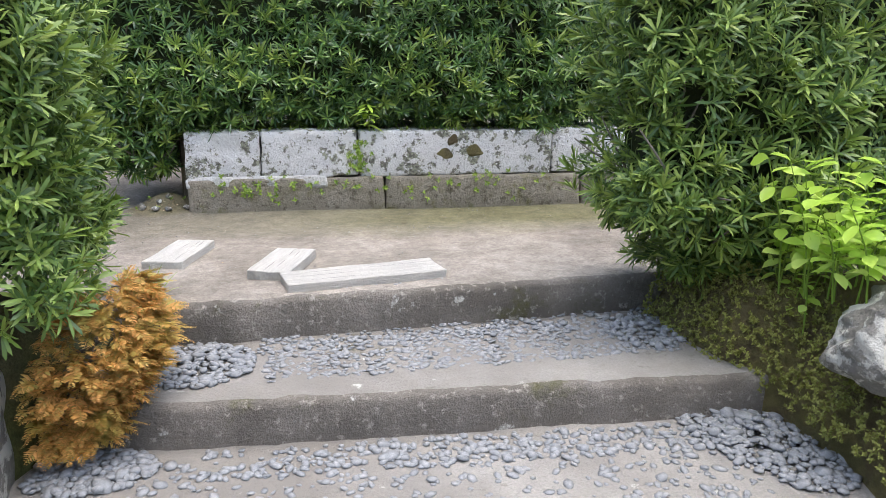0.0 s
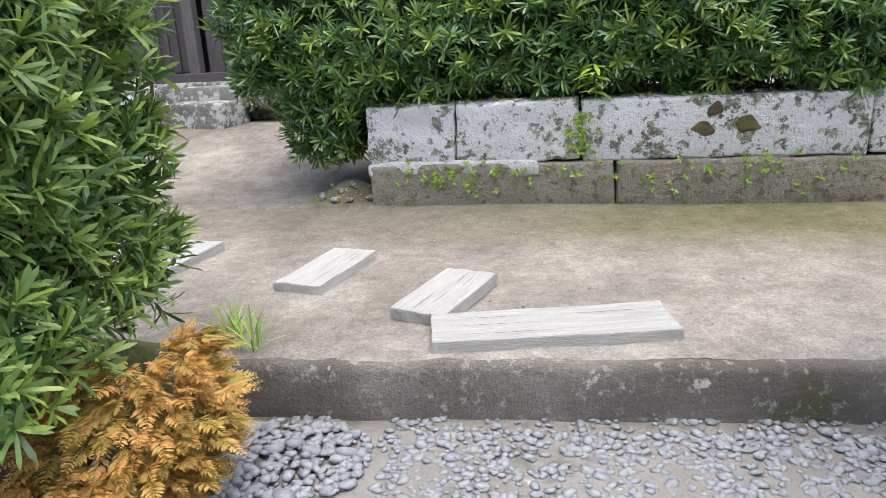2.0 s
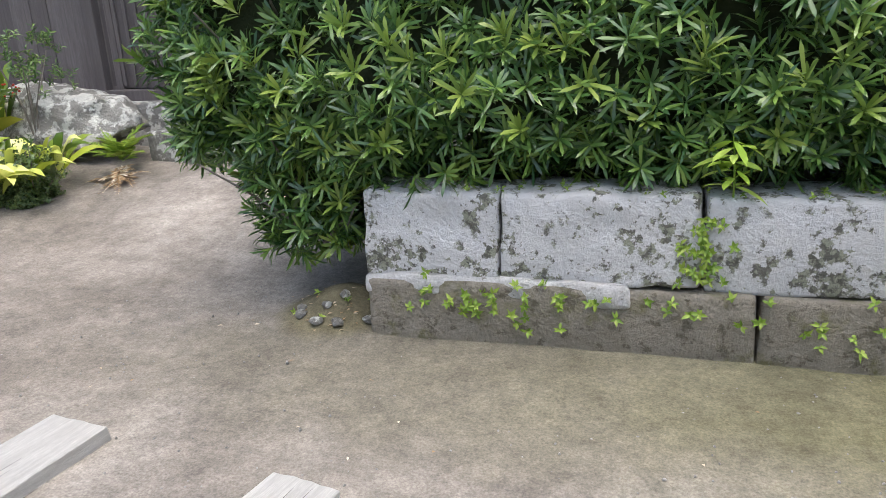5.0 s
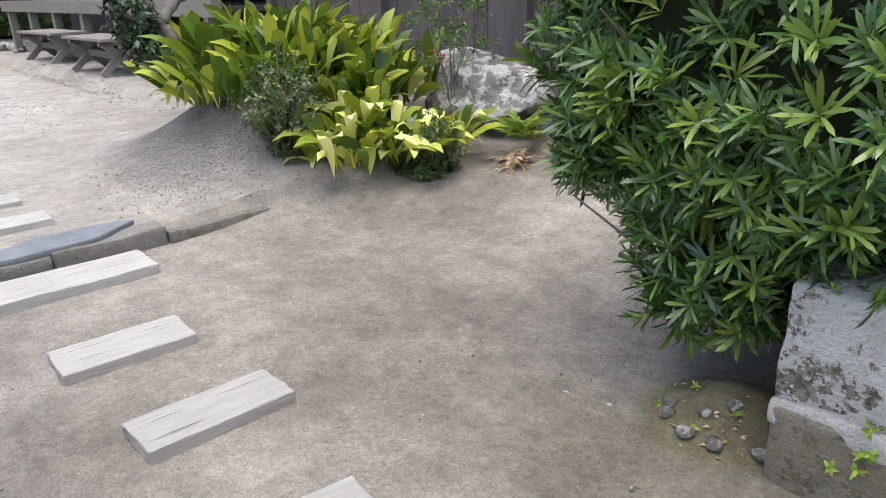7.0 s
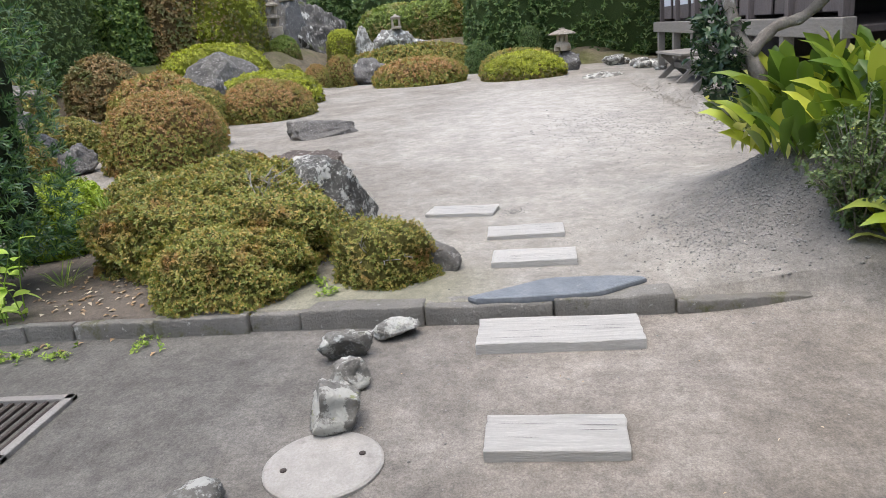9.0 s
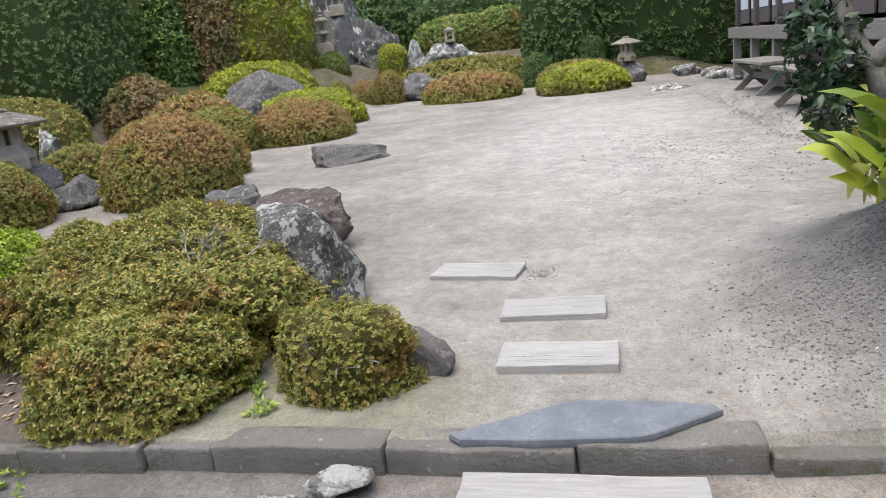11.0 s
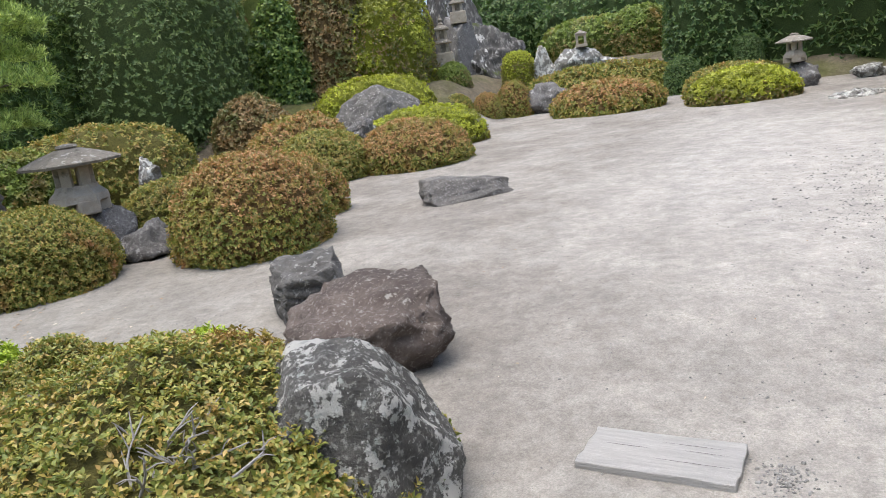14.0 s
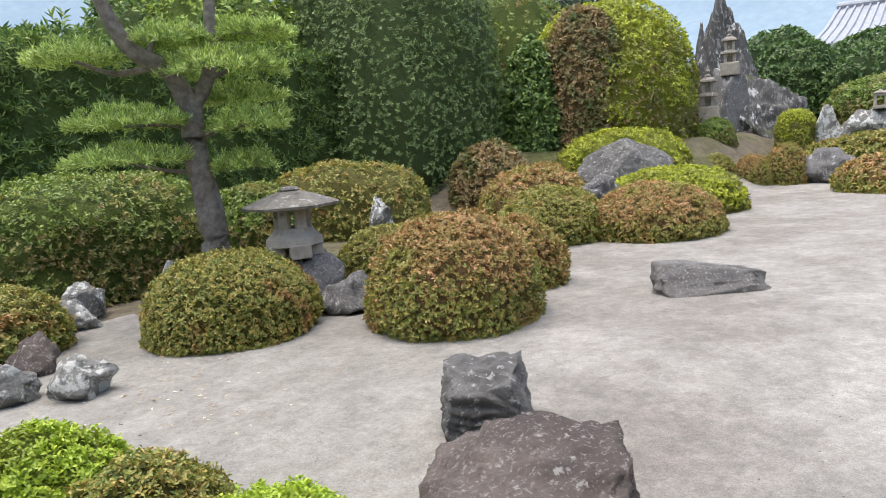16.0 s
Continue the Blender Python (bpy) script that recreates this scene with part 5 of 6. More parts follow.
def box_lantern(at, w, h, yaw, roof, lab):
    ob = empty("stone_lantern", pose(at[0], at[1], at[2], 0, 0, yaw))
    part("base", block((w, w, h * 0.2), Matrix.Translation((0, 0, h * 0.08)), 0.02), M["granite"], ob)
    for sx in (-1, 1):
        for sy in (-1, 1):
            part("pillar", block((w * 0.2, w * 0.2, h * 0.56), Matrix.Translation((sx * w * 0.34, sy * w * 0.34, h * 0.45)), 0.01), M["granite"], ob)
    part("slab", block((w * 0.95, w * 0.95, h * 0.12), Matrix.Translation((0, 0, h * 0.78)), 0.015), M["granite"], ob)
    part("roof", lathe([(w * 0.6, h * 0.83), (w * roof, h * 0.85), (w * roof * 0.94, h * 0.90), (w * 0.25, h * 1.02), (w * 0.1, h * 1.1)], 4, pose(0, 0, 0, 0, 0, 45)), M["granite_dark"], ob)
    tagged(ob, lab, "stone lantern", "stone lanterns")


box_lantern((-21.72, -10.83, 2.06), 0.46, 0.50, 25, 0.56, "small square stone lantern on a rock")
box_lantern((-26.6, -5.13, 1.88), 0.36, 0.45, 10, 0.75, "tiny stone lantern on a broad rock")


def pagoda(at, s, tiers, yaw, lab):
    ob = empty("stone_pagoda", pose(at[0], at[1], at[2], 0, 0, yaw))
    part("base", block((0.62 * s, 0.62 * s, 0.45 * s), Matrix.Translation((0, 0, 0.1 * s)), 0.04 * s, 2, 0.02), M["granite"], ob)
    z = 0.32 * s
    for i in range(tiers):
        w = 0.40 * s * (0.86 ** i)
        for sx in (-1, 1):
            for sy in (-1, 1):
                part("pillar", block((w * 0.25, w * 0.25, 0.30 * s), Matrix.Translation((sx * w * 0.36, sy * w * 0.36, z + 0.15 * s)), 0.008), M["granite"], ob)
        part("storey", block((w * 0.55, w * 0.55, 0.30 * s), Matrix.Translation((0, 0, z + 0.15 * s)), 0.008), M["granite_dark"], ob)
        part("roof", lathe([(w * 0.6, z + 0.29 * s), (w * 1.05, z + 0.31 * s), (w * 1.0, z + 0.36 * s), (w * 0.45, z + 0.46 * s)], 4, pose(0, 0, 0, 0, 0, 45)), M["granite_dark"], ob)
        z += 0.44 * s
    part("finial", lathe([(0.07 * s, z), (0.10 * s, z + 0.06 * s), (0.05 * s, z + 0.12 * s), (0.08 * s, z + 0.2 * s), (0.04 * s, z + 0.27 * s), (0.01 * s, z + 0.40 * s)], 10), M["granite_dark"], ob)
    tagged(ob, lab, "stone pagoda", "stone pagodas")


pagoda((-25.38, -9.18, 2.0), 0.92, 2, 15, "small weathered stone pagoda on a pedestal rock")
pagoda((-27.2, -9.15, 3.3), 0.85, 2, 15, "weathered stone pagoda before a rock peak")
rock("pedestal_rock", 88, (-25.4, -9.18, 0.9), (0.9, 0.9, 1.2), "rock_grey", 0, "squared grey pedestal rock", "rock", "garden rocks", 4)
rock("pedestal_rock", 89, (-27.3, -9.2, 0.8), (1.4, 1.4, 2.7), "rock_dark", 30, "steep dark rock below a pagoda", "rock", "garden rocks", 4, strata=0.05)


# ---- clipped pine ----
def pine():
    tree = empty("pine_tree", pose(-9.1, -9.21, 0.45))
    o = Vector((-9.1, -9.21, 0.45))
    rel = lambda pts: [Vector(p) - o for p in pts]
    line = smooth_line(rel([(-9.1, -9.2, 0.35), (-9.13, -9.2, 1.1), (-9.04, -9.24, 1.9), (-9.05, -9.24, 2.5)]), 8)
    n = len(line)
    part("trunk", tube(line, [0.17 - 0.045 * i / n + (0.05 if i < 2 else 0) for i in range(n)], 14), M["bark"], tree, smooth=True)
    limbs = [
        ([(-9.05, -9.24, 2.45), (-8.85, -9.24, 2.85), (-8.45, -9.26, 3.08), (-8.2, -9.26, 3.5), (-8.0, -9.3, 4.2)], 0.12, 0.06),
        ([(-9.05, -9.24, 2.45), (-9.28, -9.15, 2.85), (-9.36, -9.15, 3.4), (-9.5, -9.2, 4.2)], 0.10, 0.05),
        ([(-9.04, -9.24, 2.25), (-8.8, -9.45, 2.3), (-8.35, -9.45, 2.3)], 0.035, 0.012),
        ([(-9.05, -9.24, 1.75), (-8.8, -9.4, 1.78), (-8.35, -9.47, 1.9)], 0.03, 0.012),
        ([(-9.05, -9.24, 1.8), (-9.3, -9.05, 1.8), (-9.42, -8.82, 1.78)], 0.03, 0.012),
        ([(-9.2, -9.2, 2.75), (-9.4, -9.05, 2.85), (-9.35, -8.88, 2.85)], 0.04, 0.015),
        ([(-9.35, -9.15, 3.2), (-9.6, -8.95, 3.3), (-9.62, -8.68, 3.24)], 0.035, 0.012),
        ([(-8.75, -9.25, 2.92), (-8.4, -9.6, 2.88), (-8.0, -9.62, 3.0)], 0.045, 0.015),
        ([(-8.6, -9.26, 3.0), (-8.8, -9.4, 3.25), (-8.85, -9.4, 3.35)], 0.04, 0.015),
        ([(-9.08, -9.22, 2.1), (-9.4, -9.3, 2.2), (-9.55, -8.85, 2.25)], 0.035, 0.012),
    ]
    for pts, r0, r1 in limbs:
        line = smooth_line(rel(pts), 6)
        n = len(line)
        part("limb", tube(line, [r0 + (r1 - r0) * i / n for i in range(n)], 8), M["bark"], tree, smooth=True)
    pads = [((-9.30, -8.88, 2.78), 0.66, 0.42), ((-9.61, -8.66, 3.18), 0.43, 0.26), ((-8.86, -9.17, 3.12), 0.42, 0.30), ((-8.39, -9.43, 2.26), 0.58, 0.32), ((-8.34, -9.45, 1.86), 0.58, 0.30),
            ((-9.47, -8.76, 2.16), 0.45, 0.36), ((-9.40, -8.81, 1.72), 0.34, 0.28), ((-8.0, -9.62, 2.95), 0.46, 0.30), ((-8.05, -9.3, 4.0), 0.6, 0.3), ((-9.5, -9.2, 4.0), 0.6, 0.3), ((-9.8, -9.3, 2.5), 0.5, 0.34)]
    for i, (c, r, h) in enumerate(pads):
        P, N = dome_points(int(850 * r), tuple(Vector(c) - o), (r, r * 0.9), h * 0.72, i, 2.2, 0.22, -0.2)
        P = P - N * RNG.uniform(0, 0.12, (len(P), 1))
        V, F = whorls(P, N * 0.8 + np.array([[0, 0, 0.9]]), 13, 0.085, 0.012, (15, 75), "diamond", 0.05, 0.05, 0.1)
        link_mesh("needle_pad", mesh_from("needle_pad", V, F), M["pine"], tree)
    tagged(tree, "leaning pine clipped into layered pads", "tree")


pine()

# ---- distance ----
def hills():
    rnd = random.Random(4)
    bm = bmesh.new()
    prev = None
    for i in range(90):
        a = radians(120 + i * 1.7)
        r = 650
        top = 155 + 30 * noise.noise(Vector((i * 0.11, 2, 0))) + 12 * noise.noise(Vector((i * 0.5, 5, 0)))
        row = [bm.verts.new((math.cos(a) * (r - 260 * (1 - k)), math.sin(a) * (r - 260 * (1 - k)), -2 + (top + 2) * k ** 1.4)) for k in (0, 0.3, 0.6, 0.85, 1.0)]
        if prev:
            for k in range(4):
                bm.faces.new((prev[k], row[k], row[k + 1], prev[k + 1]))
        prev = row
    tagged(part("backdrop", bm, M["hill"], smooth=True), "wooded hills far away with blue haze in their colour", "hills", kind="structure")


hills()


def far_roof():
    ob = empty("temple_building", pose(-78, 0.9, -0.9, 0, 0, 12))
    part("wall", block((14, 22, 8.2), Matrix.Translation((0, -6, 4.1)), 0.05), M["wood_dark"], ob)
    bm = bmesh.new()
    pr = []
    for y in (-19, 7):
        pr.append([bm.verts.new(p) for p in ((8.5, y, 7.9), (4.0, y * 0.92 - 0.5, 9.4), (0, y * 0.84 - 1.0, 11.4), (-4.0, y * 0.92 - 0.5, 9.4), (-8.5, y, 7.9), (-8.5, y, 7.6), (8.5, y, 7.6))])
    for i in range(7):
        bm.faces.new((pr[0][i], pr[1][i], pr[1][(i + 1) % 7], pr[0][(i + 1) % 7]))
    bm.faces.new(pr[0][::-1])
    bm.faces.new(pr[1])
    bmesh.ops.recalc_face_normals(bm, faces=bm.faces)
    roof = part("roof", bm, M["tile"], ob, "grey tiled roof")
    for i in range(40):
        y = -18.7 + i * 0.65
        part("tile_ridge", tube([(8.5, y, 7.95), (4.0, y * 0.92 - 0.5, 9.45), (0.2, y * 0.84 - 1.0, 11.4)], [0.09, 0.09, 0.09], 6), M["tile"], roof)
    part("ridge", tube([(0, -17.0, 11.5), (0, 4.9, 11.5)], [0.35, 0.35], 10), M["tile"], roof)
    tagged(ob, "far building with a grey tiled roof", "building")


far_roof()

# ---- the house ----
def house():
    h = empty("house", pose(-5.0, 3.45, 0))
    # plinth of dressed stone
    for i in range(8):
        ob = part("plinth_stone", block((1.19, 0.32, 0.46), None, 0.02, 2, 0.01, 3, i), M["rock_lichen"], h, smooth=True)
        ob.location = (-3.2 + i * 1.2, -0.12, 0.46)
    # boarded front with a slatted door
    x = -3.6
    i = 0
    while x < 5.8:
        w = 0.24 + 0.05 * math.sin(i * 2.3)
        if not 1.05 < x < 2.0:
            ob = part("wall_board", block((w - 0.006, 0.03, 2.5), None, 0.004), M["wood_dark"], h)
            ob.location = (x + w / 2, 0.02 + 0.004 * (i % 3), 1.93)
        x += w
        i += 1
    for px in (-3.65, -1.2, 1.0, 2.05, 3.6, 5.8):
        ob = part("post", block((0.13, 0.13, 2.7), None, 0.008), M["wood_dark"], h)
        ob.location = (px, -0.02, 1.95)
    ob = part("sill", block((9.5, 0.16, 0.12), None, 0.01), M["wood_dark"], h)
    ob.location = (1.1, -0.02, 0.73)
    ob = part("lintel", block((9.5, 0.15, 0.16), None, 0.01), M["wood_dark"], h)
    ob.location = (1.1, -0.02, 3.2)
    door = part("sliding_door", block((0.98, 0.035, 2.3), None, 0.004), M["wood_dark"], h, "dark slatted wooden sliding door")
    door.location = (1.52, 0.05, 1.95)
    for k in range(8):
        ob = part("slat", block((0.035, 0.02, 2.25), None, 0.003), M["wood_dark"], door)
        ob.location = (-0.42 + k * 0.12, -0.035, 0)
    ob = part("back_wall", block((26.0, 0.12, 4.2), None, 0.01), M["wood_dark"], h)
    ob.location = (-7.0, 2.2, 2.2)
    ob = part("eaves", block((27.0, 2.6, 0.14), None, 0.02), M["wood_dark"], h)
    ob.matrix_basis = pose(-6.6, 0.6, 3.65, -12, 0, 0)
    ob = part("roof", block((27.0, 3.4, 0.16), None, 0.03), M["tile"], h)
    ob.matrix_basis = pose(-6.6, 1.2, 4.0, 16, 0, 0)
    # raised room with paper screens beside the sand
    ob = part("veranda_beam", block((11.2, 0.16, 0.24), None, 0.012), M["wood_bench"], h)
    ob.location = (-9.4, -0.78, 1.27)
    ob = part("floor", block((11.0, 3.0, 0.08), None, 0.01), M["wood_dark"], h)
    ob.location = (-9.4, 0.72, 1.24)
    for k in range(7):
        px = -14.6 + k * 1.75
        ob = part("post", block((0.16, 0.16, 1.0), None, 0.012, 2, 0.006, 2, k), M["wood_bench"], h)
        ob.location = (px, -0.74, 0.68)
        ob = part("post", block((0.13, 0.13, 2.3), None, 0.01), M["wood_dark"], h)
        ob.location = (px, -0.70, 2.54)
        st = rock("base_stone", 120 + k, (0, 0, 0), (0.34, 0.34, 0.14), "rock_grey", k * 30, "flat stone below a house post", "stone", "post base stones", 2)
        st.location = (-5.0 + px, 3.45 - 0.74, 0.17)
        if k < 6:
            scr = part("paper_screen", block((0.82, 0.03, 1.9), None, 0.004), M["wood_dark"], h, "wooden screen with pale paper panes")
            scr.location = (px + 0.46, -0.66, 2.4)
            scr2 = part("paper_screen", block((0.82, 0.03, 1.9), None, 0.004), M["wood_dark"], h, "wooden screen with pale paper panes")
            scr2.location = (px + 1.31, -0.62, 2.4)
            for s in (scr, scr2):
                for r in range(3):
                    ob = part("pane", block((0.70, 0.012, 0.46), None, 0), M["paper"], s)
                    ob.location = (0, -0.018, -0.42 + r * 0.52)
    ob = part("side_wall", block((0.12, 2.9, 2.6), None, 0.01), M["wood_dark"], h)
    ob.location = (-14.65, 0.8, 2.5)
    ob = part("lintel", block((11.2, 0.14, 0.2), None, 0.01), M["wood_dark"], h)
    ob.location = (-9.4, -0.70, 3.45)
    ob = part("underfloor_wall", block((11.0, 0.1, 1.1), None, 0.01), M["wood_dark"], h)
    ob.location = (-9.4, 2.05, 0.7)
    tagged(h, "old wooden house with grey boards and paper screens", "house")


house()


def trestle_table(at, yaw, length, lab):
    """Picnic table: boarded top, crossed legs at each end, a stretcher between them."""
    t = empty("garden_table", pose(at[0], at[1], at[2], 0, 0, yaw))
    for k in range(4):
        ob = part("top_board", block((length, 0.165, 0.045), None, 0.006, 2, 0.003, 2, k), M["wood_bench"], t)
        ob.location = (0, -0.2535 + 0.169 * k, 0.53)
    for sx in (-1, 1):
        for sy in (-1, 1):
            ob = part("leg", block((0.07, 0.11, 0.78), None, 0.006), M["wood_bench"], t)
            ob.matrix_basis = pose(sx * length * 0.36, sy * 0.02 * 1, 0.25, sy * 48, 0, 0)
        ob = part("cleat", block((0.07, 0.60, 0.08), None, 0.006), M["wood_bench"], t)
        ob.location = (sx * length * 0.36, 0, 0.47)
    ob = part("stretcher", block((length * 0.72, 0.07, 0.11), None, 0.006), M["wood_bench"], t)
    ob.location = (0, 0, 0.27)
    tagged(t, lab, "table", "garden tables")


trestle_table((-15.0, 2.25, 0.30), 3, 1.9, "weathered grey trestle table beside the house")
trestle_table((-12.0, 2.17, 0.30), 1, 1.85, "weathered grey trestle table beside the house")

# stone step before the door
tagged(part("door_step", block((0.75, 0.5, 0.32), pose(-2.55, 2.75, 0.36, 0, 0, -8), 0.03, 2, 0.015, 4), M["rock_grey"], smooth=True), "rough grey stone step before the door", "stone step")
tagged(part("door_step", block((1.6, 0.45, 0.22), pose(-2.1, 3.05, 0.55, 0, 0, -3), 0.02, 2, 0.012, 4), M["rock_lichen"], smooth=True), "pale dressed stone step below the sill", "stone step")


# ---- broad-leaved clumps on the mound ----
def blade_clump(name, at, n, length, width, lean, mat, label, category="plant", seed=0, spread=0.2, group="broad-leaved plants", bend=0.25, stalk=0.3):
    """Leaves rising from the ground on stalks, arching outward."""
    ob = empty(name, pose(*at))
    a = RNG.uniform(0, 6.28, n)
    rr = spread * np.sqrt(RNG.uniform(0, 1, n))
    base = np.stack([rr * np.cos(a), rr * np.sin(a), np.zeros(n)], 1)
    az = a + RNG.normal(0, 1.1, n)
    el = np.radians(RNG.uniform(lean[0], lean[1], n))
    D = np.stack([np.cos(az) * np.cos(el), np.sin(az) * np.cos(el), np.sin(el)], 1)
    L = length * RNG.uniform(0.65, 1.1, n)
    st = base + D * (L * stalk)[:, None] * np.array([[0.6, 0.6, 1.3]])
    Nn = np.stack([-np.cos(az) * np.sin(el), -np.sin(az) * np.sin(el), np.cos(el)], 1) + RNG.normal(0, 0.5, (n, 3))
    D2 = unit(D + np.array([[0, 0, -0.15]]))
    V, F = leaf_arrays(st, D2, Nn, L * (1 - stalk), width * RNG.uniform(0.7, 1.15, n), bend, "blade", 0.12)
    pv, pf = len(V) // n, len(F) // n
    for k in range(n):
        link_mesh("leaf", mesh_from("leaf", V[k * pv:(k + 1) * pv], F[k * pf:(k + 1) * pf] - k * pv), M[mat], ob)
    return tagged(ob, label, category, group)


def loose_shrub(at, r, h, mat, label, n):
    """Open shrub: twigs fanning from the foot, each carrying leaves along its upper half."""
    ob = empty("shrub", pose(*at))
    rnd = random.Random(n)
    P, N = [], []
    for k in range(n):
        a, q = k * 2.39996, math.sqrt((k + 0.5) / n)
        tip = Vector((math.cos(a) * r * q, math.sin(a) * r * q, h * (1.0 - 0.55 * q * q) * rnd.uniform(0.8, 1.1)))
        line = smooth_line([Vector((tip.x * 0.12, tip.y * 0.12, -0.04)), Vector((tip.x * 0.5, tip.y * 0.5, tip.z * 0.55)), tip], 5)
        part("twig", tube(line, [0.006 - 0.004 * i / len(line) for i in range(len(line))], 5), M["twig"], ob)
        for f in range(9):
            i = min(len(line) - 1, int(len(line) * (0.12 + 0.1 * f)))
            for _ in range(2):
                P.append([line[i][c] + rnd.gauss(0, 0.022) for c in range(3)])
                N.append([math.cos(a) * 0.7 + rnd.gauss(0, 0.5), math.sin(a) * 0.7 + rnd.gauss(0, 0.5), 0.8])
    V, F = whorls(np.array(P), np.array(N), 6, 0.036, 0.019, (30, 90), "lance", 0.12, 0.03)
    link_mesh("leaves", mesh_from("leaves", V, F), M[mat], ob)
    return tagged(ob, label, "shrub")


def gz(x, y):
    return float(height(np.array([x]), np.array([y]))[0])


for i, (x, y, n, L) in enumerate(((-5.5, 0.85, 52, 0.66), (-5.2, 0.95, 60, 0.85), (-4.95, 1.35, 64, 0.95), (-4.55, 1.25, 56, 0.85), (-4.75, 1.85, 60, 1.05), (-4.3, 1.65, 56, 0.9), (-5.4, 1.6, 50, 1.05), (-4.55, 2.25, 40, 0.95), (-4.95, 0.62, 40, 0.66), (-4.65, 0.72, 40, 0.70))):
    blade_clump("aspidistra", (x, y, gz(x, y) - 0.02), int(n * 1.15), L * 1.2, 0.115, (48, 89), "aspidistra", "dense clump of broad glossy green leaves", seed=i, spread=0.32, bend=0.42, stalk=0.10)
    blade_clump("aspidistra", (x, y, gz(x, y) - 0.02), 9, L * 1.15, 0.12, (58, 86), "aspidistra_pale", "few yellowed leaves among broad green ones", seed=i, spread=0.34, bend=0.5, stalk=0.10)
for i, (x, y, n) in enumerate(((-3.70, 1.15, 20), (-3.50, 1.45, 20), (-3.95, 1.35, 20), (-3.45, 1.80, 12), (-3.55, 0.98, 9))):
    blade_clump("aspidistra", (x, y, gz(x, y) - 0.02), int(n * 0.9), 0.86, 0.13, (52, 87), "aspidistra_pale", "clump of bleached yellow drooping leaves", seed=20 + i, spread=0.30, bend=0.6, stalk=0.08)
    blade_clump("aspidistra", (x, y, gz(x, y) - 0.02), int(n * 1.5), 0.80, 0.11, (48, 88), "aspidistra", "clump of broad green leaves beside bleached ones", seed=30 + i, spread=0.25, bend=0.5, stalk=0.08)
loose_shrub((-4.0, 0.72, gz(-4.0, 0.72)), 0.34, 0.72, "holly", "small dark shrub with tiny round leaves", 46)
loose_shrub((-3.22, 1.52, gz(-3.22, 1.52)), 0.24, 0.42, "holly", "low leafy shrub among yellow leaves", 22)
bush("shrub", (-3.35, 1.55, gz(-3.35, 1.55) - 0.03), (0.22, 0.22), 0.30, "holly", 72, "low dark shrub under yellow leaves", "", 1300, 0.03, 6, 2.2, 0.18, "core", "bush")


# ---- feathery sprays: ferns and rusty cypress ----
def sprays(base, direction, normal, length, pairs=12, leaflet=0.28, taper=0.85, curve=0.2, lw=0.35):
    """Flat fronds: leaflets in pairs along an arching rib."""
    n = len(base)
    d = unit(direction)
    side = unit(np.cross(d, normal))
    up = np.cross(side, d)
    t = np.linspace(0.08, 0.98, pairs)
    L = length[:, None, None]
    P = base[:, None, :] + d[:, None, :] * L * t[None, :, None] - np.array([[[0, 0, 1.0]]]) * L * curve * (t ** 2)[None, :, None]
    out_v, out_f, cnt = [], [], 0
    for sg in (-1, 1):
        D = d[:, None, :] * 0.65 + sg * side[:, None, :] * 0.8 + RNG.normal(0, 0.10, (n, pairs, 3))
        ll = (length[:, None] * leaflet * (1 - taper * t[None, :]) * RNG.uniform(0.8, 1.15, (n, pairs))).ravel()
        N = np.repeat(up[:, None, :], pairs, 1)
        V, F = leaf_arrays(P.reshape(-1, 3), D.reshape(-1, 3), N.reshape(-1, 3), ll, ll * lw, 0.12, "diamond", 0.1)
        out_v.append(V)
        out_f.append(F + cnt)
        cnt += len(V)
    V, F = leaf_arrays(base, d + np.array([[0, 0, -curve * 0.5]]), up, length, length * 0.03, curve * 0.6, "lance", 0.1)
    out_v.append(V)
    out_f.append(F + cnt)
    return np.concatenate(out_v), np.concatenate(out_f)


def fern(at, n, length, mat, label, lean=(20, 70)):
    ob = empty("fern", pose(*at))
    a = RNG.uniform(0, 6.28, n)
    el = np.radians(RNG.uniform(lean[0], lean[1], n))
    D = np.stack([np.cos(a) * np.cos(el), np.sin(a) * np.cos(el), np.sin(el)], 1)
    N = np.stack([-np.cos(a) * np.sin(el), -np.sin(a) * np.sin(el), np.cos(el)], 1)
    V, F = sprays(np.zeros((n, 3)) + RNG.normal(0, 0.02, (n, 3)), D, N, length * RNG.uniform(0.7, 1.1, n), 16, 0.3, 0.8, 0.35, 0.28)
    link_mesh("fronds", mesh_from("fronds", V, F), M[mat], ob)
    return tagged(ob, label, "fern")


fern((-2.95, 2.18, 0.36), 16, 0.42, "weed", "bright green fern beside the boulder")
fern((-2.85, 2.02, 0.24), 18, 0.30, "dead_leaf", "withered brown fern at the boulder's foot", (-25, 40))


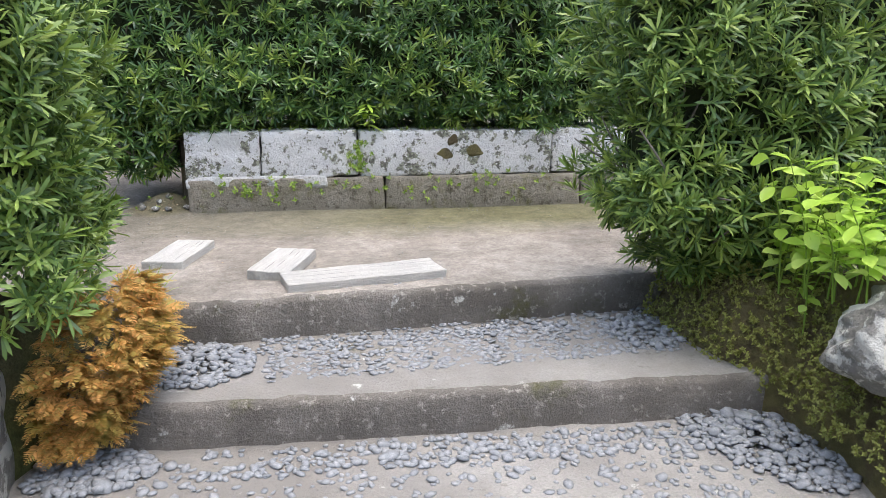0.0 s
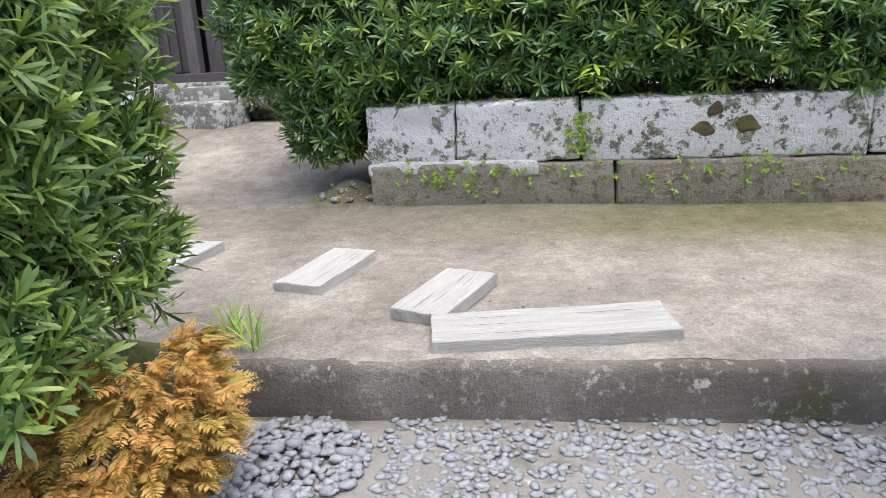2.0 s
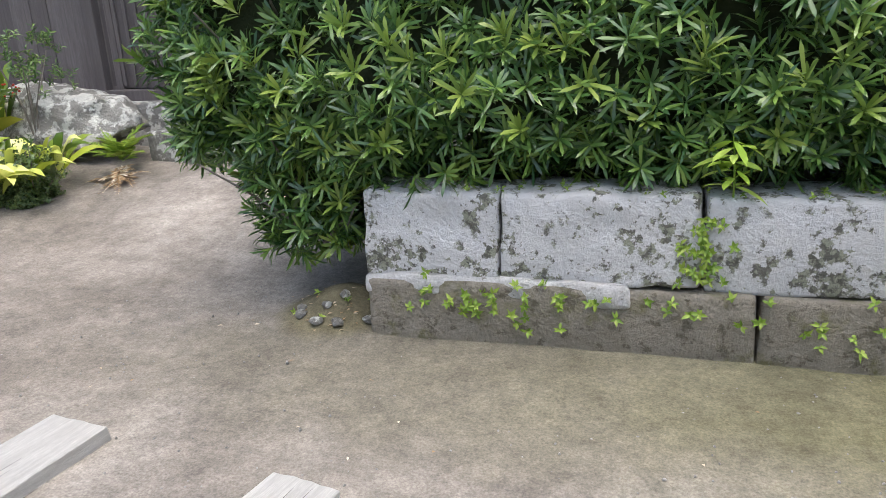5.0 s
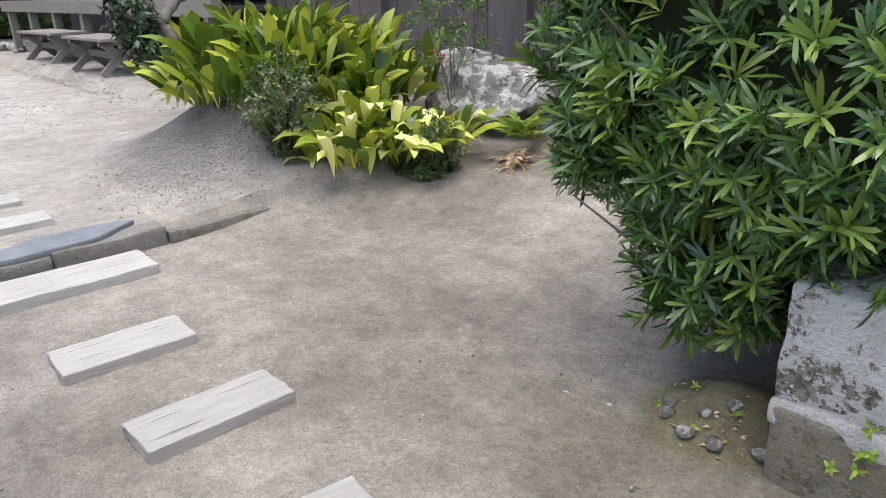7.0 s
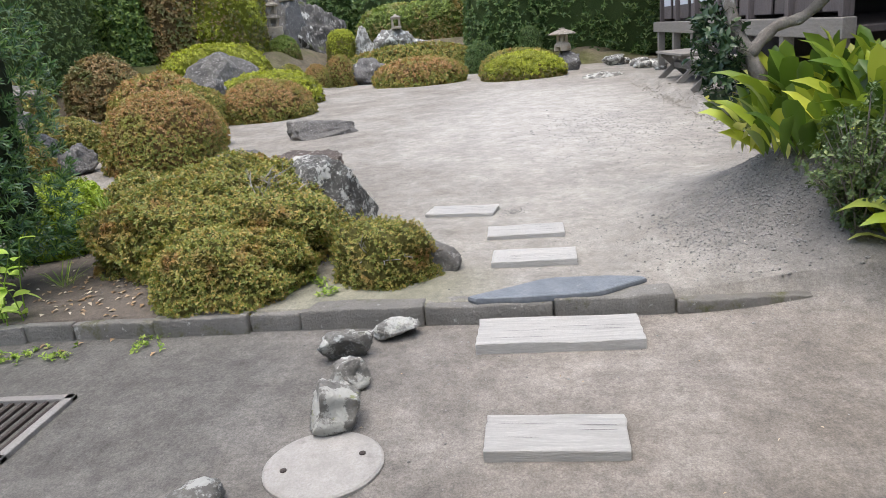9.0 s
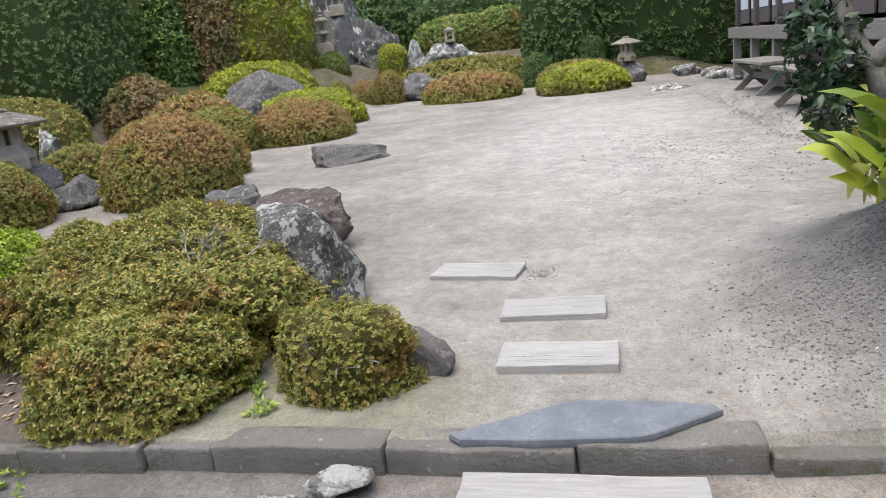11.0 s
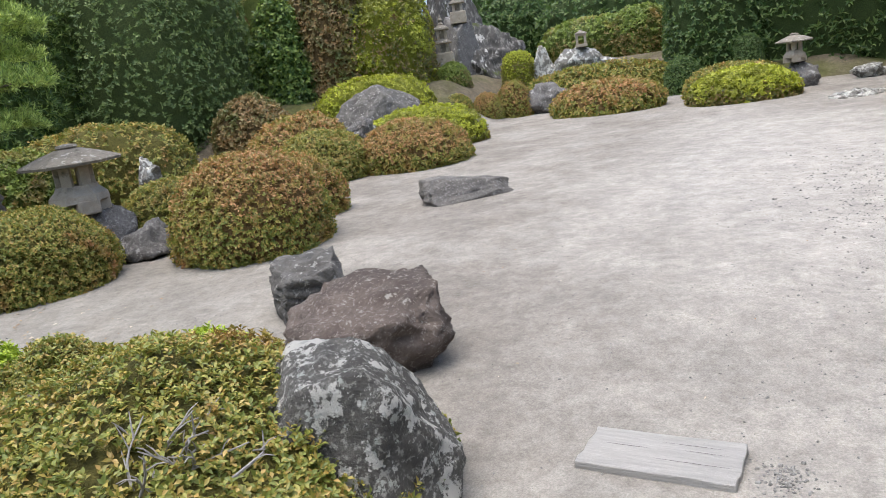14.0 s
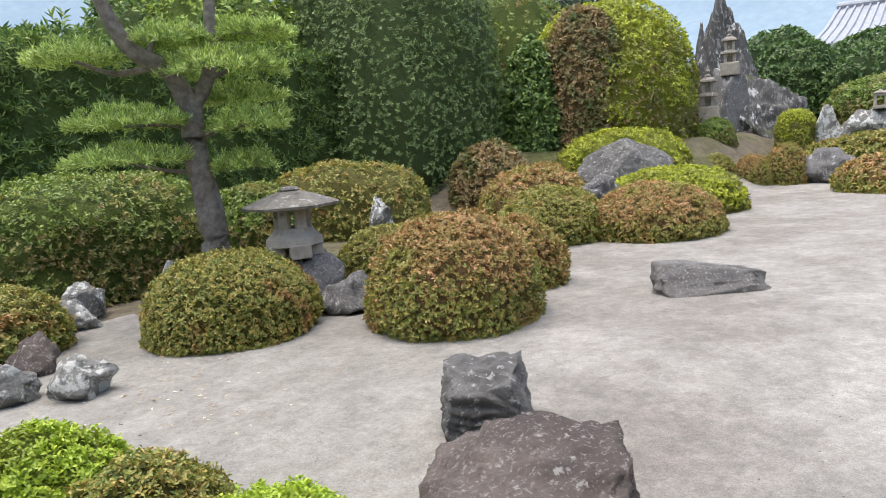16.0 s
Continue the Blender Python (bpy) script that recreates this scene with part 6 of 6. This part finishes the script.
def berry_shrub(at):
    ob = empty("berry_shrub", pose(*at))
    n = 22
    for k in range(6):
        a = k * 1.1
        pts = [(0, 0, 0), (0.06 * math.cos(a), 0.06 * math.sin(a), 0.35), (0.22 * math.cos(a), 0.22 * math.sin(a), 0.75 + 0.08 * math.sin(k * 2))]
        part("stem", tube([Vector(p) for p in pts], [0.009, 0.007, 0.004], 6), M["twig"], ob)
    a = RNG.uniform(0, 6.28, 70)
    rr = 0.36 * np.sqrt(RNG.uniform(0, 1, 70))
    P = np.stack([rr * np.cos(a), rr * np.sin(a), RNG.uniform(0.4, 0.95, 70)], 1)
    V, F = whorls(P, np.array([[0, 0, 1.0]]) + P * np.array([[2, 2, 0]]), 11, 0.06, 0.018, (30, 95), "diamond", 0.12, 0.08)
    link_mesh("leaves", mesh_from("leaves", V, F), M["laurel"], ob)
    for k in range(14):
        bm = bmesh.new()
        bmesh.ops.create_icosphere(bm, subdivisions=1, radius=0.011, matrix=Matrix.Translation((0.05 * math.sin(k * 2.3) - 0.05, 0.05 * math.cos(k * 1.9) - 0.1, 0.52 + 0.05 * math.sin(k))))
        part("berry", bm, M["berry"], ob, smooth=True)
    tagged(ob, "airy shrub with small leaves and red berries", "shrub")


berry_shrub((-3.9, 2.35, 0.40))


def camellia():
    t = empty("camellia_tree", pose(-5.5, 0.85, 0.45))
    for nm, pts, r0, r1 in (("trunk", [(0, 0, -0.1), (0.03, -0.12, 0.4), (0.02, -0.28, 0.75), (-0.10, -0.40, 1.08), (-0.3, -0.45, 1.6)], 0.065, 0.045),
                            ("limb", [(0.02, -0.32, 0.82), (-0.08, -0.1, 1.0), (-0.12, 0.12, 1.06), (-0.1, 0.4, 1.3)], 0.05, 0.035),
                            ("limb", [(0.02, -0.25, 0.7), (-0.05, -0.5, 0.85), (-0.08, -0.62, 0.92)], 0.02, 0.008),
                            ("limb", [(-0.2, -0.43, 1.35), (-0.4, -0.7, 1.6), (-0.6, -0.8, 1.8)], 0.04, 0.02)):
        line = smooth_line([Vector(p) for p in pts], 6)
        n = len(line)
        part(nm, tube(line, [(r0 + (r1 - r0) * i / n) * (1 + 0.12 * math.sin(i * 1.9)) for i in range(n)], 12), M["bark_grey"], t, smooth=True)
    P, N = [], []
    for c, r in (((-0.02, -0.52, 0.86), 0.20), ((0.02, -0.50, 0.66), 0.16), ((-0.25, -0.52, 1.05), 0.15), ((-0.3, -0.45, 1.9), 0.5), ((-0.6, -0.8, 1.9), 0.4), ((-0.1, 0.4, 1.6), 0.4)):
        u = unit(RNG.normal(0, 1, (int(260 * r), 3)))
        P.append(np.array([c]) + u * r * RNG.uniform(0.3, 1.0, (len(u), 1)))
        N.append(u + np.array([[0, 0, 0.3]]))
    V, F = whorls(np.concatenate(P), np.concatenate(N), 7, 0.085, 0.04, (35, 85), "lance", 0.12, 0.06)
    link_mesh("crown", mesh_from("crown", V, F), M["camellia"], t)
    tagged(t, "leaning tree with grey trunk and glossy dark leaves", "tree")


camellia()

# ---- pebbles ----
def pebble_field(name, n, sampler, size, mat, label, flat=0.5, sink=0.2, kind="stuff", sub=1):
    """Loose stones in one mesh; sampler gives x, y, z arrays."""
    bm = bmesh.new()
    if sub:
        bmesh.ops.create_icosphere(bm, subdivisions=sub, radius=1.0)
    else:
        bmesh.ops.create_cone(bm, cap_ends=True, segments=5, radius1=1.0, radius2=0.55, depth=1.4)
        bmesh.ops.triangulate(bm, faces=bm.faces)
    bm.verts.index_update()
    sv = np.array([v.co[:] for v in bm.verts])
    sf = np.array([[v.index for v in f.verts] for f in bm.faces])
    bm.free()
    x, y, z = sampler(n)
    n = len(x)
    s = size * np.exp(RNG.normal(0, 0.28, n))
    el = RNG.uniform(1.0, 1.7, n)
    a = RNG.uniform(0, 6.28, n)
    V = sv[None] * np.stack([s * el, s, s * flat * RNG.uniform(0.7, 1.3, n)], 1)[:, None, :]
    ty = RNG.normal(0, 0.25, n)
    vx, vz = V[..., 0] * np.cos(ty)[:, None] - V[..., 2] * np.sin(ty)[:, None], V[..., 0] * np.sin(ty)[:, None] + V[..., 2] * np.cos(ty)[:, None]
    rx = vx * np.cos(a)[:, None] - V[..., 1] * np.sin(a)[:, None]
    ry = vx * np.sin(a)[:, None] + V[..., 1] * np.cos(a)[:, None]
    lift = s * flat * (1 - 2 * sink)
    V = np.stack([rx + x[:, None], ry + y[:, None], vz + (z + lift)[:, None]], -1).reshape(-1, 3)
    F = (sf[None] + (np.arange(n) * len(sv))[:, None, None]).reshape(-1, 3)
    ob = link_mesh(name, mesh_from(name, V, F, True), M[mat])
    return tagged(ob, label, "pebbles", kind=kind)


def in_ellipse(cx, cy, rx, ry, z, pile=0.0, yaw=0.0):
    def f(n):
        a, r = RNG.uniform(0, 6.28, n), np.sqrt(RNG.uniform(0, 1, n))
        u, v = r * np.cos(a) * rx, r * np.sin(a) * ry
        c, s = math.cos(radians(yaw)), math.sin(radians(yaw))
        return cx + u * c - v * s, cy + u * s + v * c, z + pile * (1 - r) * RNG.uniform(0.3, 1.0, n)
    return f


def in_rect(x0, x1, y0, y1, z, slope=0.0):
    def f(n):
        x = RNG.uniform(x0, x1, n)
        return x, RNG.uniform(y0, y1, n) + slope * (x - x0), np.full(n, z)
    return f


def on_ground(cx, cy, sx, sy):
    def f(n):
        x, y = cx + RNG.normal(0, sx, n), cy + RNG.normal(0, sy, n)
        return x, y, height(x, y)
    return f


pebble_field("pebbles", 560, in_ellipse(0.40, -2.70, 0.30, 0.27, -0.212, 0.03), 0.0155, "pebble", "heap of smooth grey pebbles on the step")
pebble_field("pebbles", 460, in_ellipse(0.06, -3.28, 0.26, 0.17, -0.42, 0.03), 0.0155, "pebble", "heap of smooth grey pebbles below the step")
pebble_field("pebbles", 760, in_ellipse(2.98, -3.45, 0.27, 0.50, -0.42, 0.04, 12), 0.0165, "pebble", "heap of smooth grey pebbles beside the mossy bank")
pebble_field("pebbles", 420, in_rect(0.7, 3.1, -2.62, -2.36, -0.213, 0.05), 0.0125, "pebble", "smooth grey pebbles along the riser")
pebble_field("pebbles", 1300, in_rect(0.75, 2.9, -2.95, -2.45, -0.216, 0.02), 0.0135, "pebble_in", "bluish pebbles set in the concrete tread", 0.35, 0.30, sub=1)
pebble_field("pebbles", 500, in_rect(0.5, 3.0, -3.42, -3.18, -0.424, -0.045), 0.015, "pebble", "loose grey pebbles below the lower step", 0.5, 0.3)
pebble_field("pebbles", 900, in_rect(0.2, 2.8, -4.3, -3.25, -0.426, -0.045), 0.016, "pebble_in", "bluish pebbles set in the landing", 0.35, 0.30)
pebble_field("pebbles", 22, in_rect(1.15, 1.75, -2.285, -2.25, 0.0, 0.19), 0.013, "pebble", "few small pebbles beside a board")
pebble_field("grit", 3600, on_ground(-4.7, 0.5, 0.40, 0.38), 0.0056, "mound_grit", "coarse grey grit on the mound", 0.7, 0.25, sub=0)
pebble_field("grit", 1000, on_ground(-4.3, 0.1, 0.4, 0.22), 0.0036, "mound_grit", "grey grit below the mound", 0.7, 0.25, sub=0)
pebble_field("grit", 1300, on_ground(-7.0, -0.6, 1.8, 1.5), 0.0042, "mound_grit", "scattered grit on pale sand", 0.7, 0.25, sub=0)
pebble_field("grit", 1500, on_ground(-10.3, 0.3, 1.3, 0.7), 0.0075, "mound_grit", "scattered dark grit on pale sand", 0.6, 0.3, sub=0)
pebble_field("grit", 1800, in_rect(-3.5, 3.0, -2.2, 1.9, 0.0), 0.0036, "mound_grit", "fine grit on trodden earth", 0.7, 0.2, sub=0)
pebble_field("grit", 160, on_ground(-5.75, -1.28, 0.06, 0.05), 0.005, "mound_grit", "small gravel beside a board", 0.6, 0.25, sub=0)
pebble_field("grit", 900, on_ground(-12.5, 1.58, 2.4, 0.10), 0.010, "clod", "crumbs of earth along the platform's edge", 0.7, 0.25, sub=0)
pebble_field("grit", 1000, on_ground(-7.2, -4.6, 1.3, 1.2), 0.0042, "mound_grit", "scattered grit round the rocks", 0.6, 0.25, sub=0)
pebble_field("gravel_patch", 700, in_ellipse(-19.1, 1.15, 0.65, 0.45, 0.18, 0.10, -30), 0.035, "rock_lichen", "patch of white gravel in the sand", 0.6, 0.2)


# ---- banks beside the steps ----
def bank(name, pts, mat, label, seed, step=0.06):
    """Rounded earth bank from (x, y, width, height) stations; it leans from the first foot inward."""
    bm = bmesh.new()
    rows = []
    for x, y, nxx, nyy, h in pts:
        row = []
        for k in range(15):
            t = k / 14
            d = 0.02 + 0.30 * t ** 1.6 + (0.9 * max(0, t - 0.72))
            z = -0.5 + (h + 0.5) * min(1.0, (t / 0.72)) ** 0.75
            p = Vector((x + nxx * d, y + nyy * d, z))
            p += 0.05 * noise.noise_vector(p * 4 + Vector((seed, 0, 0))) + 0.02 * noise.noise_vector(p * 13)
            row.append(bm.verts.new(p))
        rows.append(row)
    for a, b in zip(rows, rows[1:]):
        for k in range(14):
            bm.faces.new((a[k], b[k], b[k + 1], a[k + 1]))
    bmesh.ops.subdivide_edges(bm, edges=list(bm.edges), cuts=1, use_grid_fill=True, smooth=0.6)
    return tagged(part(name, bm, M[mat], smooth=True), label, "bank", kind="structure")


bank("bank_east", [(2.98, -2.25, 1, 0.1, 0.05), (2.92, -2.7, 1, 0, 0.12), (2.98, -3.05, 1, 0.1, 0.2), (3.18, -3.35, 1, 0.2, 0.28), (3.2, -3.75, 1, 0.1, 0.36), (3.12, -4.1, 1, 0, 0.40), (3.1, -4.8, 1, -0.1, 0.4), (3.2, -6.0, 1, 0, 0.4), (3.3, -8.0, 1, 0, 0.4)], "moss", "mossy earth bank beside the steps", 3)
bank("bank_west", [(-0.30, -8.0, -1, 0, 0.3), (-0.25, -6.0, -1, 0, 0.3), (-0.32, -4.4, -1, 0, 0.3), (-0.30, -3.6, -1, 0, 0.3), (-0.18, -3.2, -1, 0.2, 0.25), (-0.05, -2.9, -1, 0.3, 0.22), (0.05, -2.6, -1, 0.2, 0.12), (0.12, -2.35, -1, 0.1, 0.04)], "bank", "dark earth bank beside the steps", 8)
rock("bank_stone", 131, (3.34, -3.94, 0.06), (0.60, 0.95, 0.42), "rock_lichen", 20, "grey bank stone with white lichen", "rock", "", 5, 0.14, cuts=5, boxy=0.5)
rock("bank_stone", 132, (-0.34, -3.50, -0.36), (0.52, 0.80, 0.70), "rock_lichen", 8, "mossy grey retaining stone with white lichen", "rock", "", 4, boxy=0.6, cuts=3)


# ---- rusty cypress ----
def cypress():
    ob = empty("dwarf_cypress", pose(0.0, -2.85, -0.35))
    o = np.array([[0.0, -2.85, -0.35]])
    n = 760
    t = RNG.uniform(0, 1, n) ** 0.8
    z = 0.66 - 0.62 * t
    a = RNG.uniform(-2.0, 1.2, n)
    r = (0.20 + 0.13 * np.sin(np.pi * np.clip(t * 1.2, 0, 1))) * RNG.uniform(0.55, 1.0, n)
    cx = 0.06 - 0.12 * t
    P = np.stack([cx + r * np.cos(a) * 1.1, -0.06 - 0.22 * t + r * np.sin(a), z], 1)
    D = np.stack([np.cos(a), np.sin(a) - 0.25, RNG.uniform(-0.2, 0.42, n)], 1)
    N = np.stack([0.3 * np.cos(a), 0.3 * np.sin(a), np.ones(n)], 1) + RNG.normal(0, 0.3, (n, 3))
    V, F = sprays(P, D, N, RNG.uniform(0.06, 0.115, n), 9, 0.5, 0.75, 0.14, 0.36)
    V2, F2 = sprays(P - D * 0.03, D + RNG.normal(0, 0.5, (n, 3)), N, RNG.uniform(0.06, 0.10, n), 8, 0.5, 0.75, 0.16, 0.34)
    link_mesh("sprays", mesh_from("sprays", np.concatenate([V, V2]), np.concatenate([F, F2 + len(V)])), M["cedar_rust"], ob)
    for k in range(16):
        i = k * 40
        part("twig", tube([Vector((-0.12, -0.05, 0.3 - 0.02 * k)), Vector((P[i][0] * 0.5, P[i][1] * 0.7, P[i][2] + 0.02)), Vector(P[i])], [0.012, 0.007, 0.003], 5), M["twig"], ob)
    tagged(ob, "low cypress with rusty orange feathery sprays", "shrub")


cypress()


# ---- fresh leafy stems on the bank ----
def leafy_stem(at, h, lean, az, seed, n=8, leaf=0.10, wide=0.55):
    ob = empty("leafy_stem", pose(*at))
    d = Vector((math.cos(az), math.sin(az), 0))
    pts = [Vector((0, 0, -0.05)), Vector((0, 0, h * 0.45)) + d * lean * 0.25, Vector((0, 0, h)) + d * lean]
    line = smooth_line(pts, 5)
    part("stem", tube(line, [0.005 - 0.003 * i / len(line) for i in range(len(line))], 6), M["weed"], ob)
    k = np.linspace(0.3, 1.0, n)
    idx = (k * (len(line) - 1)).astype(int)
    P = np.array([line[i][:] for i in idx])
    a = az + np.arange(n) * 2.4 + seed
    D = np.stack([np.cos(a), np.sin(a), RNG.uniform(-0.35, 0.55, n)], 1)
    N = np.stack([-0.2 * np.cos(a), -0.2 * np.sin(a), np.ones(n)], 1) + RNG.normal(0, 0.3, (n, 3))
    V, F = leaf_arrays(P, D, N, leaf * RNG.uniform(0.7, 1.1, n), leaf * wide * RNG.uniform(0.8, 1.1, n), 0.3, "blade", 0.12)
    link_mesh("leaves", mesh_from("leaves", V, F), M["fresh_plant"], ob)
    return tagged(ob, "slender stem with fresh pale green leaves", "plant", "leafy stems")


for i in range(24):
    x, y = 3.38 + 0.17 * math.sin(i * 2.7), -3.08 - 0.026 * i
    leafy_stem((x, y, 0.20 + 0.005 * i), 0.30 + 0.32 * abs(math.sin(i * 1.9)), 0.14, 3.9 + math.sin(i), i, 12, 0.125)
for i in range(5):
    leafy_stem((3.28 + 0.05 * math.sin(i * 3), -3.1 - 0.06 * i, 0.06), 0.28, 0.08, 3.4 + i, i + 40, 7, 0.075)


# ---- weeds, moss cushions, dry leaves ----
def weeds(name, P, N, mat, label, per=7, length=0.045, width=0.017, group=""):
    V, F = whorls(P, N, per, length, width, (30, 85), "lance", 0.2, 0.02)
    ob = link_mesh(name, mesh_from(name, V, F), M[mat])
    return tagged(ob, label, "weeds", group, kind="stuff")


n = 150
px = RNG.uniform(0.0, 6.0, n)
weeds("weeds", np.stack([px, RNG.uniform(0.04, 0.18, n), np.full(n, 0.672)], 1), np.tile([[0, -0.2, 1.0]], (n, 1)), "weed", "tiny green weeds on the wall's top", 5, 0.022, 0.011)
n = 110
px = np.concatenate([RNG.uniform(0.1, 3.2, 80), RNG.normal(1.42, 0.05, 30)])
pz = np.concatenate([np.clip(RNG.normal(0.20, 0.06, 80), 0.05, 0.31), RNG.uniform(0.30, 0.62, 30)])
weeds("weeds", np.stack([px, np.where(pz > 0.3, 0.03, -0.005), pz], 1), np.tile([[0, -1.0, 0.5]], (n, 1)), "weed", "small green weeds rooted in the wall's joints", 6, 0.034, 0.015)
rock("moss_cushion", 141, (2.24, 0.03, 0.56), (0.10, 0.02, 0.08), "moss", 0, "dark round moss cushion on the wall", "moss", "", 3)
rock("moss_cushion", 142, (2.16, 0.034, 0.44), (0.17, 0.018, 0.08), "moss", 0, "brown moss cushion on the wall", "moss", "", 3)
rock("moss_cushion", 143, (2.44, 0.034, 0.46), (0.16, 0.018, 0.09), "moss", 0, "brown moss cushion on the wall", "moss", "", 3)
n = 5
weeds("weeds", np.stack([np.linspace(-0.42, -0.05, n), 0.12 + 0.1 * np.sin(np.arange(n) * 2.1), height(np.linspace(-0.42, -0.05, n), 0.12 + 0.1 * np.sin(np.arange(n) * 2.1))], 1), np.tile([[0, -0.4, 1.0]], (n, 1)), "weed", "small weeds at the wall's end", 5, 0.028, 0.012)


def grass_tuft(at, n, length, label="tuft of thin green grass"):
    ob = empty("grass_tuft", pose(*at))
    a = RNG.uniform(0, 6.28, n)
    el = np.radians(RNG.uniform(35, 80, n))
    D = np.stack([np.cos(a) * np.cos(el), np.sin(a) * np.cos(el), np.sin(el)], 1)
    N = np.stack([-np.cos(a) * np.sin(el), -np.sin(a) * np.sin(el), np.cos(el)], 1)
    V, F = leaf_arrays(RNG.normal(0, 0.02, (n, 3)) * np.array([[1, 1, 0]]), D, N, length * RNG.uniform(0.6, 1.1, n), np.full(n, 0.008), 0.3, "blade", 0.1)
    link_mesh("blade_tuft", mesh_from("blade_tuft", V, F), M["weed"], ob)
    return tagged(ob, label, "grass", "grass tufts")


for x, y, z, nn, L in ((0.16, -2.35, 0.02, 26, 0.26), (0.02, -2.2, 0.01, 22, 0.24), (-4.35, -3.62, 0.36, 20, 0.22), (-4.05, -3.05, 0.33, 22, 0.18), (-4.12, -1.93, 0.20, 26, 0.20), (-5.3, -4.6, 0.45, 26, 0.26), (-4.3, -4.4, 0.15, 26, 0.3), (-5.9, -5.7, 0.25, 22, 0.3)):
    grass_tuft((x, y, z), nn, L)
for x, y in ((-4.15, -2.55), (-3.95, -2.45), (-4.0, -2.75), (-3.45, -3.95), (-3.5, -3.45), (-3.42, -1.35), (-3.45, -4.2), (-3.4, -4.35)):
    n = 14
    P = np.stack([x + RNG.normal(0, 0.05, n), y + RNG.normal(0, 0.06, n), np.full(n, gz(x, y) + 0.004)], 1)
    weeds("weeds", P, np.tile([[0, 0, 1.0]], (n, 1)), "weed", "small weeds beside the kerb", 5, 0.035, 0.016)
# big heart-shaped leaves at the kerb's end
for i in range(9):
    leafy_stem((-3.75 - 0.08 * math.sin(i * 2), -4.35 - 0.04 * i, 0.1), 0.35 + 0.2 * abs(math.sin(i * 1.3)), 0.12, i * 1.3, i + 60, 5, 0.13)


def litter(name, cx, cy, sx, sy, n, size, mat, label):
    x, y = cx + RNG.normal(0, sx, n), cy + RNG.normal(0, sy, n)
    a = RNG.uniform(0, 6.28, n)
    P = np.stack([x, y, height(x, y) + 0.006], 1)
    D = np.stack([np.cos(a), np.sin(a), RNG.uniform(-0.05, 0.12, n)], 1)
    N = np.tile([[0, 0, 1.0]], (n, 1)) + RNG.normal(0, 0.15, (n, 3))
    V, F = leaf_arrays(P, D, N, size * RNG.uniform(0.5, 1.2, n), size * 0.45 * RNG.uniform(0.6, 1.2, n), 0.1, "lance", 0.2)
    return tagged(link_mesh(name, mesh_from(name, V, F), M[mat]), label, "leaf litter", kind="stuff")


litter("leaf_litter", -7.0, -6.8, 0.5, 0.6, 90, 0.05, "dead_leaf", "dry fallen leaves on the sand")
litter("leaf_litter", -4.25, -3.95, 0.35, 0.4, 240, 0.06, "dead_leaf", "dry leaves and bark on dark soil")
litter("leaf_litter", -8.0, -3.5, 2.5, 2.0, 60, 0.025, "dead_leaf", "few tiny dry leaves on pale sand")
litter("leaf_litter", -1.0, -0.8, 1.5, 0.9, 40, 0.022, "dead_leaf", "few tiny dry leaves on trodden earth")

n = 1700
yy = RNG.uniform(-4.2, -2.3, n)
tt = RNG.uniform(0.1, 0.9, n)
weeds("weeds", np.stack([np.interp(yy, [-4.2, -3.35, -3.05, -2.3], [3.10, 3.16, 2.97, 2.93]) + 0.30 * tt ** 1.6, yy, -0.45 + 0.75 * tt ** 0.75], 1), np.tile([[-0.7, -0.2, 0.7]], (n, 1)), "moss_leaf", "tiny creeping weeds over the mossy bank", 6, 0.019, 0.011)
sap = leafy_stem((1.52, 0.06, 0.66), 0.26, 0.05, 4.2, 3, 22, 0.15, 0.26)
tagged(sap, "seedling with long green leaves on the wall", "seedling")
litter("leaf_litter", 2.95, -2.75, 0.12, 0.25, 50, 0.04, "dead_leaf", "brown leaves under the hedge")
pebble_field("pebbles", 160, in_ellipse(2.82, -2.62, 0.22, 0.25, -0.213, 0.02), 0.017, "pebble", "loose stones at the end of the step")
litter("leaf_litter", -0.2, 0.12, 0.16, 0.12, 40, 0.03, "dead_leaf", "dry leaves at the wall's end")

for i in range(7):
    x, y = -0.36 + 0.11 * (i % 4) + 0.03 * math.sin(i * 3), 0.02 + 0.10 * (i // 4) + 0.04 * math.cos(i * 2)
    rock("small_stone", 150 + i, (x, y, gz(x, y)), (0.07 + 0.02 * math.sin(i), 0.06, 0.035), "rock_grey", i * 50, "small stone in the dirt heap", "stone", "stones at the wall's end", 2)
